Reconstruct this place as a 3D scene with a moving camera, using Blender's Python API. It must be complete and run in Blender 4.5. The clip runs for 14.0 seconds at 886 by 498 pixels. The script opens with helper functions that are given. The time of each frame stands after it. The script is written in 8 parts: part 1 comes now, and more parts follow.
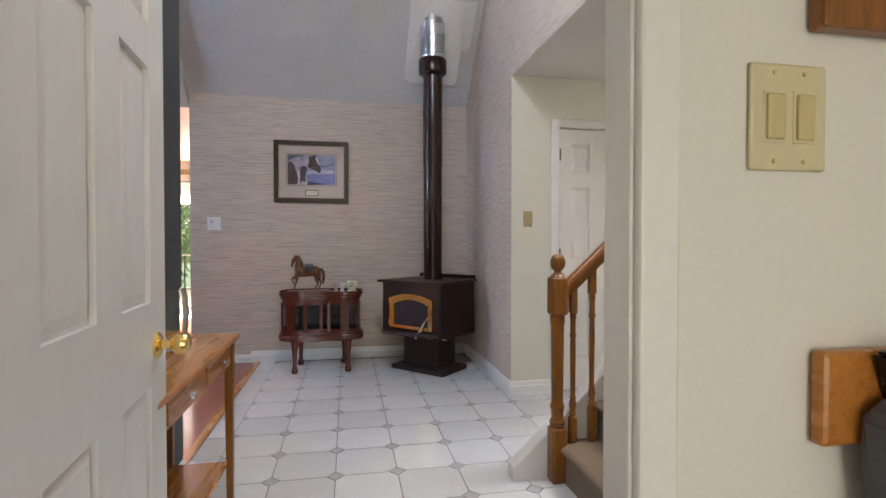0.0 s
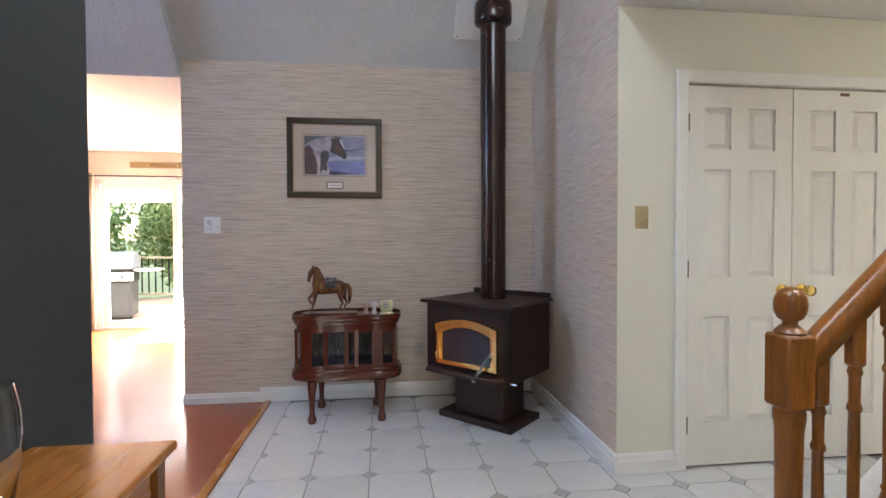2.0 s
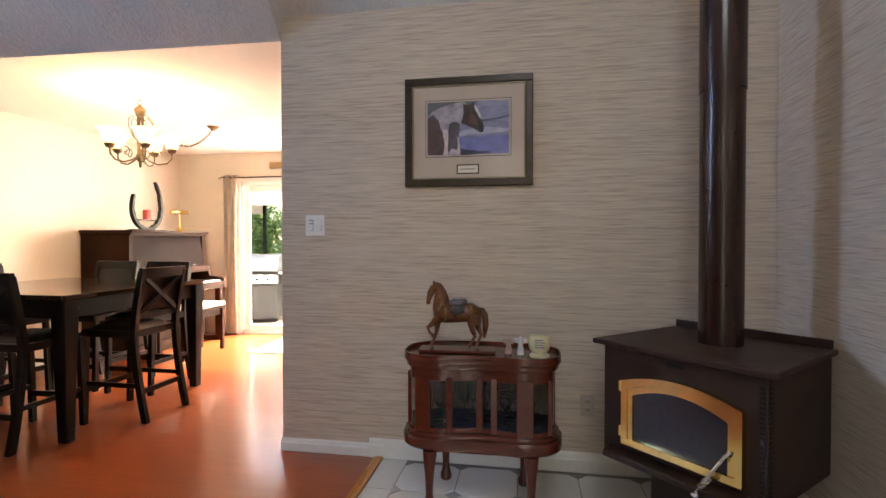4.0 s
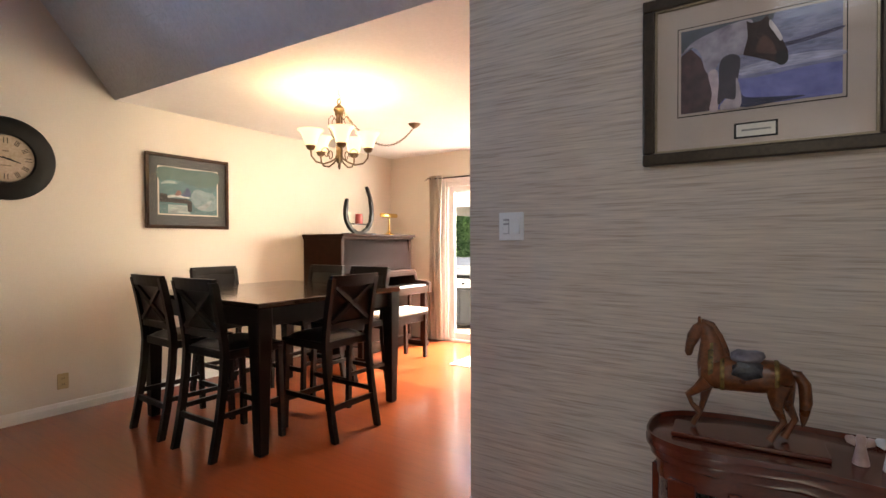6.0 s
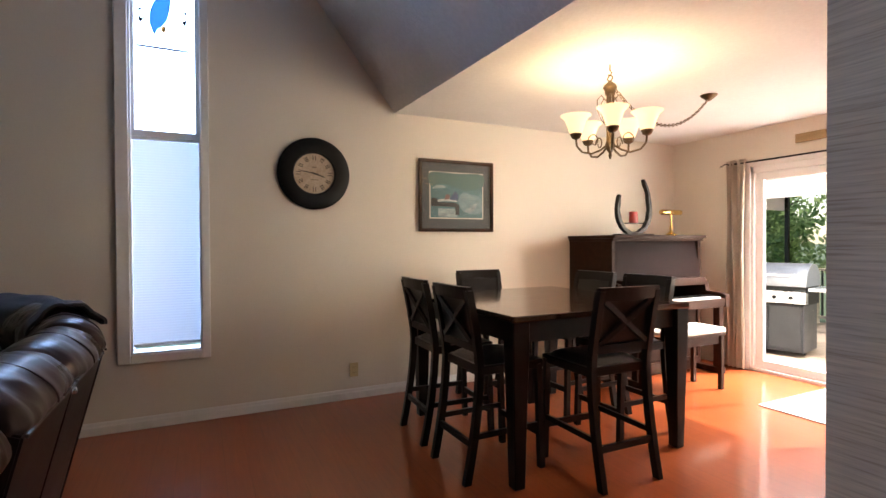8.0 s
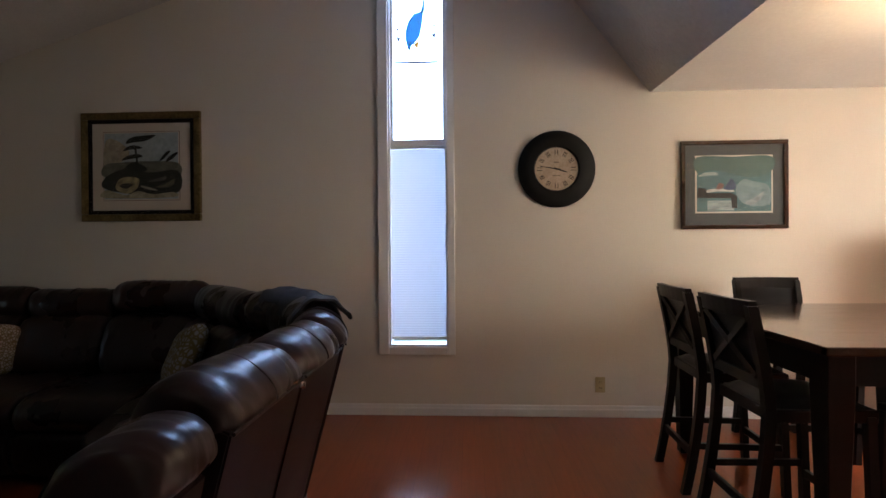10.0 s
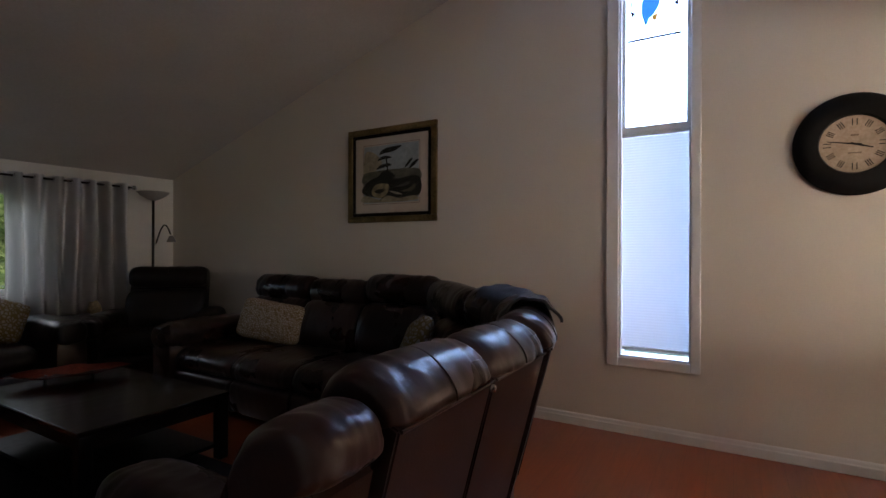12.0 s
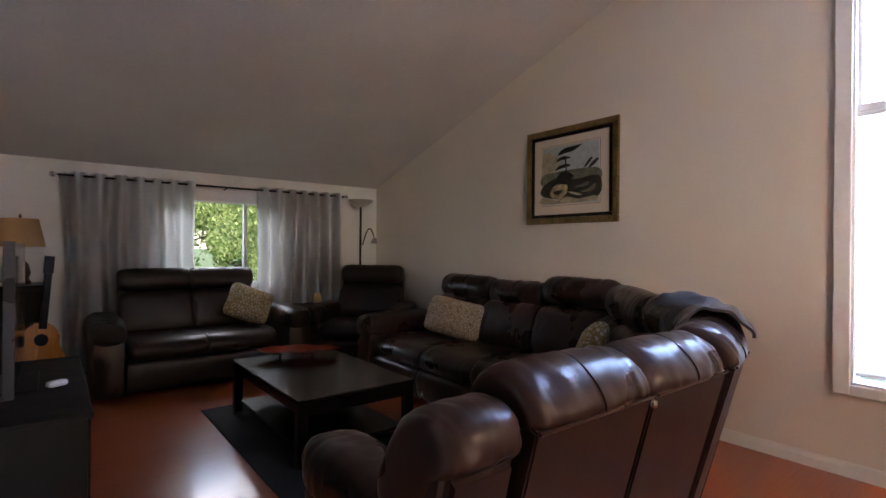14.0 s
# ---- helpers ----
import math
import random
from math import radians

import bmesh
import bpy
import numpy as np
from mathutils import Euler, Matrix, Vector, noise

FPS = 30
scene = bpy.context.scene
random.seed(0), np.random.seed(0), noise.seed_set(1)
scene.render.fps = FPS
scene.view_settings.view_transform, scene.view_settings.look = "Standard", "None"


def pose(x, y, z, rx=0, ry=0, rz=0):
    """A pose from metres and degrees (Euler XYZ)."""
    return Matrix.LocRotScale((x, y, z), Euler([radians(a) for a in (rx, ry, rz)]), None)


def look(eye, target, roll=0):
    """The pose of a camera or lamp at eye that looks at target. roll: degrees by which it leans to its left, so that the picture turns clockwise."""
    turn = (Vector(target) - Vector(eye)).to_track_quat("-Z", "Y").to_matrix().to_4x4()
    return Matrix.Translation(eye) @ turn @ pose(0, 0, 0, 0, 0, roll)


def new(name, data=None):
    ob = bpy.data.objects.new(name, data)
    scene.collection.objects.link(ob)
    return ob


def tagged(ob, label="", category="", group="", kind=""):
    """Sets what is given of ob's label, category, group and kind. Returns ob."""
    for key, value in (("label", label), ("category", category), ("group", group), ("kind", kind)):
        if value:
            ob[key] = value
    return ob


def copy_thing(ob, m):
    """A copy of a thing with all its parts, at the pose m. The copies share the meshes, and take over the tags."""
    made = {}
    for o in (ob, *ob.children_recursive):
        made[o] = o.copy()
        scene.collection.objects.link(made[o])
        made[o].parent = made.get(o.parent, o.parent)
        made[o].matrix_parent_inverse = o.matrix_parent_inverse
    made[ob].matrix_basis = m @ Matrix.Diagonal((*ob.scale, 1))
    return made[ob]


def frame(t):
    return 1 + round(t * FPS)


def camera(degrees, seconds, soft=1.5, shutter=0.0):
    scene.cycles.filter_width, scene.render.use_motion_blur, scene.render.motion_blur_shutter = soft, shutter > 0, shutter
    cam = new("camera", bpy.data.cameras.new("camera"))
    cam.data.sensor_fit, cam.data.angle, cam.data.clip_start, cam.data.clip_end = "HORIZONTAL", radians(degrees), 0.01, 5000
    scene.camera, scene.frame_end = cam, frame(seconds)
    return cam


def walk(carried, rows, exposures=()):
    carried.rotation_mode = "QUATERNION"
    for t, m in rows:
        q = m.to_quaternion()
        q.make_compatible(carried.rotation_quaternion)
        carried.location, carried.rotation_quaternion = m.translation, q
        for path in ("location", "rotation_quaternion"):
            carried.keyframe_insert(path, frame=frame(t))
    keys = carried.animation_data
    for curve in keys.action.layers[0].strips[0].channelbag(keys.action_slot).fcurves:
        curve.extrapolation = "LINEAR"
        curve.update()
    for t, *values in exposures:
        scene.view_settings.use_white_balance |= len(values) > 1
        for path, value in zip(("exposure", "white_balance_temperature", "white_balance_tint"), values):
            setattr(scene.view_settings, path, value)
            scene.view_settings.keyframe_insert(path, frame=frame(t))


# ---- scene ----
cam = camera(83.5, 14.0)
PATH = [
    (0, (-0.013, 0.279, 1.173), (0.366, 2.242, 1.138), 0.0),
    (0.5, (-0.018, 0.556, 1.184), (0.349, 2.522, 1.151), 0.0),
    (1, (-0.039, 0.838, 1.178), (0.312, 2.807, 1.144), -0.0),
    (1.5, (-0.038, 1.128, 1.192), (0.278, 3.102, 1.157), -0.1),
    (2, (-0.006, 1.43, 1.232), (0.241, 3.414, 1.187), -0.2),
    (2.2, (0.01, 1.546, 1.235), (0.219, 3.534, 1.191), -0.2),
    (4.3, (-0.052, 2.717, 1.242), (-0.496, 4.666, 1.213), 0.0),
    (4.5, (-0.09, 2.811, 1.252), (-0.609, 4.743, 1.221), -0.0),
    (5, (-0.176, 3.015, 1.255), (-0.886, 4.884, 1.224), -0.1),
    (5.5, (-0.238, 3.197, 1.266), (-1.149, 4.978, 1.24), -0.2),
    (6, (-0.299, 3.338, 1.263), (-1.408, 5.002, 1.236), -0.2),
    (6.5, (-0.396, 3.46, 1.27), (-1.709, 4.968, 1.243), -0.2),
    (7, (-0.496, 3.548, 1.282), (-1.997, 4.87, 1.256), -0.3),
    (7.5, (-0.59, 3.627, 1.29), (-2.254, 4.736, 1.264), -0.3),
    (8, (-0.663, 3.703, 1.288), (-2.462, 4.576, 1.265), -0.3),
    (8.2, (-0.691, 3.711, 1.287), (-2.533, 4.49, 1.263), -0.3),
    (10.3, (-0.98, 3.879, 1.276), (-2.965, 3.632, 1.272), -0.3),
    (10.5, (-0.997, 3.893, 1.27), (-2.967, 3.55, 1.27), -0.2),
    (11, (-1.032, 3.919, 1.259), (-2.945, 3.337, 1.258), -0.1),
    (11.5, (-1.094, 3.921, 1.26), (-2.924, 3.115, 1.257), 0.1),
    (12, (-1.138, 3.927, 1.256), (-2.866, 2.92, 1.256), 0.2),
    (12.5, (-1.155, 3.936, 1.26), (-2.761, 2.745, 1.26), 0.2),
    (13, (-1.167, 3.963, 1.264), (-2.638, 2.609, 1.267), 0.2),
    (13.5, (-1.168, 3.992, 1.266), (-2.518, 2.517, 1.27), 0.4),
    (14, (-1.171, 4.019, 1.266), (-2.41, 2.449, 1.264), 0.5),
]
EXPOSURES = [(0.0, 1.85, 6800, 13), (2.2, 1.95, 6700, 11), (4.5, 1.6, 7600, 11), (5.5, 1.4, 7300, 11), (6.5, 1.1, 7100, 11), (7.5, 0.9, 6800, 11), (8.2, 0.85, 6700, 11), (10.5, 0.6, 6700, 12), (12.0, 0.75, 6600, 13), (13.0, 1.1, 6700, 13), (13.5, 1.45, 6500, 15), (14.0, 2.0, 6800, 18)]
walk(cam, [(t, look(eye, target, roll)) for t, eye, target, roll in PATH], EXPOSURES)

# ---- world, sun, large lights ----
world = bpy.data.worlds.new("sky")
scene.world = world
world.use_nodes = True
wn = world.node_tree
sky = wn.nodes.new("ShaderNodeTexSky")
sky.sky_type = 'NISHITA'
sky.sun_disc = False
SUN_EL, SUN_AZ = 44.0, 16.0          # elevation; azimuth from +y towards +x
sky.sun_elevation = radians(SUN_EL)
sky.sun_rotation = radians(SUN_AZ)
wn.links.new(sky.outputs[0], wn.nodes["Background"].inputs[0])
wn.nodes["Background"].inputs[1].default_value = 0.15


def lamp(name, kind, m, energy, color, size=0.1, size_y=None):
    d = bpy.data.lights.new(name, kind)
    d.energy, d.color = energy, color
    if kind == 'AREA':
        d.size = size
        if size_y:
            d.shape, d.size_y = 'RECTANGLE', size_y
    elif kind == 'POINT':
        d.shadow_soft_size = size
    ob = new(name, d)
    ob.matrix_world = m
    return ob


sun = lamp("sun", 'SUN', Matrix.Identity(4), 5.0, (1.0, 0.94, 0.86))
sun.data.angle = radians(0.6)
az, el = radians(SUN_AZ), radians(SUN_EL)
sun.matrix_world = look((0, 0, 0), (-math.sin(az) * math.cos(el), -math.cos(az) * math.cos(el), -math.sin(el)))

# unseen area lamps: sky light for windows and patio door, plus added fill
lamp("daylight_tall_window", 'AREA', look((-4.98, 3.48, 2.65), (0, 3.48, 2.1)), 62, (0.36, 0.56, 1.0), 0.5, 4.2)
lamp("daylight_slider", 'AREA', look((-2.8, 9.7, 2.95), (-2.9, 6.3, 0.2)), 640, (0.98, 0.98, 1.0), 1.9, 1.1)
lamp("daylight_garden_side", 'AREA', look((-1.15, 10.5, 1.5), (-4.7, 4.6, 1.05)), 115, (1.0, 0.91, 0.78), 1.9, 1.9)
lamp("daylight_living_window", 'AREA', look((-2.6, -4.8, 3.9), (-2.8, 1.0, 0.2)), 68, (0.92, 0.96, 1.0), 4.6, 2.0)
# guessed fill from an unseen opening behind the starting point
lamp("entry_fill", 'AREA', look((0.3, -2.3, 1.1), (0.2, 5, 1.4)), 8, (1.0, 0.93, 0.84), 1.3, 1.9)
lamp("daylight_back_room", 'AREA', look((5.1, 6.6, 1.5), (3.8, 0, 1.2)), 48, (1.0, 0.95, 0.84), 1.4, 1.0)
# added lamp high in the unseen stairwell, only there to brighten the hall
lamp("stairwell_fill", 'AREA', look((2.7, 2.05, 5.0), (2.7, 2.06, 0)), 50, (0.90, 0.93, 1.0), 2.4, 0.8)
# added fill under the vault, brightens the entrance; no such source is known
lamp("foyer_fill", 'AREA', look((0.2, 2.1, 3.50), (0.35, 3.3, 0)), 8.5, (0.84, 0.91, 1.0), 1.0, 1.1)

# ---- materials ----
def material(name, color, rough=0.6, metal=0.0, var=0.12, scale=6.0, fine=60.0, bump=0.15, bump_scale=None, coat=0.0,
             stretch=(1, 1, 1), dark=None, spec=0.5, rvar=0.04, sheen=0.0, relief=0.004):
    """A procedural paint: base colour, broad and fine variation, roughness variation and relief, in metres."""
    m = bpy.data.materials.new(name)
    m.use_nodes = True
    n, l = m.node_tree.nodes, m.node_tree.links
    b = n["Principled BSDF"]
    tc = n.new("ShaderNodeTexCoord")
    mp = n.new("ShaderNodeMapping")
    mp.inputs["Scale"].default_value = stretch
    l.new(tc.outputs["Object"], mp.inputs[0])
    n1 = n.new("ShaderNodeTexNoise")
    n1.inputs["Scale"].default_value, n1.inputs["Detail"].default_value = scale, 3
    n2 = n.new("ShaderNodeTexNoise")
    n2.inputs["Scale"].default_value, n2.inputs["Detail"].default_value = fine, 4
    l.new(mp.outputs[0], n1.inputs[0])
    l.new(mp.outputs[0], n2.inputs[0])
    add = n.new("ShaderNodeMath")
    add.operation = 'ADD'
    l.new(n1.outputs[0], add.inputs[0])
    l.new(n2.outputs[0], add.inputs[1])
    half = n.new("ShaderNodeMath")
    half.operation = 'MULTIPLY'
    half.inputs[1].default_value = 0.5
    l.new(add.outputs[0], half.inputs[0])
    ramp = n.new("ShaderNodeValToRGB")
    d = dark if dark else tuple(c * (1 - 2 * var) for c in color)
    hi = tuple(min(1, c * (1 + var * 0.6)) for c in color)
    ramp.color_ramp.elements[0].position, ramp.color_ramp.elements[1].position = 0.32, 0.68
    ramp.color_ramp.elements[0].color, ramp.color_ramp.elements[1].color = (*d, 1), (*hi, 1)
    l.new(half.outputs[0], ramp.inputs[0])
    l.new(ramp.outputs[0], b.inputs["Base Color"])
    rr = n.new("ShaderNodeMapRange")
    rr.inputs[1].default_value, rr.inputs[2].default_value = 0.3, 0.7
    rr.inputs[3].default_value, rr.inputs[4].default_value = max(0.02, rough - rvar), min(1, rough + rvar)
    l.new(n1.outputs[0], rr.inputs[0])
    l.new(rr.outputs[0], b.inputs["Roughness"])
    b.inputs["Metallic"].default_value = metal
    b.inputs["Specular IOR Level"].default_value = spec
    b.inputs["Coat Weight"].default_value = coat
    b.inputs["Coat Roughness"].default_value = 0.08
    b.inputs["Sheen Weight"].default_value = sheen
    if bump:
        bp = n.new("ShaderNodeBump")
        bp.inputs["Strength"].default_value, bp.inputs["Distance"].default_value = bump, relief
        src = n2
        if bump_scale:
            src = n.new("ShaderNodeTexNoise")
            src.inputs["Scale"].default_value, src.inputs["Detail"].default_value = bump_scale, 3
            l.new(mp.outputs[0], src.inputs[0])
        l.new(src.outputs[0], bp.inputs["Height"])
        l.new(bp.outputs[0], b.inputs["Normal"])
    return m


def glass(name, color=(1, 1, 1), rough=0.0, ior=1.45):
    m = bpy.data.materials.new(name)
    m.use_nodes = True
    b = m.node_tree.nodes["Principled BSDF"]
    b.inputs["Base Color"].default_value = (*color, 1)
    b.inputs["Roughness"].default_value, b.inputs["IOR"].default_value = rough, ior
    b.inputs["Transmission Weight"].default_value = 1.0
    return m


def glow(name, color, strength, base=1.0):
    m = bpy.data.materials.new(name)
    m.use_nodes = True
    b = m.node_tree.nodes["Principled BSDF"]
    b.inputs["Base Color"].default_value = (*[c * base for c in color], 1)
    b.inputs["Emission Color"].default_value = (*color, 1)
    b.inputs["Emission Strength"].default_value = strength
    return m


M = {}
M["wall_cream"] = material("cream wall paint", (0.70, 0.64, 0.545), 0.7, var=0.03, scale=1.2, fine=90, bump=0.12, bump_scale=140)
M["wall_hall"] = material("pale hall paint", (0.72, 0.70, 0.60), 0.65, var=0.03, scale=1.2, fine=90, bump=0.10, bump_scale=140)
M["wall_white"] = material("off-white wall paint", (0.74, 0.72, 0.66), 0.6, var=0.03, scale=1.5, fine=90, bump=0.1, bump_scale=140)
M["wall_dark"] = material("slate grey wall paint", (0.052, 0.060, 0.064), 0.55, var=0.08, scale=1.5, fine=60, bump=0.12, bump_scale=120)
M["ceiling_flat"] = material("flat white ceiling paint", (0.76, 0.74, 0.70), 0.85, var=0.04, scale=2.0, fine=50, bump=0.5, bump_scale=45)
# same white paint as the flat ceiling, with the slope's shade in its colour
M["ceiling_warm"] = material("white ceiling paint dimmed for shade", (0.56, 0.53, 0.50), 0.85, var=0.05, scale=2.0, fine=50, bump=0.5, bump_scale=45)
M["white_trim"] = material("white trim paint", (0.78, 0.77, 0.74), 0.35, var=0.03, scale=4, fine=40, bump=0.04)
M["white_door"] = material("white door paint", (0.76, 0.74, 0.70), 0.38, var=0.03, scale=3, fine=30, bump=0.05, stretch=(1, 1, 0.2))
M["oak"] = material("honey oak", (0.27, 0.096, 0.014), 0.32, var=0.22, scale=5, fine=40, bump=0.08, stretch=(4, 4, 0.5), coat=0.12)
M["oak_flat"] = material("honey maple tabletop", (0.52, 0.20, 0.040), 0.28, var=0.14, scale=4, fine=30, bump=0.05, stretch=(5, 0.6, 5), coat=0.15)
M["carpet"] = material("brown stair carpet", (0.19, 0.125, 0.066), 0.95, var=0.2, scale=8, fine=220, bump=0.9, bump_scale=260, sheen=0.3)
M["iron"] = material("brown enamelled iron", (0.032, 0.015, 0.011), 0.45, var=0.15, scale=8, fine=120, bump=0.08, spec=0.3)
M["pipe"] = material("brown enamelled pipe", (0.030, 0.012, 0.009), 0.22, var=0.1, scale=5, fine=60, bump=0.03)
M["steel"] = material("brushed stainless steel", (0.62, 0.63, 0.65), 0.28, 1.0, var=0.08, scale=4, fine=60, bump=0.02, stretch=(1, 1, 4))
M["brass"] = material("polished brass", (0.86, 0.60, 0.21), 0.16, 1.0, var=0.03, scale=12, fine=80, bump=0.02)
M["bronze"] = material("antique bronze", (0.16, 0.11, 0.06), 0.38, 0.9, var=0.2, scale=20, fine=120, bump=0.1)
M["mahogany"] = material("red mahogany", (0.105, 0.018, 0.008), 0.24, var=0.16, scale=6, fine=50, bump=0.03, stretch=(1, 4, 4), coat=0.4, rvar=0.02)
M["espresso"] = material("espresso wood", (0.007, 0.004, 0.0035), 0.34, var=0.2, scale=6, fine=60, bump=0.05, stretch=(4, 4, 0.6), spec=0.22)
M["espresso_top"] = material("espresso tabletop", (0.045, 0.016, 0.008), 0.16, var=0.25, scale=5, fine=50, bump=0.03, stretch=(5, 0.5, 5), coat=0.5)
M["espresso_gloss"] = material("espresso coffee table lacquer", (0.010, 0.0055, 0.005), 0.20, var=0.2, scale=5, fine=50, bump=0.03, stretch=(0.5, 5, 5), spec=0.35)
M["black_vinyl"] = material("black seat vinyl", (0.004, 0.004, 0.0045), 0.36, var=0.15, scale=8, fine=150, bump=0.2)
# one leather: cushions carry light in the colour, panels and far seats carry shade
M["leather"] = material("dark brown leather", (0.026, 0.0105, 0.0078), 0.28, var=0.04, scale=3, fine=40, bump=0.22, bump_scale=30, rvar=0.02, spec=0.42, relief=0.003)
M["leather_panel"] = material("dark brown leather panel", (0.016, 0.0060, 0.0052), 0.45, var=0.12, scale=3, fine=180, bump=0.2, rvar=0.05, spec=0.25)
M["leather_far"] = material("dark brown leather, dim copy", (0.011, 0.006, 0.005), 0.34, var=0.08, scale=3, fine=40, bump=0.35, bump_scale=22, spec=0.40, relief=0.004)
M["piano"] = material("walnut piano veneer", (0.032, 0.011, 0.006), 0.5, var=0.25, scale=5, fine=40, bump=0.04, stretch=(4, 0.7, 4), coat=0.0, spec=0.10)
M["ivory"] = material("ivory plastic", (0.64, 0.57, 0.37), 0.4, var=0.04, bump=0.02)
M["ivory_dark"] = material("aged ivory plastic", (0.46, 0.36, 0.19), 0.4, var=0.04, bump=0.02)
M["ivory_rocker"] = material("yellowed ivory plastic", (0.58, 0.48, 0.24), 0.35, var=0.04, bump=0.02)
M["white_plastic"] = material("white plastic", (0.80, 0.79, 0.77), 0.35, var=0.03, bump=0.02)
M["black"] = material("matt black", (0.005, 0.005, 0.005), 0.5, var=0.2, bump=0.06, spec=0.25)
M["black_iron"] = material("black metal rod", (0.012, 0.011, 0.010), 0.4, 0.6, var=0.2, bump=0.04)
M["white_fabric"] = material("cream cushion fabric", (0.70, 0.66, 0.58), 0.9, var=0.08, fine=150, bump=0.3)
M["sheer"] = material("cream curtain cloth", (0.68, 0.60, 0.50), 0.9, var=0.08, scale=4, fine=140, bump=0.25)
M["satin"] = material("silver grey satin curtain", (0.74, 0.74, 0.74), 0.32, 0.45, var=0.03, scale=5, fine=160, bump=0.05, rvar=0.02, stretch=(6, 6, 0.2))
_n, _l = M["satin"].node_tree.nodes, M["satin"].node_tree.links
_t, _x = _n.new("ShaderNodeBsdfTranslucent"), _n.new("ShaderNodeMixShader")
_t.inputs[0].default_value, _x.inputs[0].default_value = (0.55, 0.55, 0.56, 1), 0.10
_l.new(_n["Principled BSDF"].outputs[0], _x.inputs[1])
_l.new(_t.outputs[0], _x.inputs[2])
_l.new(_x.outputs[0], _n["Material Output"].inputs[0])
M["mirror"] = material("mirror silver", (0.86, 0.87, 0.88), 0.02, 1.0, var=0.0, bump=0, rvar=0.01)
M["glass"] = glass("clear glass", (0.97, 0.99, 0.98))
M["cabinet_glass"] = glass("greenish cabinet glass", (0.90, 0.92, 0.90), ior=1.12)
M["picture_glass"] = glass("picture glass", (1, 1, 1), ior=1.2)
M["pane"] = glass("window pane", (1, 1, 1), ior=1.05)
M["grout"] = material("grey grout", (0.22, 0.21, 0.20), 0.85, var=0.15, fine=120, bump=0.3)


def tile_material(name, color, rough):
    m = material(name, color, rough, var=0.04, scale=3, fine=25, bump=0.05, rvar=0.05)
    n, l = m.node_tree.nodes, m.node_tree.links
    b = n["Principled BSDF"]
    info = n.new("ShaderNodeObjectInfo")
    rr = n.new("ShaderNodeMapRange")
    rr.inputs[3].default_value, rr.inputs[4].default_value = 0.92, 1.05
    l.new(info.outputs["Random"], rr.inputs[0])
    hsv = n.new("ShaderNodeHueSaturation")
    l.new(rr.outputs[0], hsv.inputs["Value"])
    l.new(b.inputs["Base Color"].links[0].from_socket, hsv.inputs["Color"])
    l.new(hsv.outputs[0], b.inputs["Base Color"])
    return m


M["tile"] = tile_material("glazed off-white tile", (0.66, 0.66, 0.65), 0.16)
M["tile_dot"] = tile_material("grey accent tile", (0.47, 0.46, 0.46), 0.25)


def wallpaper_material():
    """Grasscloth: fine horizontal strands of cream, beige and mauve grey."""
    m = bpy.data.materials.new("grasscloth wallpaper")
    m.use_nodes = True
    n, l = m.node_tree.nodes, m.node_tree.links
    b = n["Principled BSDF"]
    tc = n.new("ShaderNodeTexCoord")
    out = []
    for s, sc, det in (((5.0, 5.0, 120), 1.0, 3), ((9.0, 9.0, 300), 1.0, 2), ((0.9, 0.9, 2.2), 1.0, 2)):
        mp = n.new("ShaderNodeMapping")
        mp.inputs["Scale"].default_value = s
        l.new(tc.outputs["Object"], mp.inputs[0])
        t = n.new("ShaderNodeTexNoise")
        t.inputs["Scale"].default_value, t.inputs["Detail"].default_value = sc, det
        l.new(mp.outputs[0], t.inputs[0])
        out.append(t.outputs[0])
    mix = n.new("ShaderNodeMix")
    mix.data_type = 'FLOAT'
    mix.inputs[0].default_value = 0.4
    l.new(out[0], mix.inputs[2])
    l.new(out[1], mix.inputs[3])
    ramp = n.new("ShaderNodeValToRGB")
    e = ramp.color_ramp.elements
    e[0].position, e[0].color = 0.34, (0.415, 0.322, 0.252, 1)
    e[1].position, e[1].color = 0.64, (0.67, 0.563, 0.458, 1)
    x = e.new(0.47)
    x.color = (0.555, 0.460, 0.373, 1)
    l.new(mix.outputs[0], ramp.inputs[0])
    l.new(ramp.outputs[0], b.inputs["Base Color"])
    b.inputs["Roughness"].default_value = 0.72
    bp = n.new("ShaderNodeBump")
    bp.inputs["Strength"].default_value, bp.inputs["Distance"].default_value = 0.25, 0.002
    l.new(mix.outputs[0], bp.inputs["Height"])
    l.new(bp.outputs[0], b.inputs["Normal"])
    return m


M["wallpaper"] = wallpaper_material()


def stucco_material():
    m = material("textured ceiling plaster", (0.62, 0.61, 0.60), 0.85, var=0.05, scale=2, fine=30, bump=0)
    n, l = m.node_tree.nodes, m.node_tree.links
    b = n["Principled BSDF"]
    tc = n.new("ShaderNodeTexCoord")
    v = n.new("ShaderNodeTexNoise")
    v.inputs["Scale"].default_value, v.inputs["Detail"].default_value = 42, 3
    l.new(tc.outputs["Object"], v.inputs[0])
    r = n.new("ShaderNodeMapRange")
    r.inputs[1].default_value, r.inputs[2].default_value = 0.45, 0.62
    l.new(v.outputs[0], r.inputs[0])
    bp = n.new("ShaderNodeBump")
    bp.inputs["Strength"].default_value, bp.inputs["Distance"].default_value = 0.55, 0.006
    l.new(r.outputs[0], bp.inputs["Height"])
    l.new(bp.outputs[0], b.inputs["Normal"])
    return m


M["stucco"] = stucco_material()


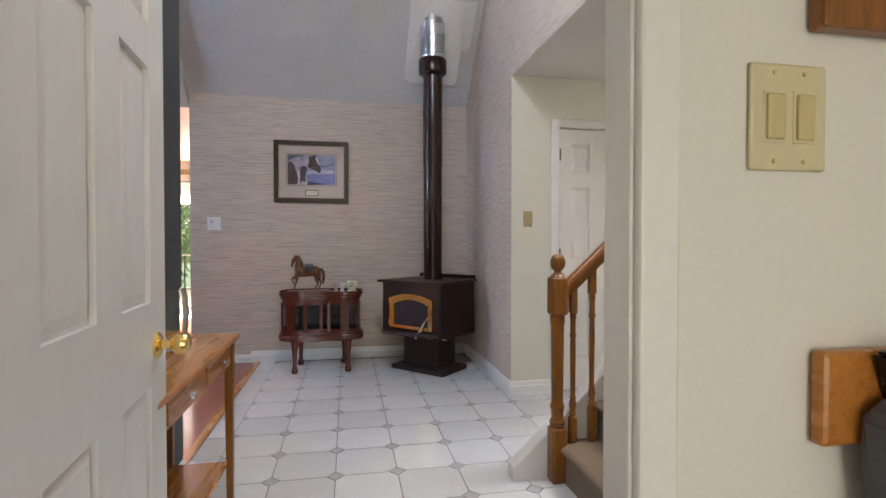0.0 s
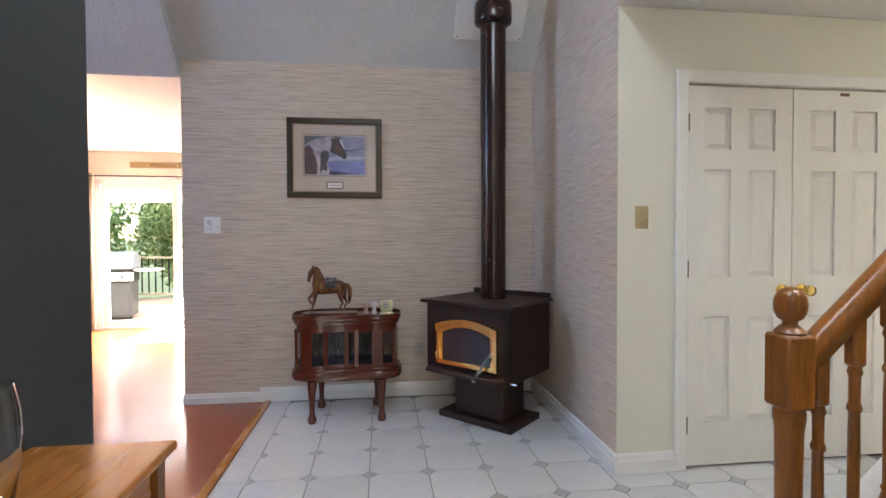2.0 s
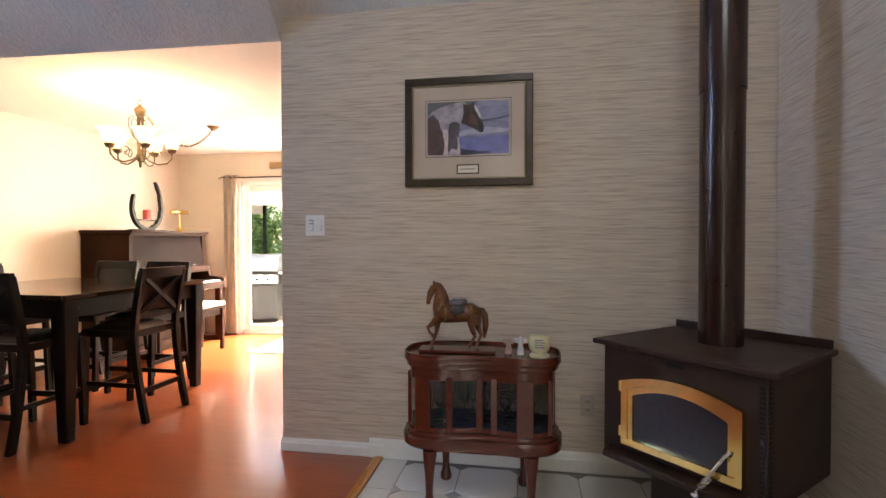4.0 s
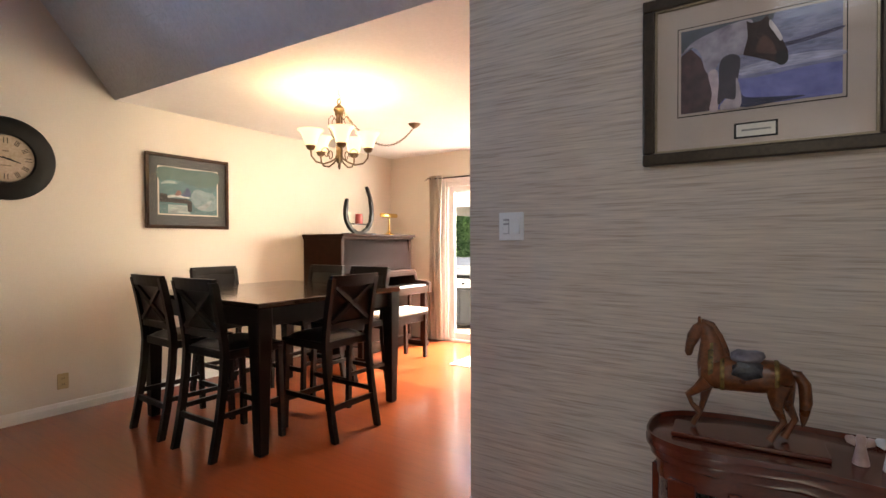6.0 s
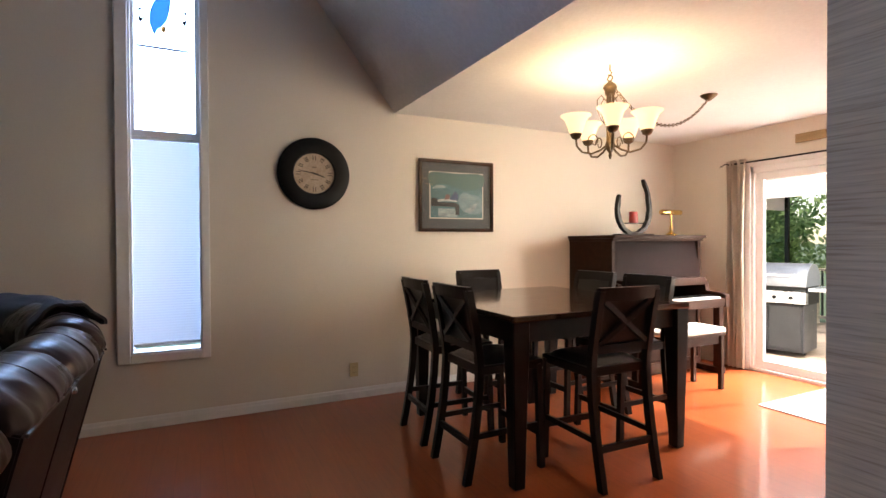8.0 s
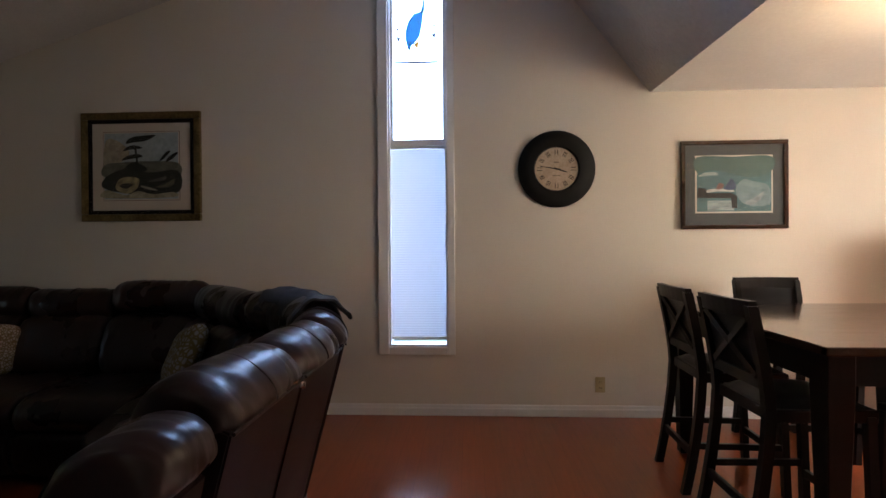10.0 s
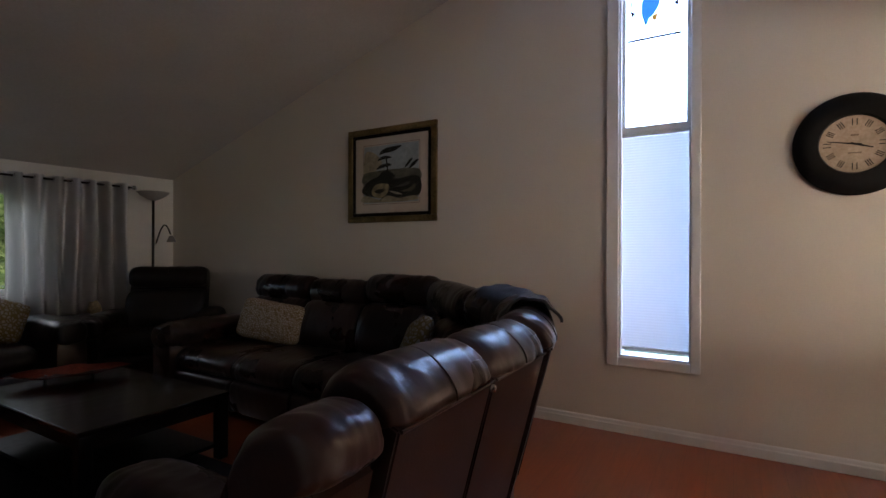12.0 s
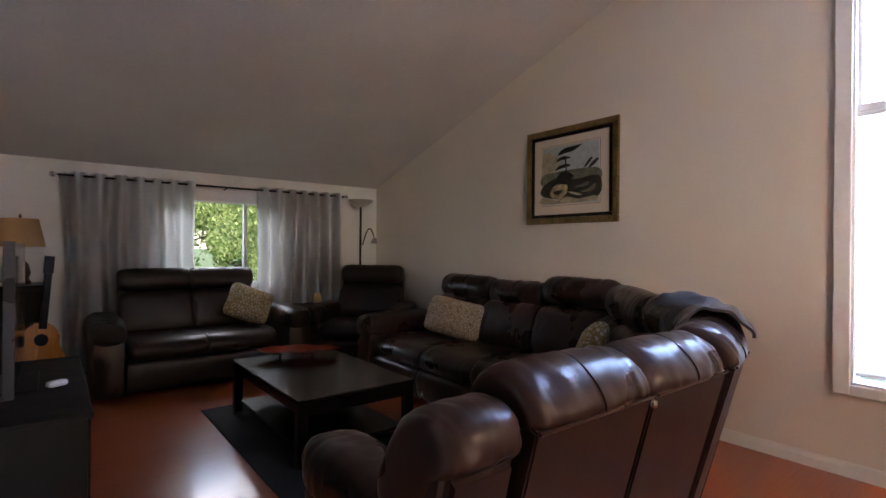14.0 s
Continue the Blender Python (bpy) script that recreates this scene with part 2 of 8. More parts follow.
def laminate_material():
    """Cherry laminate: boards along x, faint joints, grain and a satin lacquer."""
    m = bpy.data.materials.new("cherry laminate boards")
    m.use_nodes = True
    n, l = m.node_tree.nodes, m.node_tree.links
    b = n["Principled BSDF"]
    tc = n.new("ShaderNodeTexCoord")
    br = n.new("ShaderNodeTexBrick")
    br.offset, br.inputs["Scale"].default_value = 0.37, 1.0
    br.inputs["Brick Width"].default_value, br.inputs["Row Height"].default_value = 1.22, 0.127
    br.inputs["Mortar Size"].default_value, br.inputs["Mortar Smooth"].default_value = 0.0012, 0.3
    br.inputs["Color1"].default_value, br.inputs["Color2"].default_value = (0.30, 0.062, 0.017, 1), (0.282, 0.057, 0.0155, 1)
    br.inputs["Mortar"].default_value = (0.22, 0.044, 0.012, 1)
    l.new(tc.outputs["Object"], br.inputs[0])
    mp = n.new("ShaderNodeMapping")
    mp.inputs["Scale"].default_value = (1.5, 22, 1)
    l.new(tc.outputs["Object"], mp.inputs[0])
    g = n.new("ShaderNodeTexNoise")
    g.inputs["Scale"].default_value, g.inputs["Detail"].default_value = 2.2, 5
    l.new(mp.outputs[0], g.inputs[0])
    r = n.new("ShaderNodeMapRange")
    r.inputs[1].default_value, r.inputs[2].default_value = 0.3, 0.7
    r.inputs[3].default_value, r.inputs[4].default_value = 0.93, 1.06
    l.new(g.outputs[0], r.inputs[0])
    hsv = n.new("ShaderNodeHueSaturation")
    l.new(r.outputs[0], hsv.inputs["Value"])
    l.new(br.outputs[0], hsv.inputs["Color"])
    l.new(hsv.outputs[0], b.inputs["Base Color"])
    s = n.new("ShaderNodeTexNoise")
    s.inputs["Scale"].default_value = 3
    l.new(tc.outputs["Object"], s.inputs[0])
    rr = n.new("ShaderNodeMapRange")
    rr.inputs[3].default_value, rr.inputs[4].default_value = 0.10, 0.19
    l.new(s.outputs[0], rr.inputs[0])
    l.new(rr.outputs[0], b.inputs["Roughness"])
    b.inputs["Specular IOR Level"].default_value = 0.8
    b.inputs["Coat Weight"].default_value, b.inputs["Coat Roughness"].default_value = 0.35, 0.28
    bp = n.new("ShaderNodeBump")
    bp.inputs["Strength"].default_value, bp.inputs["Distance"].default_value = 0.02, 0.0005
    inv = n.new("ShaderNodeMath")
    inv.operation, inv.inputs[0].default_value = 'SUBTRACT', 1.0
    l.new(br.outputs["Fac"], inv.inputs[1])
    l.new(inv.outputs[0], bp.inputs["Height"])
    l.new(bp.outputs[0], b.inputs["Normal"])
    return m


M["laminate"] = laminate_material()


# ---- building helpers ----
def part(name, bm, mat, parent=None, label="", smooth=False, at=None):
    """Links a bmesh as one mesh object, under a thing or a part."""
    me = bpy.data.meshes.new(name)
    bmesh.ops.recalc_face_normals(bm, faces=bm.faces)
    if smooth:
        for f in bm.faces:
            f.smooth = True
    bm.to_mesh(me)
    bm.free()
    mats = mat if isinstance(mat, (list, tuple)) else [mat]
    for k in mats:
        me.materials.append(M[k] if isinstance(k, str) else k)
    if smooth:
        me.set_sharp_from_angle(angle=radians(42))
    ob = new(name, me)
    if at is not None:
        ob.matrix_basis = at
    if parent is not None:
        ob.parent = parent
    if label:
        ob["label"] = label
    return ob


def thing(name, m, label, category, group=""):
    ob = new(name)
    ob.empty_display_size = 0.1
    ob.matrix_basis = m
    return tagged(ob, label, category, group)


def structure(ob, label="", category=""):
    return tagged(ob, label, category, "", "structure")


def box(bm, x0, x1, y0, y1, z0, z1, bevel=0.0, seg=2, m=None):
    v = [bm.verts.new(p) for p in ((x0, y0, z0), (x1, y0, z0), (x1, y1, z0), (x0, y1, z0),
                                   (x0, y0, z1), (x1, y0, z1), (x1, y1, z1), (x0, y1, z1))]
    fs = [bm.faces.new([v[i] for i in f]) for f in ((3, 2, 1, 0), (4, 5, 6, 7), (0, 1, 5, 4), (1, 2, 6, 5), (2, 3, 7, 6), (3, 0, 4, 7))]
    if m is not None:
        bmesh.ops.transform(bm, matrix=m, verts=v)
    if bevel:
        es = {e for f in fs for e in f.edges}
        bmesh.ops.bevel(bm, geom=list(es), offset=bevel, segments=seg, profile=0.5, affect='EDGES')
    return bm


def nbox(*a, **k):
    return box(bmesh.new(), *a, **k)


def lathe(bm, profile, seg=16, m=None, cap=True):
    """Turns (radius, height) pairs round z."""
    rings = []
    for r, z in profile:
        rings.append([bm.verts.new((r * math.cos(2 * math.pi * i / seg), r * math.sin(2 * math.pi * i / seg), z)) for i in range(seg)])
    for a, b in zip(rings, rings[1:]):
        for i in range(seg):
            bm.faces.new((a[i], a[(i + 1) % seg], b[(i + 1) % seg], b[i]))
    if cap:
        bm.faces.new(rings[0][::-1])
        bm.faces.new(rings[-1])
    if m is not None:
        bmesh.ops.transform(bm, matrix=m, verts=[v for r in rings for v in r])
    return bm


def tube(bm, pts, radius, seg=8, cap=True):
    """A round bar along points; radius is one number or one for each point."""
    pts = [Vector(p) for p in pts]
    rs = radius if isinstance(radius, (list, tuple)) else [radius] * len(pts)
    rings = []
    side = None
    for i, p in enumerate(pts):
        d = (pts[min(i + 1, len(pts) - 1)] - pts[max(i - 1, 0)]).normalized()
        if side is None:
            side = d.orthogonal().normalized()
        else:
            side = (side - d * side.dot(d)).normalized()
        up = d.cross(side)
        rings.append([bm.verts.new(p + rs[i] * (math.cos(2 * math.pi * k / seg) * side + math.sin(2 * math.pi * k / seg) * up)) for k in range(seg)])
    for a, b in zip(rings, rings[1:]):
        for k in range(seg):
            bm.faces.new((a[k], a[(k + 1) % seg], b[(k + 1) % seg], b[k]))
    if cap:
        bm.faces.new(rings[0][::-1])
        bm.faces.new(rings[-1])
    return bm


def prism(bm, outline, z0, z1, m=None, bevel=0.0, seg=2):
    """Extrudes an (x, y) outline from z0 to z1."""
    lo = [bm.verts.new((x, y, z0)) for x, y in outline]
    hi = [bm.verts.new((x, y, z1)) for x, y in outline]
    n = len(outline)
    top, bot = bm.faces.new(hi), bm.faces.new(lo[::-1])
    for i in range(n):
        bm.faces.new((lo[i], lo[(i + 1) % n], hi[(i + 1) % n], hi[i]))
    if bevel:
        es = set(top.edges) | set(bot.edges)
        r = bmesh.ops.bevel(bm, geom=list(es), offset=bevel, segments=seg, profile=0.5, affect='EDGES')
    if m is not None:
        bmesh.ops.transform(bm, matrix=m, verts=bm.verts[:])
    return bm


def slab(outline, axis, a, b):
    """Extrudes an outline (u, v) along an axis from a to b: 'x' takes (y, z), 'y' takes (x, z), 'z' takes (x, y)."""
    bm = bmesh.new()

    def p(u, v, w):
        return {'x': (w, u, v), 'y': (u, w, v), 'z': (u, v, w)}[axis]
    lo = [bm.verts.new(p(u, v, a)) for u, v in outline]
    hi = [bm.verts.new(p(u, v, b)) for u, v in outline]
    n = len(outline)
    bm.faces.new(hi)
    bm.faces.new(lo[::-1])
    for i in range(n):
        bm.faces.new((lo[i], lo[(i + 1) % n], hi[(i + 1) % n], hi[i]))
    return bm


def smooth_loop(pts, k):
    """A closed smooth curve of k points through the given ones."""
    n = len(pts)
    out = []
    for i in range(k):
        f = i * n / k
        j, t = int(f), f - int(f)
        p0, p1, p2, p3 = (Vector((*pts[(j + q) % n], 0)) for q in (-1, 0, 1, 2))
        p = 0.5 * (2 * p1 + (p2 - p0) * t + (2 * p0 - 5 * p1 + 4 * p2 - p3) * t * t + (3 * p1 - p0 - 3 * p2 + p3) * t ** 3)
        out.append((p.x, p.y))
    return out


def join(bm, other):
    me = bpy.data.meshes.new("tmp")
    other.to_mesh(me)
    other.free()
    bm.from_mesh(me)
    bpy.data.meshes.remove(me)
    return bm


def lines(material_name, text, size, m, parent, name="lettering"):
    c = bpy.data.curves.new(name, 'FONT')
    c.body, c.size, c.extrude, c.align_x = text, size, 0.002, 'CENTER'
    tmp = bpy.data.objects.new(name, c)
    scene.collection.objects.link(tmp)
    bpy.context.view_layer.update()
    me = bpy.data.meshes.new_from_object(tmp.evaluated_get(bpy.context.evaluated_depsgraph_get()))
    bpy.data.objects.remove(tmp)
    me.materials.clear()
    me.materials.append(M[material_name])
    ob = new(name, me)
    ob.matrix_basis = m
    ob.parent = parent
    return ob

# ---- the large structure ----
XL, YW, YS, YB = -4.70, 5.30, -1.95, 8.65     # long wall, papered wall, window wall, patio wall
RY, RZ = 3.966, 3.973                          # ridge of the vault
LOW = 2.41                                     # flat ceiling


def vault(y):
    return 2.7056 + 0.3197 * y if y < RY else RZ - 1.067 * (y - RY)


def ground_slab(name, x0, x1, y0, y1, mat, label, z1=0.0):
    return structure(part(name, nbox(x0, x1, y0, y1, z1 - 0.2, z1), mat), label, "floor")


bm = slab(((XL - 0.2, YS - 0.2), (-0.875, YS - 0.2), (-0.875, 5.32), (3.3, 5.32), (3.3, YB + 0.1), (XL - 0.2, YB + 0.1)), 'z', -0.2, 0.0)
structure(part("floor_wood", bm, "laminate"), "glossy cherry red laminate floor boards", "floor")
tile_floor = structure(part("floor_tile", nbox(-0.862, 6.4, -2.4, 5.318, -0.2, -0.004), "grout"),
                       "off-white octagon tile floor with grey accent tiles", "floor")
bm = nbox(-0.885, -0.835, 2.94, 5.29, -0.001, 0.010, 0.004)
structure(part("trim_threshold", bm, "oak_flat"), "light oak transition strip between wood and tile", "trim")

# long wall with the tall window
WY0, WY1, WZ0, WZ1 = 3.25, 3.70, 0.52, 3.52
bm = slab(((YS - 0.2, -0.05), (WY0, -0.05), (WY0, vault(WY0) + 0.1), (YS - 0.2, vault(YS - 0.2) + 0.1)), 'x', XL - 0.16, XL)
join(bm, slab(((WY1, -0.05), (YB + 0.16, -0.05), (YB + 0.16, 2.6), (5.4, 2.6), (RY, RZ + 0.1), (WY1, vault(WY1) + 0.1)), 'x', XL - 0.16, XL))
join(bm, slab(((WY0, -0.05), (WY1, -0.05), (WY1, WZ0), (WY0, WZ0)), 'x', XL - 0.16, XL))
join(bm, slab(((WY0, WZ1), (WY1, WZ1), (WY1, vault(WY1) + 0.1), (WY0, vault(WY0) + 0.1)), 'x', XL - 0.16, XL))
structure(part("wall_west", bm, "wall_cream"), "warm cream painted wall", "wall")

# patio wall with the sliding door opening
SX0, SX1, SZ = -3.79, -1.88, 2.03
bm = nbox(XL, SX0, YB, YB + 0.16, -0.05, 2.6)
box(bm, SX1, 3.3, YB, YB + 0.16, -0.05, 2.6)
box(bm, SX0, SX1, YB, YB + 0.16, SZ, 2.6)
structure(part("wall_north", bm, "wall_cream"), "warm cream painted wall round the patio door", "wall")
structure(part("wall_dining_east", nbox(1.35, 1.47, 5.42, YB, -0.05, 2.6), "wall_cream"), "cream painted wall", "wall")

# window wall
NX0, NX1, NZ0, NZ1 = -3.35, -2.05, 0.80, 1.82
bm = nbox(XL, NX0, YS - 0.16, YS, -0.05, 2.2)
box(bm, NX1, -0.6, YS - 0.16, YS, -0.05, 2.2)
box(bm, NX0, NX1, YS - 0.16, YS, -0.05, NZ0)
box(bm, NX0, NX1, YS - 0.16, YS, NZ1, 2.2)
structure(part("wall_south", bm, "wall_white"), "pale grey-white window wall under the low eave", "wall")

# papered wall, alcove wall
bm = slab(((-1.457, -0.05), (1.36, -0.05), (1.36, 2.62), (-1.457, 2.62)), 'y', YW, YW + 0.11)
structure(part("wall_papered", bm, "wallpaper"), "beige grasscloth papered wall", "wall")
bm = slab(((3.86, -0.05), (5.29, -0.05), (5.29, vault(5.29) + 0.02), (RY, RZ + 0.05), (3.86, vault(3.86) + 0.05)), 'x', 1.20, 1.35)
structure(part("wall_alcove", bm, "wallpaper"), "beige grasscloth papered side wall", "wall")
bm = slab(((0.904, 2.42), (3.856, 2.42), (3.856, vault(3.856) + 0.05), (0.904, vault(0.904) + 0.05)), 'x', 1.20, 1.35)
structure(part("wall_upper_hall", bm, "wallpaper"), "grasscloth papered wall above the hall opening", "wall")

# hall: cupboard wall, ceilings
CX0, CX1 = 1.582, 2.825
bm = nbox(1.353, CX0, 3.86, 4.0, -0.05, 2.415)
box(bm, CX1, 3.21, 3.86, 4.0, -0.05, 2.415)
box(bm, CX0, CX1, 3.86, 4.0, 2.035, 2.415)
box(bm, 1.203, 1.353, 3.856, 3.859, -0.05, 2.42)
structure(part("wall_hall", bm, "wall_hall"), "pale yellow painted hall wall", "wall")
structure(part("wall_cupboard_back", nbox(1.353, 3.21, 4.55, 4.6, -0.05, 2.415), "wall_hall"), "plain cupboard back wall", "wall")
structure(part("wall_hall_return", nbox(3.21, 3.31, 3.86, 5.3, -0.05, 2.415), "wall_hall"), "pale yellow painted hall corner", "wall")
bm = nbox(1.353, 6.4, 2.62, 6.8, 2.42, 2.56)
box(bm, 1.2025, 1.3525, 2.62, 3.8555, 2.411, 2.419)
structure(part("ceiling_hall", bm, "ceiling_flat"), "flat white hall ceiling", "ceiling")
structure(part("wall_back_room", nbox(3.31, 4.3, 6.6, 6.72, -0.05, 2.42), "wall_hall"), "cream wall of the room beyond the hall", "wall")
bm = nbox(5.9, 6.4, 6.6, 6.72, -0.05, 2.42)
box(bm, 4.3, 5.9, 6.6, 6.72, -0.05, 0.9)
box(bm, 4.3, 5.9, 6.6, 6.72, 2.1, 2.42)
structure(part("wall_back_room_window", bm, "wall_hall"), "cream wall round the far window", "wall")
structure(part("wall_east", nbox(6.4, 6.55, -2.4, 6.8, -0.05, 5.4), "wall_dark"), "slate grey far wall", "wall")

# stairwell
structure(part("wall_stair_south", nbox(1.0, 6.4, 1.42, 1.56, -0.05, 5.4), "wall_white"), "white stairwell wall", "wall")
structure(part("wall_stair_north", nbox(1.353, 6.4, 2.62, 2.74, 2.565, 5.4), "wall_white"), "white stairwell wall above the hall", "wall")
structure(part("ceiling_stair", nbox(1.2, 6.4, 1.42, 2.74, 5.41, 5.5), "ceiling_flat"), "white stairwell ceiling", "ceiling")
structure(part("wall_stair_west", nbox(1.205, 1.345, 1.42, 2.74, 3.72, 5.4), "wall_white"), "white stairwell end wall", "wall")

# entrance wall with the doorway, slate wall, entrance room
DX0, DX1 = -0.45, 0.337
bm = slab(((-0.82, -0.05), (DX0, -0.05), (DX0, vault(0.9) + 0.1), (-0.82, vault(0.9) + 0.1)), 'y', 0.845, 0.904)
join(bm, slab(((DX1, -0.05), (1.2, -0.05), (1.2, vault(0.9) + 0.1), (DX1, vault(0.9) + 0.1)), 'y', 0.845, 0.904))
join(bm, slab(((DX0, 2.05), (DX1, 2.05), (DX1, vault(0.9) + 0.1), (DX0, vault(0.9) + 0.1)), 'y', 0.845, 0.904))
structure(part("wall_entrance", bm, "wall_white"), "off-white wall with a doorway", "wall")
structure(part("wall_entrance_side", nbox(1.0, 1.2, 0.904, 1.42, -0.05, 3.3), "wall_white"), "off-white wall beside the stairs", "wall")
bm = slab(((0.904, -0.05), (2.94, -0.05), (2.94, vault(2.94) + 0.05), (0.904, vault(0.904) + 0.05)), 'x', -0.94, -0.82)
structure(part("wall_slate", bm, "wall_dark"), "slate grey painted partition wall", "wall")
bm = slab(((YS, -0.05), (0.845, -0.05), (0.845, vault(0.845) + 0.05), (YS, vault(YS) + 0.05)), 'x', -0.72, -0.6)
join(bm, nbox(-0.94, -0.6, 0.851, 0.903, -0.05, 2.98))
structure(part("wall_living_east", bm, "wall_cream"), "cream living room wall", "wall")
bm = nbox(1.5, 1.62, -2.4, 0.85, -0.05, 2.6)
# opening made up in this unseen wall for the entry fill
box(bm, -0.6, -0.4, -2.4, -2.28, -0.05, 2.6)
box(bm, 1.0, 1.5, -2.4, -2.28, -0.05, 2.6)
box(bm, -0.4, 1.0, -2.4, -2.28, 2.1, 2.6)
structure(part("wall_entrance_room", bm, "wall_white"), "off-white entrance room walls", "wall")
structure(part("ceiling_entrance", nbox(-0.6, 1.62, -2.4, 0.85, 2.45, 2.55), "ceiling_flat"), "flat white ceiling", "ceiling")

# vaulted ceiling and the flat one over the dining end
bm = bmesh.new()
LX0, LX1, LY0, LY1 = -0.30, 0.70, 1.55, 2.65      # unseen hole added in the slope for the fill lamp
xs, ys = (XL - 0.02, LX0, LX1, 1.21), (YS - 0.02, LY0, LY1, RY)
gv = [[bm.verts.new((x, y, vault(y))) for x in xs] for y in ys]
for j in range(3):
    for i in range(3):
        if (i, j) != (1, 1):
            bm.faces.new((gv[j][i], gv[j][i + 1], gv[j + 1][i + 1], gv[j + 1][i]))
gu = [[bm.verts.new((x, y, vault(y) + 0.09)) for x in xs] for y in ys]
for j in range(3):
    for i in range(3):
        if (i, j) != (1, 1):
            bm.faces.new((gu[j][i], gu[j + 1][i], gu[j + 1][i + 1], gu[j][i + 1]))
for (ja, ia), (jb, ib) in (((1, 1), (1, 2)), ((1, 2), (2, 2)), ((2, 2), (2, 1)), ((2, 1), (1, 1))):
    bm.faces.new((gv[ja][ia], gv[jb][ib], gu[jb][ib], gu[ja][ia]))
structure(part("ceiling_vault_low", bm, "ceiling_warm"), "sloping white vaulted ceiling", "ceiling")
bm = bmesh.new()
for loop in (((XL - 0.02, RY, RZ), (-1.457, RY, RZ), (XL - 0.02, 5.205, LOW)), ((-1.457, RY, RZ), (-1.457, 5.295, LOW), (XL - 0.02, 5.205, LOW)),
             ((-1.457, RY, RZ), (1.21, RY, RZ), (1.21, 5.425, 2.416), (-1.457, 5.425, 2.416)), ((-1.457, RY, RZ), (-1.457, 5.425, 2.416), (-1.457, 5.295, LOW))):
    bm.faces.new([bm.verts.new(p) for p in loop])
structure(part("ceiling_vault_steep", bm, "stucco"), "steep textured plaster ceiling slope", "ceiling")
structure(part("ceiling_vault_cover", slab(((RY - 0.1, RZ + 0.06), (5.5, 2.75), (5.5, 2.85), (RY - 0.1, RZ + 0.16)), 'x', XL - 0.1, 1.3), "ceiling_flat"), "roof deck above the slope", "ceiling")
bm = slab(((XL - 0.02, 5.209), (-1.457, 5.299), (-1.457, YB + 0.02), (XL - 0.02, YB + 0.02)), 'z', LOW + 0.001, LOW + 0.1)
box(bm, -1.457, 1.5, 5.42, YB + 0.02, LOW + 0.001, LOW + 0.1)
structure(part("ceiling_dining", bm, "ceiling_flat"), "flat textured white dining ceiling", "ceiling")

# ---- fitted trim, doors, windows ----
def baseboard(name, pts, h=0.085, t=0.014, label="white painted baseboard"):
    """A skirting run along (x, y) pairs, thick to the left of the run."""
    bm = bmesh.new()
    prof = ((0, 0), (t, 0), (t, h * 0.62), (t * 0.75, h * 0.72), (t * 0.6, h * 0.9), (t * 0.3, h), (0, h))
    for (xa, ya), (xb, yb) in zip(pts, pts[1:]):
        d = Vector((xb - xa, yb - ya, 0)).normalized()
        nrm = Vector((-d.y, d.x, 0))
        a = [bm.verts.new(Vector((xa, ya, 0.001)) + nrm * u + Vector((0, 0, v))) for u, v in prof]
        b = [bm.verts.new(Vector((xb, yb, 0.001)) + nrm * u + Vector((0, 0, v))) for u, v in prof]
        n = len(prof)
        for i in range(n):
            bm.faces.new((a[i], a[(i + 1) % n], b[(i + 1) % n], b[i]))
        bm.faces.new(a[::-1])
        bm.faces.new(b)
    return structure(part(name, bm, "white_trim"), label, "baseboard")


baseboard("baseboard_west", ((XL + 0.001, YB), (XL + 0.001, YS)), 0.085)
baseboard("baseboard_papered", ((-0.92, YW - 0.001), (-1.457, YW - 0.001)), 0.075)
baseboard("baseboard_papered_tile", ((1.186, YW - 0.001), (-0.92, YW - 0.001)), 0.105, 0.02)
baseboard("baseboard_alcove", ((1.199, 3.84), (1.199, YW - 0.02)), 0.105, 0.018)
baseboard("baseboard_hall", ((1.545, 3.859), (1.18, 3.855)), 0.105, 0.018)
baseboard("baseboard_hall_right", ((3.21, 3.859), (2.885, 3.859)), 0.105, 0.018)
baseboard("baseboard_papered_end", ((-1.458, YW), (-1.458, YW + 0.11)), 0.075)
baseboard("baseboard_slate", ((-0.819, 2.93), (-0.819, 0.99)), 0.085)


def casing(name, x0, x1, y, z1, w=0.065, t=0.018, side=-1, label="white door casing"):
    """Three casing boards round an opening in a wall that faces -y (side -1) or +y."""
    ya, yb = (y - t, y) if side < 0 else (y, y + t)
    bm = nbox(x0 - w, x0, ya, yb, 0.001, z1 + w, 0.005)
    box(bm, x1, x1 + w, ya, yb, 0.001, z1 + w, 0.005)
    box(bm, x0 + 0.0005, x1 - 0.0005, ya, yb, z1, z1 + w, 0.005)
    return structure(part(name, bm, "white_trim"), label, "trim")


casing("trim_cupboard", CX0, CX1, 3.858, 2.035)
casing("trim_doorway_near", DX0, DX1, 0.843, 2.05, w=0.055)
bm = nbox(DX1 - 0.004, DX1 + 0.01, 0.842, 0.907, 0.001, 2.05, 0.003)
box(bm, DX0 - 0.01, DX0 + 0.004, 0.842, 0.907, 0.001, 2.05, 0.003)
structure(part("trim_doorway_jamb", bm, "white_trim"), "white painted door jamb", "trim")


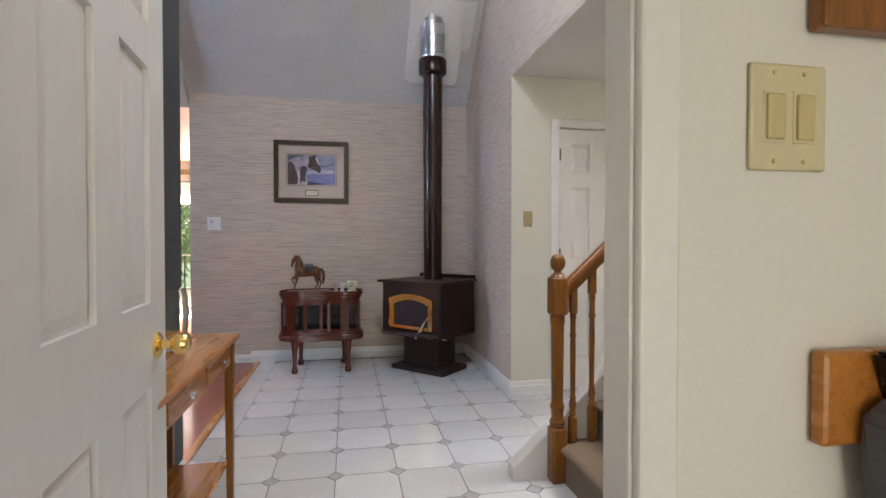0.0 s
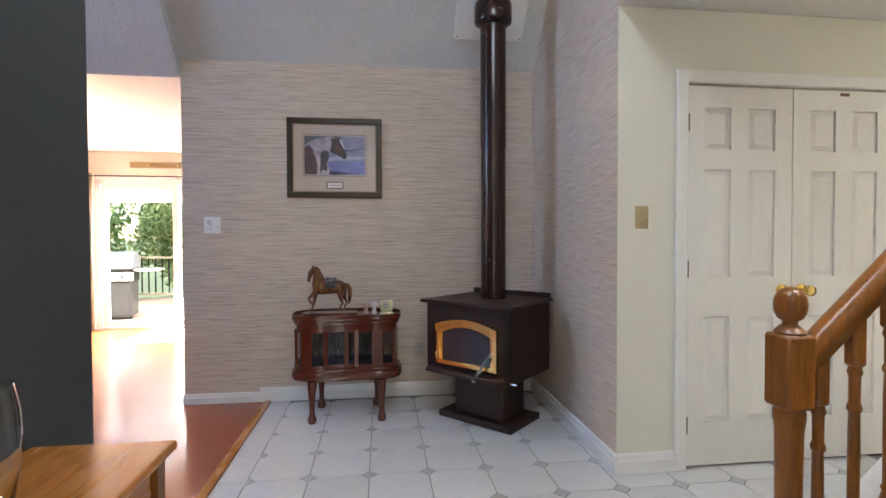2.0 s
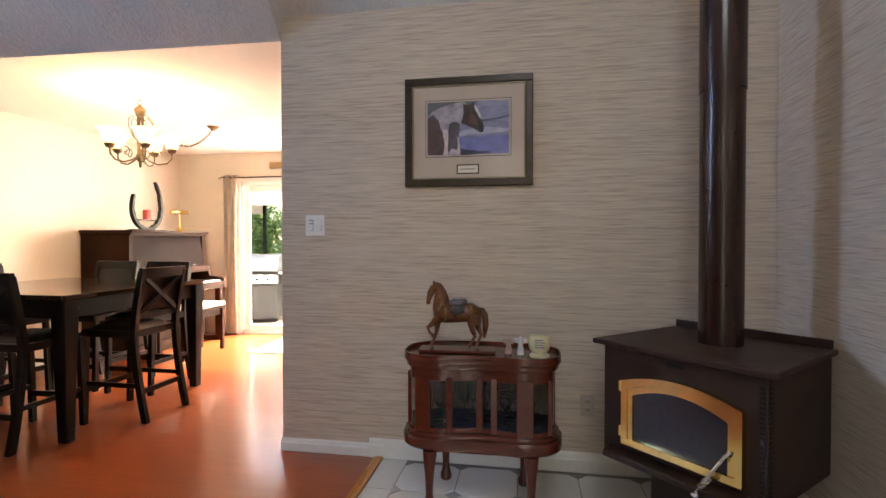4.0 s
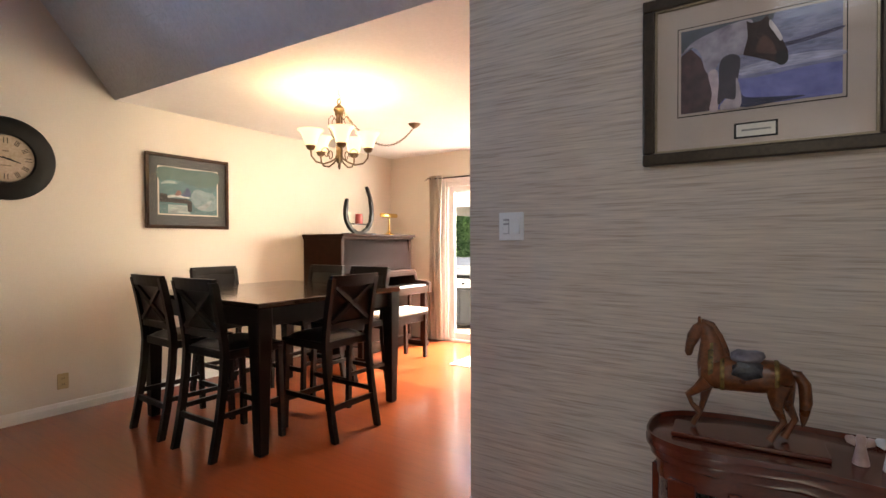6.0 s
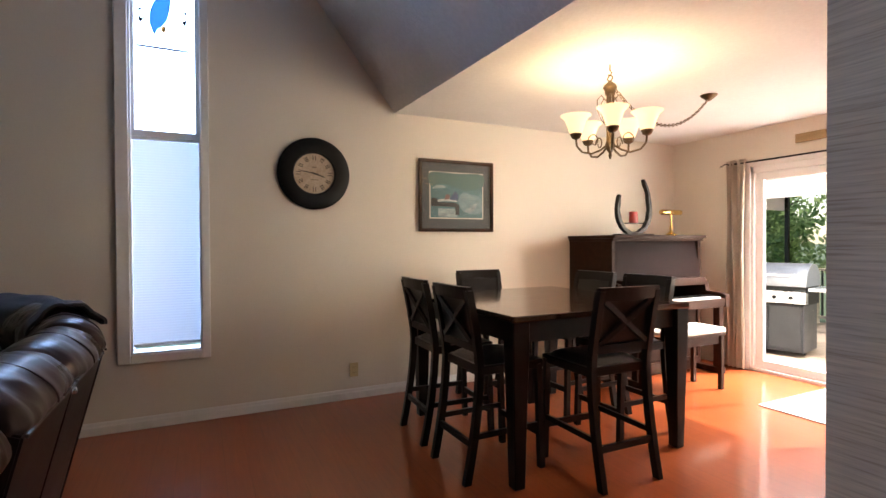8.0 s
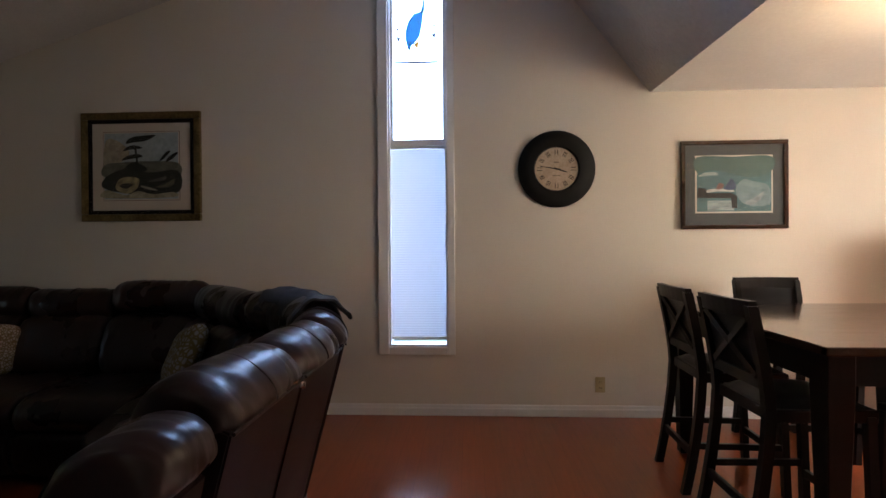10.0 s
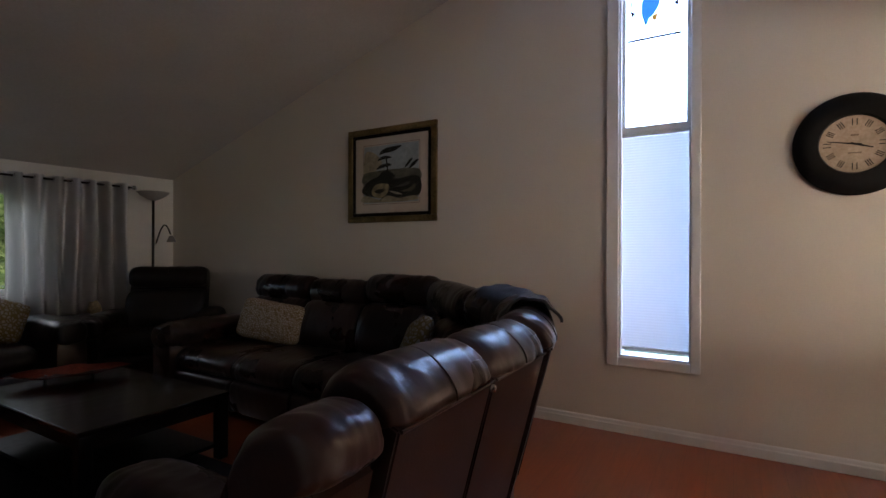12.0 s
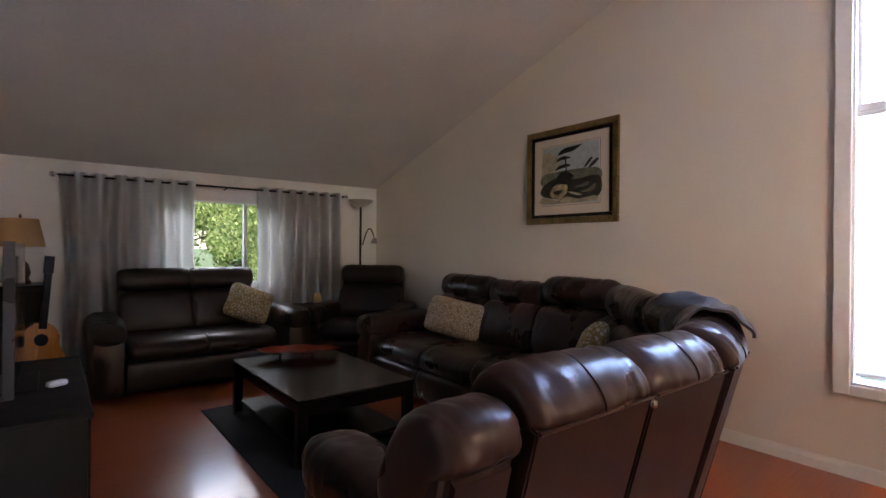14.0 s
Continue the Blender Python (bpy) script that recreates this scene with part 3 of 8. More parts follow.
def panel_door(name, w, h, m, label, category, hinge="left", group="", kind=""):
    """A six-panel door, hinge edge at x 0, thick from y 0 to y 0.035."""
    ob = thing(name, m, label, category, group)
    st, mul = w * 0.165, w * 0.165
    rows = ((0.115 * h, 0.395 * h), (0.498 * h, 0.782 * h), (0.834 * h, 0.945 * h))
    bm = nbox(0, st, 0, 0.035, 0, h)
    box(bm, w - st, w, 0, 0.035, 0, h)
    box(bm, w / 2 - mul / 2, w / 2 + mul / 2, 0.0002, 0.0348, 0.02, h - 0.02)
    zs = [0.0] + [v for r in rows for v in r] + [h]
    for za, zb in zip(zs[0::2], zs[1::2]):
        box(bm, st - 0.0002, w - st + 0.0002, 0.0001, 0.0349, za, zb)
    part("frame", bm, "white_door", ob)
    for za, zb in rows:
        for xa, xb in ((st, w / 2 - mul / 2), (w / 2 + mul / 2, w - st)):
            b2 = nbox(xa - 0.001, xb + 0.001, 0.013, 0.022, za - 0.001, zb + 0.001)
            d = 0.032
            for ys, yt in ((0.013, 0.004), (0.022, 0.031)):
                o = [b2.verts.new(p) for p in ((xa + 0.008, ys, za + 0.008), (xb - 0.008, ys, za + 0.008), (xb - 0.008, ys, zb - 0.008), (xa + 0.008, ys, zb - 0.008))]
                i = [b2.verts.new(p) for p in ((xa + d, yt, za + d), (xb - d, yt, za + d), (xb - d, yt, zb - d), (xa + d, yt, zb - d))]
                b2.faces.new(i)
                for k in range(4):
                    b2.faces.new((o[k], o[(k + 1) % 4], i[(k + 1) % 4], i[k]))
            part("panel", b2, "white_door", ob)
    return ob


def door_knob(parent, x, z, ys=(-1, 1)):
    for s in ys:
        bm = lathe(bmesh.new(), ((0.034, 0.0), (0.034, 0.006), (0.026, 0.012), (0.013, 0.016), (0.012, 0.034), (0.020, 0.040),
                                 (0.028, 0.050), (0.030, 0.062), (0.026, 0.074), (0.014, 0.080)), 20)
        y = 0.0 if s < 0 else 0.035
        part("knob", bm, "brass", parent, "polished brass knob", True, pose(x, y, z, 90 if s < 0 else -90))


def hinge(parent, x, z, y=-0.004):
    bm = nbox(x - 0.012, x + 0.012, y, y + 0.004, z - 0.045, z + 0.045)
    lathe(bm, ((0.006, z - 0.047), (0.006, z + 0.047)), 8, Matrix.Translation((x, y - 0.002, 0)))
    part("hinge", bm, "bronze", parent, "small dark hinge")


dl = panel_door("door_1", 0.80, 2.03, pose(-0.435, 0.955, 0.008, 0, 0, 94.8), "white six-panel door standing wide open", "door")
door_knob(dl, 0.712, 0.897)
part("latch_plate", nbox(0.7985, 0.8015, 0.006, 0.029, 0.867, 0.927), "brass", dl, "brass latch plate")
dl["kind"] = "structure"
w = (CX1 - CX0 - 0.012) / 2
for nm, x, flip in (("door_2", CX0 + 0.003, 0), ("door_3", CX0 + w + 0.009, 1)):
    d = panel_door(nm, w, 2.015, pose(x, 3.868, 0.012), "closed white six-panel cupboard door", "door", group="cupboard doors")
    door_knob(d, w - 0.055 if not flip else 0.055, 0.93, (-1,))
    for z in (0.22, 1.05, 1.82):
        hinge(d, 0.006 if not flip else w - 0.006, z)
    d["kind"] = "structure"
    if flip:
        part("catch", nbox(0.28, 0.33, -0.006, 0.004, 1.985, 2.0), "bronze", d, "small metal catch")


# grey paints the shade inside the dimmer slot and white switch gaps
M["gap"] = material("gap shade grey", (0.42, 0.41, 0.40), 0.6, var=0.05)


# light switches, outlets, thermostat
def plate(name, m, w, h, mat, label, category, rockers=0, rocker_mat=None, style="rocker"):
    ob = thing(name, m, label, category)
    part("cover", nbox(-w / 2, w / 2, -0.006, 0, -h / 2, h / 2, 0.004), mat, ob)
    for i in range(rockers):
        x = (i - (rockers - 1) / 2) * 0.046
        part("rocker_gap", nbox(x - 0.0175, x + 0.0175, -0.0072, -0.004, -0.0345, 0.0345, 0.001), "gap" if mat == "white_plastic" else mat, ob, "shadowed gap round the rocker")
        b = bmesh.new()
        box(b, x - 0.0135, x + 0.0135, -0.012, -0.0065, -0.030, 0.030, 0.003)
        part("rocker", b, rocker_mat or mat, ob)
    for sx in (range(rockers) if rockers else (0,)):
        for z in (-h / 2 + 0.012, h / 2 - 0.012) if rockers else (0,):
            x = (sx - (rockers - 1) / 2) * 0.046 if rockers else 0
            part("screw", lathe(bmesh.new(), ((0.0035, 0), (0.003, 0.002)), 8), rocker_mat or mat, ob, at=pose(x, -0.0058, z, 90))
    return ob


dsw = plate("light_switch", pose(-1.247, YW - 0.001, 1.331), 0.118, 0.122, "white_plastic", "white dimmer and rocker light switch on papered wall", "light switch")
part("dimmer_slot", nbox(-0.037, -0.009, -0.0075, -0.004, -0.033, 0.033, 0.001), "gap", dsw, "dimmer slot")
part("dimmer_slider", nbox(-0.036, -0.010, -0.013, -0.007, 0.014, 0.024, 0.002), "white_plastic", dsw, "dimmer slider")
part("dimmer_button", nbox(-0.035, -0.011, -0.011, -0.007, -0.030, 0.006, 0.002), "white_plastic", dsw)
bm = slab(((-0.007, -0.034), (-0.016, -0.032), (-0.009, 0.004), (-0.0105, 0.032), (-0.007, 0.034)), 'x', 0.008, 0.041)
part("rocker", bm, "white_plastic", dsw)
plate("light_switch", pose(1.332, 3.858, 1.334), 0.072, 0.118, "ivory_dark", "ivory single light switch on pale wall", "light switch", 1)
plate("light_switch", pose(0.56, 0.844, 1.335), 0.118, 0.140, "ivory", "ivory double rocker light switch plate", "light switch", 2, "ivory_rocker")
th = plate("thermostat", pose(3.005, 3.858, 1.341), 0.085, 0.12, "ivory", "ivory wall thermostat beside the cupboard", "thermostat")
part("dial", lathe(bmesh.new(), ((0.028, 0), (0.026, 0.012), (0.02, 0.014)), 20), "ivory", th, at=pose(0, -0.006, 0, 90))


def outlet(m, mat, label):
    ob = thing("wall_outlet", m, label, "outlet")
    part("cover", nbox(-0.036, 0.036, -0.006, 0, -0.058, 0.058, 0.004), mat, ob)
    for z in (-0.022, 0.022):
        b = nbox(-0.016, 0.016, -0.009, -0.005, z - 0.014, z + 0.014, 0.003)
        part("socket", b, mat, ob)
        s = nbox(-0.008, -0.005, -0.0098, -0.0088, z - 0.006, z + 0.006)
        box(s, 0.005, 0.008, -0.0098, -0.0088, z - 0.006, z + 0.006)
        part("slots", s, "black", ob)
    return ob


M["beige_plastic"] = material("beige plastic", (0.46, 0.40, 0.34), 0.45, var=0.04, bump=0.02)
outlet(pose(0.29, YW - 0.001, 0.36), "beige_plastic", "beige wall outlet on papered wall")
outlet(pose(XL + 0.001, 4.83, 0.24, 0, 0, 90), "ivory_dark", "ivory wall outlet low on cream wall")

sd = thing("smoke_detector", pose(2.0, 3.26, 2.42), "white round smoke detector on the ceiling", "smoke detector")
part("base", lathe(bmesh.new(), ((0.065, -0.012), (0.068, 0.0)), 28), "white_plastic", sd)
part("cover", lathe(bmesh.new(), ((0.025, -0.036), (0.05, -0.032), (0.058, -0.012)), 28), "white_plastic", sd, smooth=True)


# ---- staircase ----
SLOPE = 0.93
stair = thing("staircase", pose(0, 0, 0), "carpeted staircase with turned oak balustrade", "staircase")
for i in range(13):
    xn, zt = 1.0 + 0.2 * i, 0.186 * (i + 1)
    r = 0.022
    prof = [(xn + 0.014, zt - 0.186), (xn + 0.014, zt - 0.05)]
    prof += [(xn + r - r * 1.5 * math.sin(a), zt - r + r * math.cos(a) - 0.0) for a in [math.pi * (1 - k / 7) for k in range(8)]]
    prof += [(xn + 0.235, zt), (xn + 0.235, zt - 0.186)]
    part("step", slab(prof, 'y', 1.562, 2.555), "carpet", stair, "brown carpeted step", True)
part("stringer", slab(((0.775, 0.002), (0.775, 0.068), (3.6, 0.068 + 0.915 * 2.825), (3.6, 0.002)), 'y', 2.556, 2.64), "white_trim", stair, "white painted closed stringer")


def turned(profile, blocks, m, parent, name, half, mat="oak"):
    bm = lathe(bmesh.new(), profile, 14)
    for za, zb in blocks:
        box(bm, -half, half, -half, half, za, zb, 0.007, 1)
    return part(name, bm, mat, parent, "", True, m)


YR = 2.525
newel_prof = ((0.030, 0.26), (0.044, 0.285), (0.046, 0.30), (0.034, 0.315), (0.036, 0.35), (0.044, 0.37), (0.037, 0.385), (0.034, 0.40), (0.036, 0.60),
              (0.038, 0.76), (0.043, 0.79), (0.043, 0.805), (0.036, 0.82), (0.034, 0.84))
newel = part("newel_post", nbox(-0.045, 0.045, -0.045, 0.045, 0.001, 0.27, 0.010, 1), "oak", stair, "", True, pose(0.985, YR, 0) @ Matrix.Diagonal((0.83, 0.83, 1, 1)))
turned(newel_prof, ((0.815, 0.995),), Matrix.Identity(4), newel, "shaft", 0.047)
part("finial", lathe(bmesh.new(), ((0.040, 0.99), (0.043, 1.0), (0.030, 1.012), (0.020, 1.018), (0.020, 1.026), (0.034, 1.034), (0.042, 1.05), (0.044, 1.066),
                                    (0.041, 1.084), (0.030, 1.100), (0.012, 1.108)), 20), "oak", newel, "", True)


def rail_z(x):
    return 0.945 + SLOPE * (x - 1.038)


for k in range(24):
    x = 1.065 + 0.1 * k
    zb = 0.186 * (int((x - 1.0) / 0.2) + 1)
    zt = rail_z(x) - 0.03
    L = zt - zb
    bl = 0.13 + (0.05 if k % 2 else 0.0)
    p = ((0.013, bl), (0.019, bl + 0.012), (0.013, bl + 0.022), (0.015, bl + 0.04), (0.018, bl + 0.06), (0.013, bl + 0.085), (0.017, bl + 0.092), (0.012, bl + 0.102),
         (0.0125, bl + 0.12), (0.0135, L * 0.6), (0.0125, L - 0.24), (0.0165, L - 0.235), (0.0165, L - 0.225), (0.0125, L - 0.215), (0.013, L - 0.15), (0.017, L - 0.14), (0.012, L - 0.12))
    b = turned(p, ((0.001, bl), (L - 0.125, L + 0.015)), pose(x, YR, zb), stair, "baluster", 0.0185)
bm = bmesh.new()
prof = ((-0.020, -0.032), (0.020, -0.032), (0.024, -0.018), (0.030, -0.006), (0.031, 0.010), (0.024, 0.026), (0.010, 0.033), (-0.010, 0.033), (-0.024, 0.026), (-0.031, 0.010), (-0.030, -0.006), (-0.024, -0.018))
xa, xb = 1.02, 3.5
ra = [bm.verts.new((xa, YR + u, rail_z(xa) + v * 1.36)) for u, v in prof]
rb = [bm.verts.new((xb, YR + u, rail_z(xb) + v * 1.36)) for u, v in prof]
for i in range(len(prof)):
    bm.faces.new((ra[i], ra[(i + 1) % len(prof)], rb[(i + 1) % len(prof)], rb[i]))
bm.faces.new(ra[::-1])
bm.faces.new(rb)
part("handrail", bm, "oak", stair, "", True)


# ---- wood stove in the corner ----
stove = thing("wood_stove", pose(0.72, 4.75, 0, 0, 0, -46), "dark brown iron wood stove with brass door frame", "stove")
part("base_plate", nbox(-0.29, 0.29, -0.19, 0.19, 0.001, 0.045, 0.008), "iron", stove)
part("pedestal", nbox(-0.19, 0.19, -0.13, 0.15, 0.045, 0.332, 0.006), "iron", stove)
bm = prism(bmesh.new(), ((-0.32, -0.27), (0.32, -0.27), (0.32, 0.27), (-0.32, 0.27)), 0.325, 0.795, bevel=0.006)
part("firebox", bm, "iron", stove)
part("top_plate", prism(bmesh.new(), ((-0.36, -0.30), (0.36, -0.30), (0.335, 0.29), (-0.335, 0.29)), 0.795, 0.818, bevel=0.006), "iron", stove)
part("rear_lip", nbox(-0.32, 0.32, 0.275, 0.292, 0.8175, 0.852, 0.004), "iron", stove)
part("ash_lip", prism(bmesh.new(), ((-0.30, -0.268), (0.30, -0.268), (0.26, -0.36), (-0.26, -0.36)), 0.352, 0.378, bevel=0.006), "iron", stove)


def arch(w, h, rise, n=14, inset=0.0):
    pts = [(-w / 2 + inset, inset), (w / 2 - inset, inset)]
    for i in range(n + 1):
        u = 1 - 2 * i / n
        pts.append((u * (w / 2 - inset), h - inset + rise * (1 - u * u)))
    return pts


def arch_ring(w, h, rise, band, y0, y1):
    bm = bmesh.new()
    o, i = arch(w, h, rise), arch(w, h, rise, inset=band)
    n = len(o)
    v = {}
    for key, pts, y in (("of", o, y0), ("if", i, y0), ("ob", o, y1), ("ib", i, y1)):
        v[key] = [bm.verts.new((p[0], y, p[1])) for p in pts]
    for k in range(n):
        j = (k + 1) % n
        for a, b in (("of", "if"), ("if", "ib"), ("ib", "ob"), ("ob", "of")):
            bm.faces.new((v[a][k], v[a][j], v[b][j], v[b][k]))
    rim = [e for e in bm.edges if abs(e.verts[0].co.y - y0) < 1e-6 and abs(e.verts[1].co.y - y0) < 1e-6 and len({p.index for p in e.verts}) and e.calc_face_angle(0) > 0.5]
    bmesh.ops.bevel(bm, geom=rim, offset=0.008, segments=3, profile=0.5, affect='EDGES')
    return bm


dz = Matrix.Translation((0.02, 0, 0.405)) @ Matrix.Diagonal((0.94, 1, 0.98, 1))
sdoor = part("door", arch_ring(0.50, 0.265, 0.045, 0.028, -0.302, -0.272), "brass", stove, "arched polished brass door frame", True, dz)
part("inner_trim", arch_ring(0.44, 0.235, 0.045, 0.022, -0.296, -0.274), "brass", sdoor, "stepped brass trim", True)
# bluish grey base stands in for the room mirrored in the glass
part("glass", slab(arch(0.41, 0.21, 0.045), 'y', -0.284, -0.276), material("dark stove glass, sheen in colour", (0.028, 0.028, 0.038), 0.12, var=0.1, bump=0), sdoor, "smoked glass", at=Matrix.Translation((0, 0, 0.018)))
for z in (0.05, 0.24):
    part("hinge", lathe(bmesh.new(), ((0.012, -0.022), (0.012, 0.022)), 10), "brass", sdoor, "brass hinge", at=pose(-0.262, -0.285, z))
bm = tube(bmesh.new(), ((0.215, -0.31, 0.12), (0.20, -0.325, 0.10), (0.135, -0.345, -0.01)), 0.006, 8)
hd = part("handle", bm, "steel", sdoor, "spring coil handle", True)
bm = bmesh.new()
pts = []
for i in range(60):
    a = i * 0.9
    t = i / 59
    pts.append((0.150 - 0.045 * t + 0.012 * math.cos(a), -0.34 - 0.012 * t + 0.012 * math.sin(a), 0.01 - 0.075 * t))
part("coil", tube(bm, pts, 0.0032, 5), "steel", hd, "steel spring coil", True)
for z in [0.37 + 0.0165 * i for i in range(24)]:
    part("vent_slot", nbox(0.296, 0.312, -0.2735, -0.2695, z, z + 0.009), "black", stove)
for z in [0.37 + 0.0165 * i for i in range(24)]:
    part("vent_slot", nbox(0.3195, 0.3225, -0.255, -0.235, z, z + 0.009), "black", stove)
part("badge", nbox(-0.035, 0.035, -0.275, -0.2695, 0.755, 0.772, 0.004), "black", stove, "small dark badge")
part("damper_rod", tube(bmesh.new(), ((0.30, -0.24, 0.34), (0.36, -0.24, 0.34)), 0.006, 8), "steel", stove, "steel damper rod", True)

flue = thing("stove_pipe", pose(0.757, 4.765, 0.818), "brown stove pipe with stainless upper section", "stove pipe")
part("lower_pipe", lathe(bmesh.new(), ((0.084, 0.0), (0.084, 1.05)), 32, cap=False), "pipe", flue, "", True)
part("upper_pipe", lathe(bmesh.new(), ((0.0875, 1.03), (0.0875, 1.035), (0.087, 1.90)), 32, cap=False), "pipe", flue, "", True)
part("collar", lathe(bmesh.new(), ((0.085, 1.84), (0.112, 1.862), (0.124, 1.868), (0.127, 1.885), (0.127, 1.985), (0.122, 1.995), (0.112, 2.0)), 36), "pipe", flue, "dark brown collar", True)
part("steel_sleeve", lathe(bmesh.new(), ((0.112, 1.99), (0.114, 2.0), (0.114, 2.75)), 36, cap=False), "steel", flue, "stainless steel sleeve", True)
# white cover plate round the flue on the slope
sl = math.degrees(math.atan(1.067))
cp = thing("flue_cover_plate", pose(0.80, 5.13, 2.730, -sl, 0, 0), "white painted flue cover panel on sloping ceiling", "cover panel")
part("panel", nbox(-0.26, 0.25, -0.78, 0.0, -0.035, 0.02, 0.003), "white_door", cp)
part("side_panel", nbox(0.2505, 0.33, -0.78, -0.34, -0.03, 0.02, 0.003), "white_door", cp)
for x, y in ((-0.24, -0.02), (0.23, -0.02), (0.31, -0.36), (-0.24, -0.4)):
    part("screw", lathe(bmesh.new(), ((0.006, -0.039), (0.004, -0.034)), 8), "bronze", cp, "dark screw", at=Matrix.Translation((x, y, 0)))


# ---- kidney-shaped curio cabinet ----
def kidney(grow=0.0, n=40):
    """Outline (x, y), front at -y with a shallow waist, rounded ends."""
    pts = []
    for i in range(n):
        a = 2 * math.pi * i / n
        c, s = math.cos(a), math.sin(a)
        x = 0.355 * math.copysign(abs(c) ** 0.62, c)
        y = 0.175 * math.copysign(abs(s) ** 0.72, s)
        if s < 0:
            y += 0.055 * math.exp(-(x / 0.16) ** 2) - 0.015
        r = math.hypot(x, y)
        pts.append((x + grow * x / r, y + grow * y / r))
    return pts


cab = thing("curio_cabinet", pose(-0.243, 4.955, 0) @ Matrix.Diagonal((1, 1, 1.036, 1)), "red mahogany kidney-shaped curio cabinet with glass panes", "cabinet")
part("top", prism(bmesh.new(), kidney(0.018), 0.655, 0.678, bevel=0.006), "mahogany", cab, "", True)
part("top_moulding", prism(bmesh.new(), kidney(0.006), 0.628, 0.6555, bevel=0.008), "mahogany", cab, "", True)
part("upper_rail", prism(bmesh.new(), kidney(-0.010), 0.578, 0.629), "mahogany", cab, "", True)
part("base", prism(bmesh.new(), kidney(0.022), 0.268, 0.325, bevel=0.016, seg=3), "mahogany", cab, "", True)
part("lower_rail", prism(bmesh.new(), kidney(-0.010), 0.343, 0.366), "mahogany", cab, "", True)
part("base_moulding", prism(bmesh.new(), kidney(0.008), 0.324, 0.345, bevel=0.007), "mahogany", cab, "", True)
part("floor_panel", prism(bmesh.new(), kidney(-0.02), 0.365, 0.369), material("blue velvet lining", (0.02, 0.02, 0.05), 0.9, var=0.2), cab, "dark velvet lining")
# gallery rim
bm = bmesh.new()
o = kidney(0.016)
for (xa, ya), (xb, yb) in zip(o, o[1:] + o[:1]):
    bm.faces.new([bm.verts.new(p) for p in ((xa, ya, 0.676), (xb, yb, 0.676), (xb, yb, 0.692), (xa, ya, 0.692))])
bmesh.ops.remove_doubles(bm, verts=bm.verts, dist=0.0005)
bmesh.ops.solidify(bm, geom=bm.faces[:], thickness=0.006)
part("gallery", bm, "mahogany", cab, "low turned gallery rail", True)
o = kidney(-0.014, 80)


def on_rim(px, front=True):
    c = [p for p in o if (p[1] < 0.0) == front]
    return min(c, key=lambda p: abs(p[0] - px))


stile_xs = ((-0.338, 0.012), (-0.262, 0.036), (-0.128, 0.015), (-0.022, 0.015), (0.084, 0.015), (0.216, 0.038), (0.318, 0.012))
for x, w2 in stile_xs:
    p = on_rim(x)
    part("stile", nbox(-w2, w2, -0.012, 0.012, 0.344, 0.594, 0.003, 1), "mahogany", cab, at=pose(p[0], p[1], 0, 0, 0, math.degrees(math.atan2(p[0], 2.0))))
for x in (-0.335, 0.335, -0.2, 0.2, 0.0):
    p = on_rim(x, False)
    part("rear_stile", nbox(-0.014, 0.014, -0.01, 0.01, 0.344, 0.594, 0.003, 1), "mahogany", cab, at=pose(p[0], p[1], 0))
bm = bmesh.new()
prev = None
for x, y in kidney(-0.016, 60) + [kidney(-0.016, 60)[0]]:
    cur = (bm.verts.new((x, y, 0.346)), bm.verts.new((x, y, 0.592)))
    if prev:
        bm.faces.new((prev[0], cur[0], cur[1], prev[1]))
    prev = cur
bmesh.ops.solidify(bm, geom=bm.faces[:], thickness=0.003)
gl = part("glass", bm, "cabinet_glass", cab, "curved clear glass panes", True)
gl.visible_shadow = False
for x, y in ((-0.225, -0.160), (0.235, -0.160), (-0.20, 0.13), (0.20, 0.13)):
    bm = lathe(bmesh.new(), ((0.022, 0.002), (0.028, 0.008), (0.029, 0.03), (0.022, 0.05), (0.017, 0.07), (0.018, 0.12), (0.023, 0.18), (0.030, 0.235), (0.034, 0.27)), 16)
    for v in bm.verts:
        k = v.co.z / 0.27
        v.co.y += math.copysign(0.018, y) * (math.sin(k * 3.1) - 0.9 * (1 - k) ** 3 * -1) * 0.8
    part("leg", bm, "mahogany", cab, "", True, pose(x, y, 0))


def wine_glass(x, y, z, h=0.15, r=0.032):
    bm = lathe(bmesh.new(), ((0.028, 0.0), (0.028, 0.002), (0.006, 0.006), (0.0035, 0.012), (0.0035, h * 0.42), (0.012, h * 0.47), (r, h * 0.68), (r * 1.02, h * 0.8), (r * 0.86, h),
                             (r * 0.83, h), (r * 0.98, h * 0.8), (r * 0.94, h * 0.68), (0.008, h * 0.5)), 18)
    ob = part("wine_glass", bm, "glass", smooth=True, at=pose(x, y, z))
    return tagged(ob, "clear stemmed wine glass inside the curio cabinet", "wine glass", "glasses in the curio cabinet")


for i, (x, y) in enumerate(((-0.19, -0.06), (-0.17, 0.05), (-0.08, -0.03), (-0.05, 0.07), (0.02, -0.04), (0.05, 0.06), (0.12, -0.05), (0.14, 0.05), (0.24, -0.02), (-0.27, 0.0))):
    wine_glass(-0.243 + x, 4.955 + y, 0.3835, 0.145 + 0.02 * (i % 3))

# carved horse statue on a plinth
hz = 0.7035
hm = pose(-0.362, 4.955, hz, 0, 0, 3)
plinth = part("statue_plinth", nbox(-0.185, 0.185, -0.062, 0.062, 0, 0.013, 0.004), "mahogany", at=hm)
tagged(plinth, "thin mahogany plinth under the horse statue", "plinth")


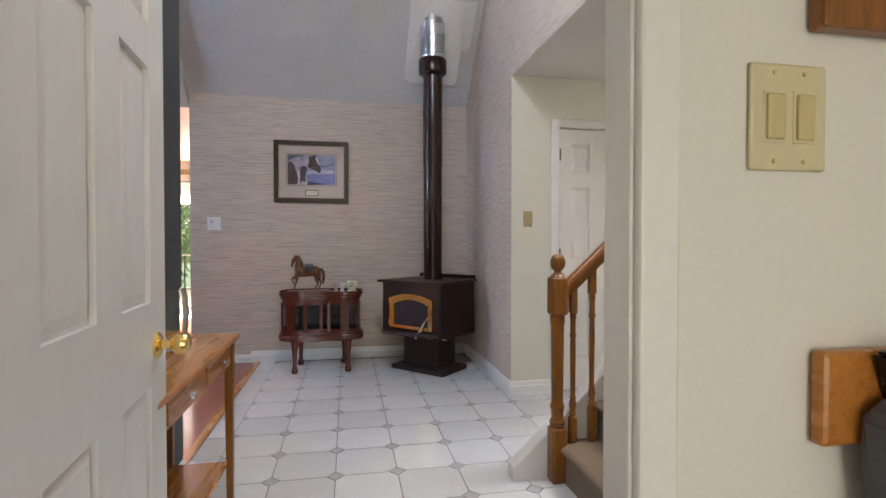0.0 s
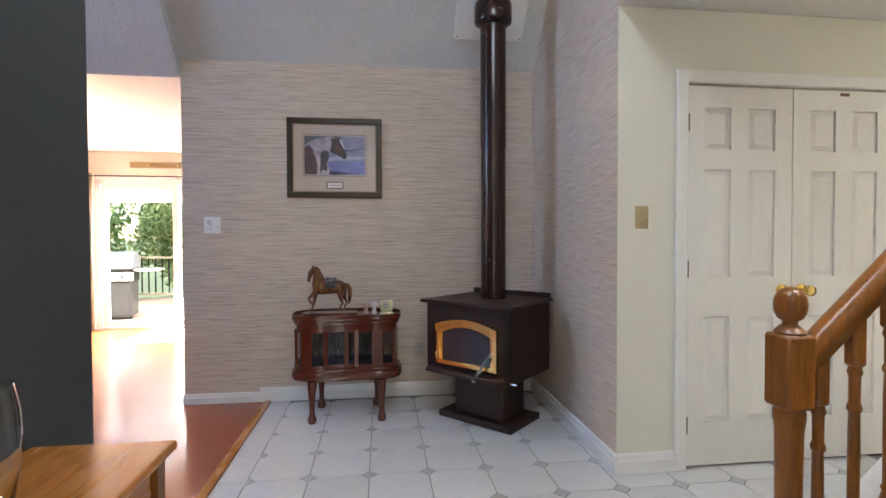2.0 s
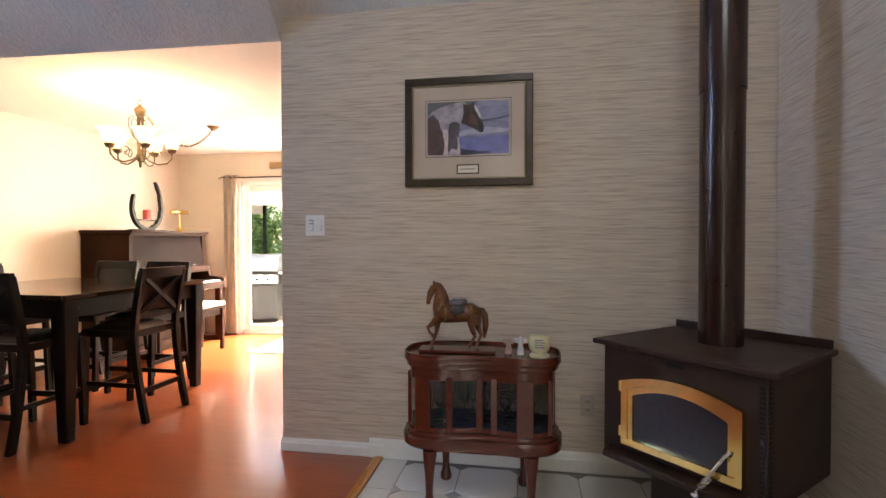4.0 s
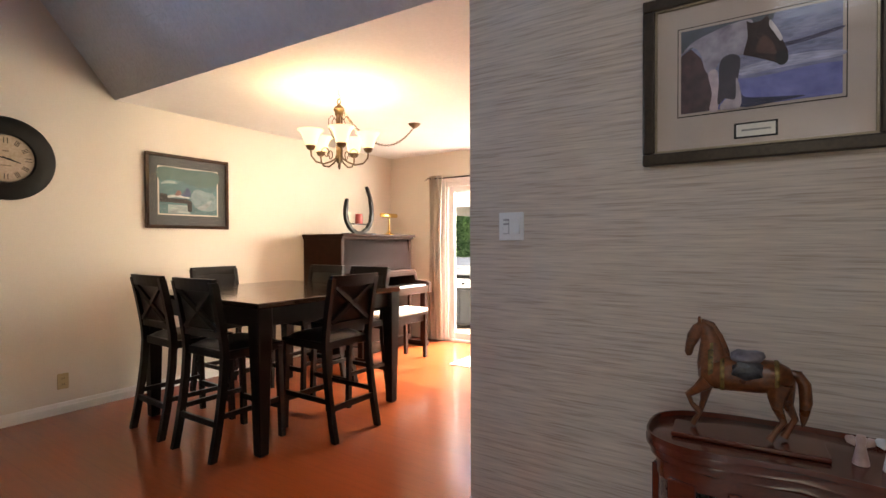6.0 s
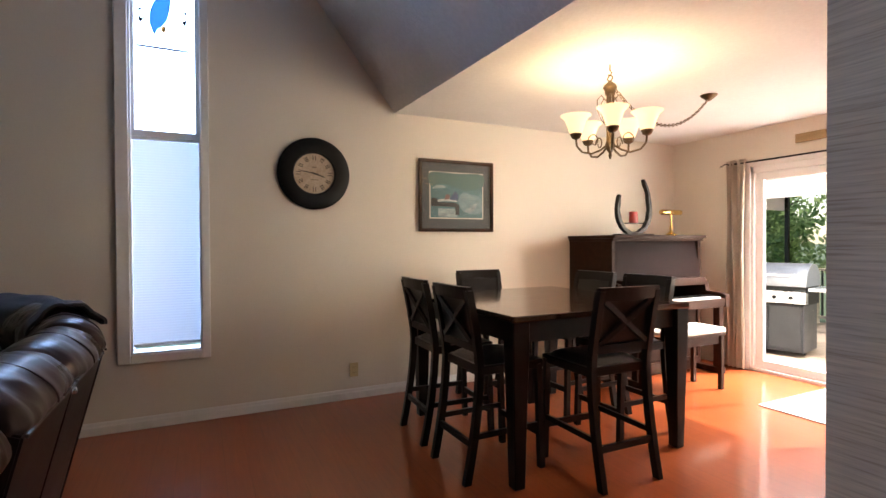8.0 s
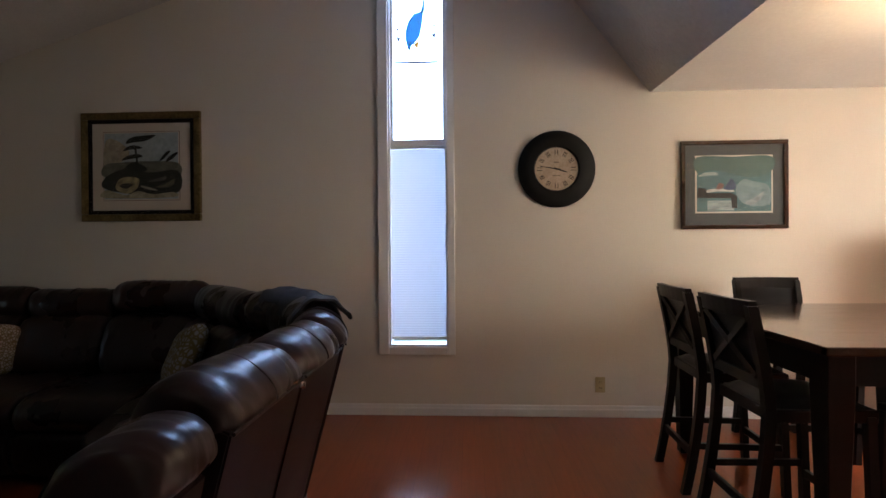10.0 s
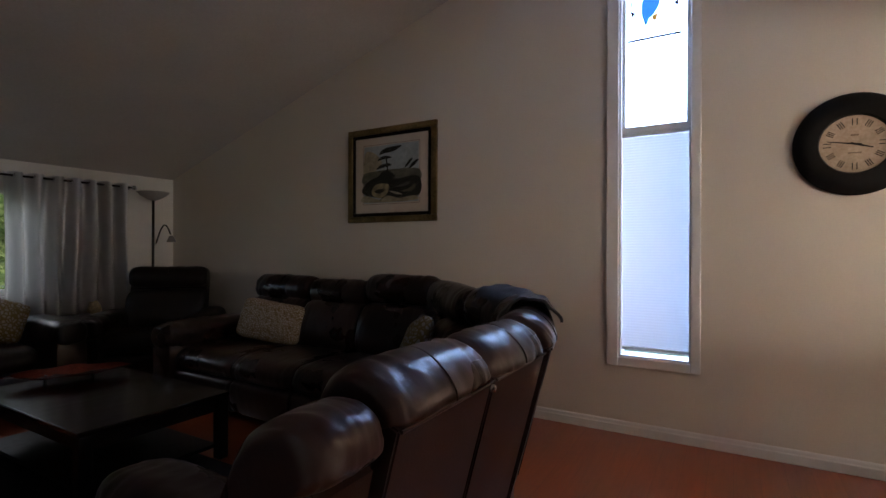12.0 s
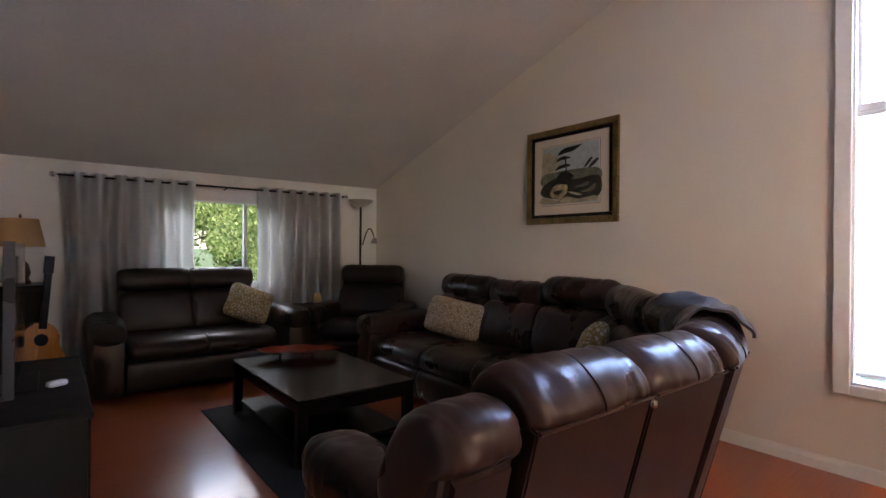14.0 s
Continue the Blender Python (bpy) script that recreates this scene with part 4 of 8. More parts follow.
def blob(bm, pts, seg=12):
    """A body through (centre, side radius, upright radius) along a line."""
    P = [Vector(p[0]) for p in pts]
    rings = []
    for i, (c, rs, ru) in enumerate(pts):
        d = (P[min(i + 1, len(P) - 1)] - P[max(i - 1, 0)]).normalized()
        side = Vector((0, 1, 0))
        up = d.cross(side).normalized()
        rings.append([bm.verts.new(Vector(c) + side * rs * math.cos(2 * math.pi * k / seg) + up * ru * math.sin(2 * math.pi * k / seg)) for k in range(seg)])
    for a, b in zip(rings, rings[1:]):
        for k in range(seg):
            bm.faces.new((a[k], a[(k + 1) % seg], b[(k + 1) % seg], b[k]))
    bm.faces.new(rings[0][::-1])
    bm.faces.new(rings[-1])


def horse_bmesh():
    """Prancing horse, head towards -x, with a dark saddle in the second slot."""
    bm = bmesh.new()
    blob(bm, (((-0.108, 0, 0.150), 0.006, 0.010), ((-0.100, 0, 0.150), 0.026, 0.030), ((-0.080, 0, 0.150), 0.034, 0.040), ((-0.045, 0, 0.152), 0.038, 0.043), ((0.0, 0, 0.154), 0.038, 0.043),
              ((0.035, 0, 0.154), 0.037, 0.041), ((0.065, 0, 0.156), 0.037, 0.038), ((0.088, 0, 0.154), 0.026, 0.027), ((0.100, 0, 0.150), 0.006, 0.008)), 16)
    blob(bm, (((-0.066, 0, 0.150), 0.030, 0.044), ((-0.074, 0, 0.180), 0.026, 0.038), ((-0.077, 0, 0.208), 0.021, 0.030), ((-0.080, 0, 0.233), 0.017, 0.024), ((-0.089, 0, 0.255), 0.014, 0.020), ((-0.102, 0, 0.268), 0.011, 0.013), ((-0.110, 0, 0.268), 0.006, 0.006)), 14)
    blob(bm, (((-0.098, 0, 0.272), 0.008, 0.008), ((-0.107, 0, 0.258), 0.014, 0.016), ((-0.120, 0, 0.236), 0.013, 0.016), ((-0.128, 0, 0.212), 0.009, 0.011), ((-0.131, 0, 0.195), 0.009, 0.010), ((-0.130, 0, 0.187), 0.006, 0.006)), 12)
    # mane crest
    blob(bm, (((-0.100, 0, 0.280), 0.004, 0.004), ((-0.078, 0, 0.270), 0.006, 0.009), ((-0.060, 0, 0.240), 0.006, 0.010), ((-0.046, 0, 0.205), 0.006, 0.010), ((-0.038, 0, 0.185), 0.003, 0.004)), 8)
    for s in (-1, 1):
        blob(bm, (((-0.104, s * 0.008, 0.272), 0.005, 0.006), ((-0.106, s * 0.009, 0.288), 0.0022, 0.003)), 6)
    blob(bm, (((0.070, -0.018, 0.145), 0.018, 0.030), ((0.064, -0.019, 0.108), 0.013, 0.019), ((0.066, -0.019, 0.085), 0.009, 0.012), ((0.078, -0.019, 0.055), 0.006, 0.008), ((0.060, -0.019, 0.026), 0.005, 0.006), ((0.050, -0.019, 0.008), 0.008, 0.009)), 8)
    blob(bm, (((0.078, 0.018, 0.145), 0.018, 0.028), ((0.086, 0.019, 0.108), 0.013, 0.018), ((0.090, 0.019, 0.085), 0.009, 0.012), ((0.104, 0.019, 0.055), 0.006, 0.008), ((0.090, 0.019, 0.026), 0.005, 0.006), ((0.082, 0.019, 0.008), 0.008, 0.009)), 8)
    blob(bm, (((-0.085, 0.018, 0.135), 0.014, 0.022), ((-0.092, 0.018, 0.098), 0.010, 0.013), ((-0.096, 0.018, 0.070), 0.007, 0.008), ((-0.106, 0.018, 0.036), 0.0055, 0.006), ((-0.116, 0.018, 0.018), 0.006, 0.007), ((-0.121, 0.018, 0.006), 0.008, 0.008)), 8)
    blob(bm, (((-0.085, -0.018, 0.130), 0.014, 0.020), ((-0.108, -0.018, 0.108), 0.010, 0.012), ((-0.130, -0.018, 0.090), 0.007, 0.009), ((-0.122, -0.018, 0.070), 0.0055, 0.006), ((-0.108, -0.018, 0.056), 0.007, 0.008), ((-0.103, -0.018, 0.048), 0.006, 0.006)), 8)
    blob(bm, (((0.090, 0, 0.168), 0.007, 0.009), ((0.108, 0, 0.166), 0.010, 0.012), ((0.121, 0, 0.145), 0.013, 0.014), ((0.124, 0, 0.105), 0.013, 0.014), ((0.120, 0, 0.070), 0.009, 0.010), ((0.118, 0, 0.046), 0.003, 0.003)), 10)
    n0 = len(bm.faces)
    blob(bm, (((-0.030, 0, 0.178), 0.030, 0.016), ((-0.026, 0, 0.172), 0.042, 0.034), ((0.0, 0, 0.166), 0.043, 0.040), ((0.026, 0, 0.172), 0.042, 0.034), ((0.034, 0, 0.186), 0.026, 0.014)), 14)
    bm.faces.ensure_lookup_table()
    for f in bm.faces[n0:]:
        f.material_index = 1
    for cx, cz, rs, ru, hw in ((-0.078, 0.168, 0.036, 0.052, 0.006), (-0.052, 0.152, 0.0395, 0.0445, 0.005), (0.064, 0.156, 0.0385, 0.040, 0.005), (-0.076, 0.205, 0.0235, 0.034, 0.004)):
        n1 = len(bm.faces)
        blob(bm, (((cx - hw, 0, cz), rs * 0.97, ru * 0.97), ((cx - hw * 0.6, 0, cz), rs, ru), ((cx + hw * 0.6, 0, cz), rs, ru), ((cx + hw, 0, cz), rs * 0.97, ru * 0.97)), 18)
        bm.faces.ensure_lookup_table()
        for f in bm.faces[n1:]:
            f.material_index = 2
    n1 = len(bm.faces)
    blob(bm, (((-0.034, 0, 0.196), 0.020, 0.008), ((-0.020, 0, 0.197), 0.033, 0.017), ((0.004, 0, 0.194), 0.036, 0.018), ((0.026, 0, 0.200), 0.030, 0.015), ((0.040, 0, 0.206), 0.014, 0.006)), 14)
    bm.faces.ensure_lookup_table()
    for f in bm.faces[n1:]:
        f.material_index = 3
    return bm


hs = part("horse_statue", horse_bmesh(), [material("carved brown wood", (0.17, 0.050, 0.014), 0.30, var=0.4, scale=18, fine=90, bump=0.25), material("dark saddle paint", (0.040, 0.038, 0.046), 0.40, var=0.5, scale=30, fine=120, bump=0.3), material("old gold strap paint", (0.22, 0.15, 0.04), 0.35, 0.3, var=0.4, scale=60), material("mauve saddle paint", (0.20, 0.17, 0.19), 0.45, var=0.3, scale=40)], smooth=True, at=hm @ Matrix.Translation((0, 0, 0.0125)) @ Matrix.Diagonal((1.10, 1.15, 1.14, 1)))
tagged(hs, "carved brown wooden horse statue with saddle", "statue")


def angel(x, y, colour, h):
    bm = lathe(bmesh.new(), ((0.018, 0), (0.017, 0.01), (0.011, h * 0.55), (0.009, h * 0.7), (0.011, h * 0.76), (0.012, h * 0.86), (0.008, h * 0.97), (0.002, h)), 14)
    for s in (-1, 1):
        blob(bm, (((s * 0.008, 0.004, h * 0.68), 0.004, 0.010), ((s * 0.022, 0.006, h * 0.78), 0.003, 0.012), ((s * 0.030, 0.006, h * 0.84), 0.002, 0.004)), 8)
    ob = part("figurine", bm, colour, smooth=True, at=pose(x, y, hz))
    return tagged(ob, "small pale porcelain figurine with wings", "figurine", "figurines on the cabinet")


angel(-0.115, 4.945, material("pink porcelain", (0.55, 0.38, 0.33), 0.3, var=0.2, fine=40), 0.075)
angel(-0.058, 4.93, material("white porcelain", (0.72, 0.70, 0.68), 0.3, var=0.15, fine=40), 0.085)
cdl = thing("candle_jar", pose(0.028, 4.90, hz), "cream ceramic jar with blue writing on a round foot", "jar")
part("foot", lathe(bmesh.new(), ((0.046, 0), (0.048, 0.008), (0.036, 0.016)), 22), material("cream glaze", (0.72, 0.66, 0.42), 0.3, var=0.06), cdl, "", True)
part("body", lathe(bmesh.new(), ((0.030, 0.014), (0.046, 0.035), (0.052, 0.062), (0.050, 0.085), (0.044, 0.098), (0.038, 0.100)), 24), material("pale yellow glaze", (0.75, 0.70, 0.44), 0.25, var=0.08), cdl, "", True)
for i in range(4):
    part("text_bar", nbox(-0.022, 0.022 - 0.006 * (i % 2), -0.0535, -0.046, 0.05 + 0.011 * i, 0.053 + 0.011 * i), material("blue ink", (0.06, 0.08, 0.25), 0.5), cdl, "faint blue line of writing")


# ---- pictures ----
def colours(*cs):
    return cs


def framed(name, m, w, h, fw, mat, mats, label, category, mat_w=None, shapes=(), art=None, inner=None, reveal=None, depth=0.028, pane=True):
    """A framed picture centred at the origin, facing -y. shapes: flat coloured pieces (colour, outline) in the picture's own 0..1 units."""
    ob = thing(name, m, label, category)
    bm = bmesh.new()
    for (xa, xb, za, zb) in ((-w / 2, w / 2, h / 2 - fw, h / 2), (-w / 2, w / 2, -h / 2, -h / 2 + fw), (-w / 2, -w / 2 + fw, -h / 2 + fw, h / 2 - fw), (w / 2 - fw, w / 2, -h / 2 + fw, h / 2 - fw)):
        box(bm, xa, xb, -depth, -0.001, za, zb, 0.006)
    part("frame", bm, mat, ob)
    if inner:
        bm = bmesh.new()
        fi, im = inner
        a, b = w / 2 - fw, h / 2 - fw
        for (xa, xb, za, zb) in ((-a, a, b - fi, b), (-a, a, -b, -b + fi), (-a, -a + fi, -b + fi, b - fi), (a - fi, a, -b + fi, b - fi)):
            box(bm, xa, xb, -depth + 0.008, -0.002, za, zb, 0.002)
        part("inner_frame", bm, im, ob, "inner frame band")
    part("backing", nbox(-w / 2 + fw * 0.5, w / 2 - fw * 0.5, -0.010, -0.002, -h / 2 + fw * 0.5, h / 2 - fw * 0.5), mats, ob, "mount board")
    x0, x1, z0, z1 = art
    if reveal:
        part("inner_mount", nbox(x0 - 0.012, x1 + 0.012, -0.0115, -0.0098, z0 - 0.012, z1 + 0.012), reveal, ob, "inner mount line")
        part("mount_window", nbox(x0 - 0.009, x1 + 0.009, -0.0125, -0.0112, z0 - 0.009, z1 + 0.009), mats if mat_w is None else mat_w, ob, "inner mount")
    d = 0.0135
    for i, (c, pts) in enumerate(shapes):
        bm = bmesh.new()
        vs = [(x0 + u * (x1 - x0), z0 + v * (z1 - z0)) for u, v in pts]
        y = -d - 0.0004 * i
        bm = slab(vs, 'y', y, -0.0120)
        part("print_area", bm, c, ob, "printed picture area")
    if pane:
        g = part("pane", nbox(-w / 2 + fw * 0.8, w / 2 - fw * 0.8, -0.0225, -0.0205, -h / 2 + fw * 0.8, h / 2 - fw * 0.8), "picture_glass", ob, "picture glass")
        g.visible_shadow = False
    return ob


def paint(name, c, var=0.25, scale=9.0, dark=None, stretch=(1, 1, 1)):
    return material(name, c, 0.6, var=var, scale=scale, fine=35, bump=0, dark=dark, stretch=stretch)


FULL = ((0, 0), (1, 0), (1, 1), (0, 1))


def curve_pts(f, n=14, u0=0.0, u1=1.0):
    return [(u0 + (u1 - u0) * i / n, f(u0 + (u1 - u0) * i / n)) for i in range(n + 1)]


def soft(*pts):
    return smooth_loop(pts, len(pts) * 4)


pony = (
    (paint("lilac grey print", (0.24, 0.24, 0.36), dark=(0.13, 0.14, 0.21), stretch=(1, 1, 4)), FULL),
    (paint("dusk olive print", (0.07, 0.075, 0.075), dark=(0.10, 0.11, 0.15)), ((0.0, 0.74), (0.12, 0.80), (0.34, 0.90), (0.60, 0.93), (0.62, 1.0), (0.0, 1.0))),
    (paint("deep lilac streak", (0.11, 0.10, 0.16), stretch=(1, 1, 6)), soft((0.62, 0.60), (0.80, 0.62), (0.99, 0.68), (0.99, 0.71), (0.78, 0.66), (0.64, 0.64))),
    (paint("pale lilac streak", (0.42, 0.41, 0.54), stretch=(1, 1, 6)), soft((0.40, 0.36), (0.70, 0.38), (0.99, 0.40), (0.99, 0.46), (0.72, 0.50), (0.42, 0.45))),
    (paint("violet blue print", (0.17, 0.18, 0.40), dark=(0.10, 0.10, 0.28)), [(0.0, 0.0), (1, 0.0), (1, 0.33)] + curve_pts(lambda u: 0.33 + 0.02 * math.sin(9 * u), 8, 1, 0)),
    (paint("dark lake edge print", (0.04, 0.04, 0.09)), soft((0.40, 0.0), (0.60, 0.0), (0.80, 0.03), (0.62, 0.06), (0.44, 0.10), (0.40, 0.18))),
    (paint("chestnut print", (0.10, 0.048, 0.052), dark=(0.035, 0.018, 0.022)), ((0.0, 0.0), (0.20, 0.0), (0.22, 0.24), (0.19, 0.42), (0.14, 0.64), (0.07, 0.77), (0.0, 0.70))),
    (paint("cream white print", (0.36, 0.32, 0.37), dark=(0.17, 0.145, 0.185), scale=14), soft((0.0, 0.71), (0.06, 0.82), (0.14, 0.885), (0.29, 0.955), (0.42, 0.985), (0.48, 0.95), (0.46, 0.76), (0.42, 0.60), (0.34, 0.62), (0.27, 0.56), (0.21, 0.42), (0.165, 0.50), (0.14, 0.68), (0.08, 0.79))),
    (paint("rose cream print", (0.55, 0.43, 0.44), dark=(0.34, 0.26, 0.28)), soft((0.20, 0.0), (0.255, 0.0), (0.262, 0.22), (0.25, 0.46), (0.19, 0.44), (0.215, 0.20))),
    (paint("umber print", (0.085, 0.066, 0.080), dark=(0.030, 0.024, 0.030)), soft((0.255, 0.06), (0.31, 0.12), (0.365, 0.04), (0.385, 0.30), (0.40, 0.56), (0.33, 0.62), (0.27, 0.55), (0.262, 0.30))),
    (paint("pale leg print", (0.48, 0.40, 0.42)), soft((0.27, 0.0), (0.40, 0.0), (0.402, 0.20), (0.375, 0.34), (0.37, 0.10), (0.31, 0.11))),
    (paint("dark brown print", (0.050, 0.020, 0.018), dark=(0.022, 0.010, 0.010)), ((0.44, 0.965), (0.475, 0.93), (0.53, 0.935), (0.57, 0.985), (0.585, 0.92), (0.63, 0.82), (0.665, 0.66), (0.695, 0.54), (0.69, 0.44), (0.65, 0.41), (0.61, 0.45), (0.55, 0.50), (0.48, 0.55), (0.42, 0.59), (0.45, 0.78))),
    (paint("russet cheek print", (0.11, 0.045, 0.035)), soft((0.50, 0.60), (0.57, 0.56), (0.62, 0.54), (0.60, 0.68), (0.54, 0.76))),
    (paint("dark muzzle print", (0.018, 0.012, 0.014)), soft((0.62, 0.52), (0.665, 0.56), (0.695, 0.50), (0.685, 0.42), (0.64, 0.41))),
    (paint("white blaze", (0.66, 0.60, 0.62)), soft((0.585, 0.925), (0.615, 0.86), (0.66, 0.71), (0.648, 0.67), (0.61, 0.78), (0.582, 0.86))),
)
pic = framed("picture", pose(-0.351, YW - 0.001, 1.840), 0.707, 0.600, 0.042,
             material("bronzed picture frame", (0.050, 0.033, 0.021), 0.35, 0.25, var=0.25, fine=90, bump=0.08, stretch=(1, 1, 1)),
             material("beige mount board", (0.47, 0.38, 0.32), 0.85, var=0.03, fine=150),
             "framed print in beige mount on papered wall", "picture", shapes=pony, art=(-0.225, 0.225, -0.125, 0.165), reveal="black",
             inner=(0.008, material("gilt lip", (0.30, 0.24, 0.16), 0.4, 0.5)))
cap = nbox(-0.062, 0.062, -0.0145, -0.0105, -0.232, -0.180)
part("caption_frame", cap, "black", pic, "caption frame")
part("caption", nbox(-0.055, 0.055, -0.0160, -0.0140, -0.226, -0.186), "white_fabric", pic, "white caption card")
part("text_bar", nbox(-0.040, 0.042, -0.0165, -0.0158, -0.209, -0.203), material("grey ink", (0.25, 0.24, 0.23), 0.7), pic, "line of caption text")

# mirror on the slate wall
mir = thing("wall_mirror", pose(-0.819, 2.17, 1.80, 0, 0, 90), "orange oak framed mirror on the slate wall", "mirror")
bm = bmesh.new()
for (xa, xb, za, zb) in ((-0.35, 0.35, 0.395, 0.45), (-0.35, 0.35, -0.455, -0.40), (-0.35, -0.295, -0.40, 0.395), (0.295, 0.35, -0.40, 0.395)):
    box(bm, xa, xb, -0.030, -0.001, za, zb, 0.008)
    box(bm, xa + 0.012, xb - 0.012, -0.036, -0.029, za + 0.012, zb - 0.012, 0.004)
part("frame", bm, "oak", mir)
part("mirror_glass", nbox(-0.30, 0.30, -0.016, -0.004, -0.405, 0.40), "mirror", mir, "silvered mirror glass")

# ---- console table with glasses ----
ct = thing("console_table", pose(0, 0, 0), "honey maple console table against the slate wall", "console table")
part("tabletop", nbox(-0.818, -0.495, 1.66, 2.685, 0.728, 0.75, 0.006), "oak_flat", ct)
part("apron", nbox(-0.785, -0.532, 1.72, 2.635, 0.615, 0.7285, 0.002), "oak_flat", ct)
for x in (-0.785, -0.535):
    for y in (1.705, 2.645):
        bm = bmesh.new()
        a, b = 0.019, 0.013
        lo = [bm.verts.new((x + sx * b, y + sy * b, 0.002)) for sx, sy in ((-1, -1), (1, -1), (1, 1), (-1, 1))]
        hi = [bm.verts.new((x + sx * a, y + sy * a, 0.728)) for sx, sy in ((-1, -1), (1, -1), (1, 1), (-1, 1))]
        bm.faces.new(lo[::-1])
        bm.faces.new(hi)
        for k in range(4):
            bm.faces.new((lo[k], lo[(k + 1) % 4], hi[(k + 1) % 4], hi[k]))
        part("leg", bm, "oak", ct)
part("lower_shelf", nbox(-0.775, -0.545, 1.70, 2.64, 0.16, 0.18, 0.003), "oak_flat", ct)
for y in (1.83, 2.25):
    dr = part("drawer_front", nbox(-0.531, -0.520, y, y + 0.34, 0.632, 0.715, 0.003), "oak_flat", ct)
    part("knob", lathe(bmesh.new(), ((0.006, 0), (0.006, 0.010), (0.014, 0.018), (0.012, 0.026), (0.004, 0.029)), 16), "glass", dr, "clear glass knob", True, pose(-0.520, y + 0.17, 0.674, 0, 90, 0))


def vase(x, y, z, s, label):
    pr = ((0.040, 0.0), (0.058, 0.004), (0.066, 0.05), (0.076, 0.11), (0.080, 0.16), (0.076, 0.21), (0.066, 0.255), (0.0635, 0.255), (0.0735, 0.21), (0.0775, 0.16), (0.0735, 0.11), (0.063, 0.052), (0.055, 0.032), (0.02, 0.028))
    bm = lathe(bmesh.new(), [(r * s * 0.86, h * s) for r, h in pr], 32)
    ob = part("glass_vase", bm, "glass", smooth=True, at=pose(x, y, z))
    return tagged(ob, label, "vase", "vases on the console table")


vase(-0.675, 2.33, 0.7515, 0.93, "clear thick-bottomed glass vase on the console table")
vase(-0.70, 1.90, 0.7515, 0.8, "smaller clear glass vase on the console table")

# things on the wall beside the doorway
fr = framed("picture", pose(0.80, 0.844, 1.70), 0.42, 0.50, 0.05, "oak", material("cream paper", (0.62, 0.57, 0.48), 0.8, var=0.05), "oak framed picture on off-white wall", "picture",
            shapes=((paint("pale landscape print", (0.42, 0.45, 0.40)), FULL),), art=(-0.12, 0.12, -0.16, 0.16), pane=False)
kr = thing("wall_rack", pose(0.76, 0.844, 0.98), "light wooden wall rack with a dark bag", "rack")
part("board", nbox(-0.160, 0.2, -0.024, -0.001, -0.082, 0.046, 0.008), "oak_flat", kr)
# the bag's bluish grey is a reflection put into the cloth colour
bm = slab(((-0.118, -0.032), (-0.078, -0.008), (0.14, -0.008), (0.14, -0.30), (-0.085, -0.30), (-0.108, -0.10)), 'y', -0.085, -0.030)
bmesh.ops.bevel(bm, geom=bm.edges[:], offset=0.012, segments=3, affect='EDGES')
part("bag", bm, material("dark bag cloth with painted sheen", (0.085, 0.088, 0.10), 0.6, var=0.15, scale=10, fine=120, bump=0.3), kr, "dark hanging bag with its sheen painted in", True)
bm = slab(((-0.094, 0.046), (-0.06, 0.050), (0.02, 0.045), (0.02, -0.06), (-0.058, -0.06), (-0.072, -0.005)), 'y', -0.096, -0.026)
bmesh.ops.bevel(bm, geom=bm.edges[:], offset=0.008, segments=2, affect='EDGES')
part("strap", bm, "black_vinyl", kr, "dark leather strap", True)

# ---- tall window in the long wall ----
win = thing("window_1", pose(0, 0, 0), "tall narrow window with white cellular blind and stained glass bird", "window")
win["kind"] = "structure"
bm = bmesh.new()
X = XL
for (ya, yb, za, zb) in ((3.172, WY0 + 0.002, 0.462, 3.60), (WY1 - 0.002, 3.755, 0.462, 3.60), (WY0 + 0.002, WY1 - 0.002, 0.462, WZ0 + 0.002), (WY0 + 0.002, WY1 - 0.002, WZ1 - 0.002, 3.60)):
    box(bm, X - 0.001, X + 0.020, ya, yb, za, zb, 0.005)
part("casing", bm, "white_trim", win)
bm = bmesh.new()
for (ya, yb, za, zb) in ((WY0 - 0.001, WY0 + 0.014, WZ0, WZ1), (WY1 - 0.014, WY1 + 0.001, WZ0, WZ1), (WY0, WY1, WZ0 - 0.001, WZ0 + 0.014), (WY0, WY1, WZ1 - 0.014, WZ1 + 0.001)):
    box(bm, X - 0.155, X - 0.002, ya, yb, za, zb)
part("jamb", bm, "white_trim", win)
bm = nbox(X - 0.10, X - 0.04, WY0 + 0.014, WY1 - 0.014, 2.055, 2.10, 0.004)
box(bm, X - 0.085, X - 0.035, WY0 + 0.014, WY1 - 0.014, 2.03, 2.053, 0.004)
part("transom", bm, "white_trim", win)
bm = bmesh.new()
for (ya, yb, za, zb) in ((WY0 + 0.014, WY0 + 0.034, 2.10, WZ1 - 0.014), (WY1 - 0.034, WY1 - 0.014, 2.10, WZ1 - 0.014)):
    box(bm, X - 0.10, X - 0.05, ya, yb, za, zb, 0.003)
part("sash", bm, "white_trim", win)
for za, zb in ((0.534, 2.03), (2.10, WZ1 - 0.014)):
    p = part("pane", nbox(X - 0.126, X - 0.120, WY0 + 0.014, WY1 - 0.014, za, zb), "pane", win)
    p.visible_shadow = False
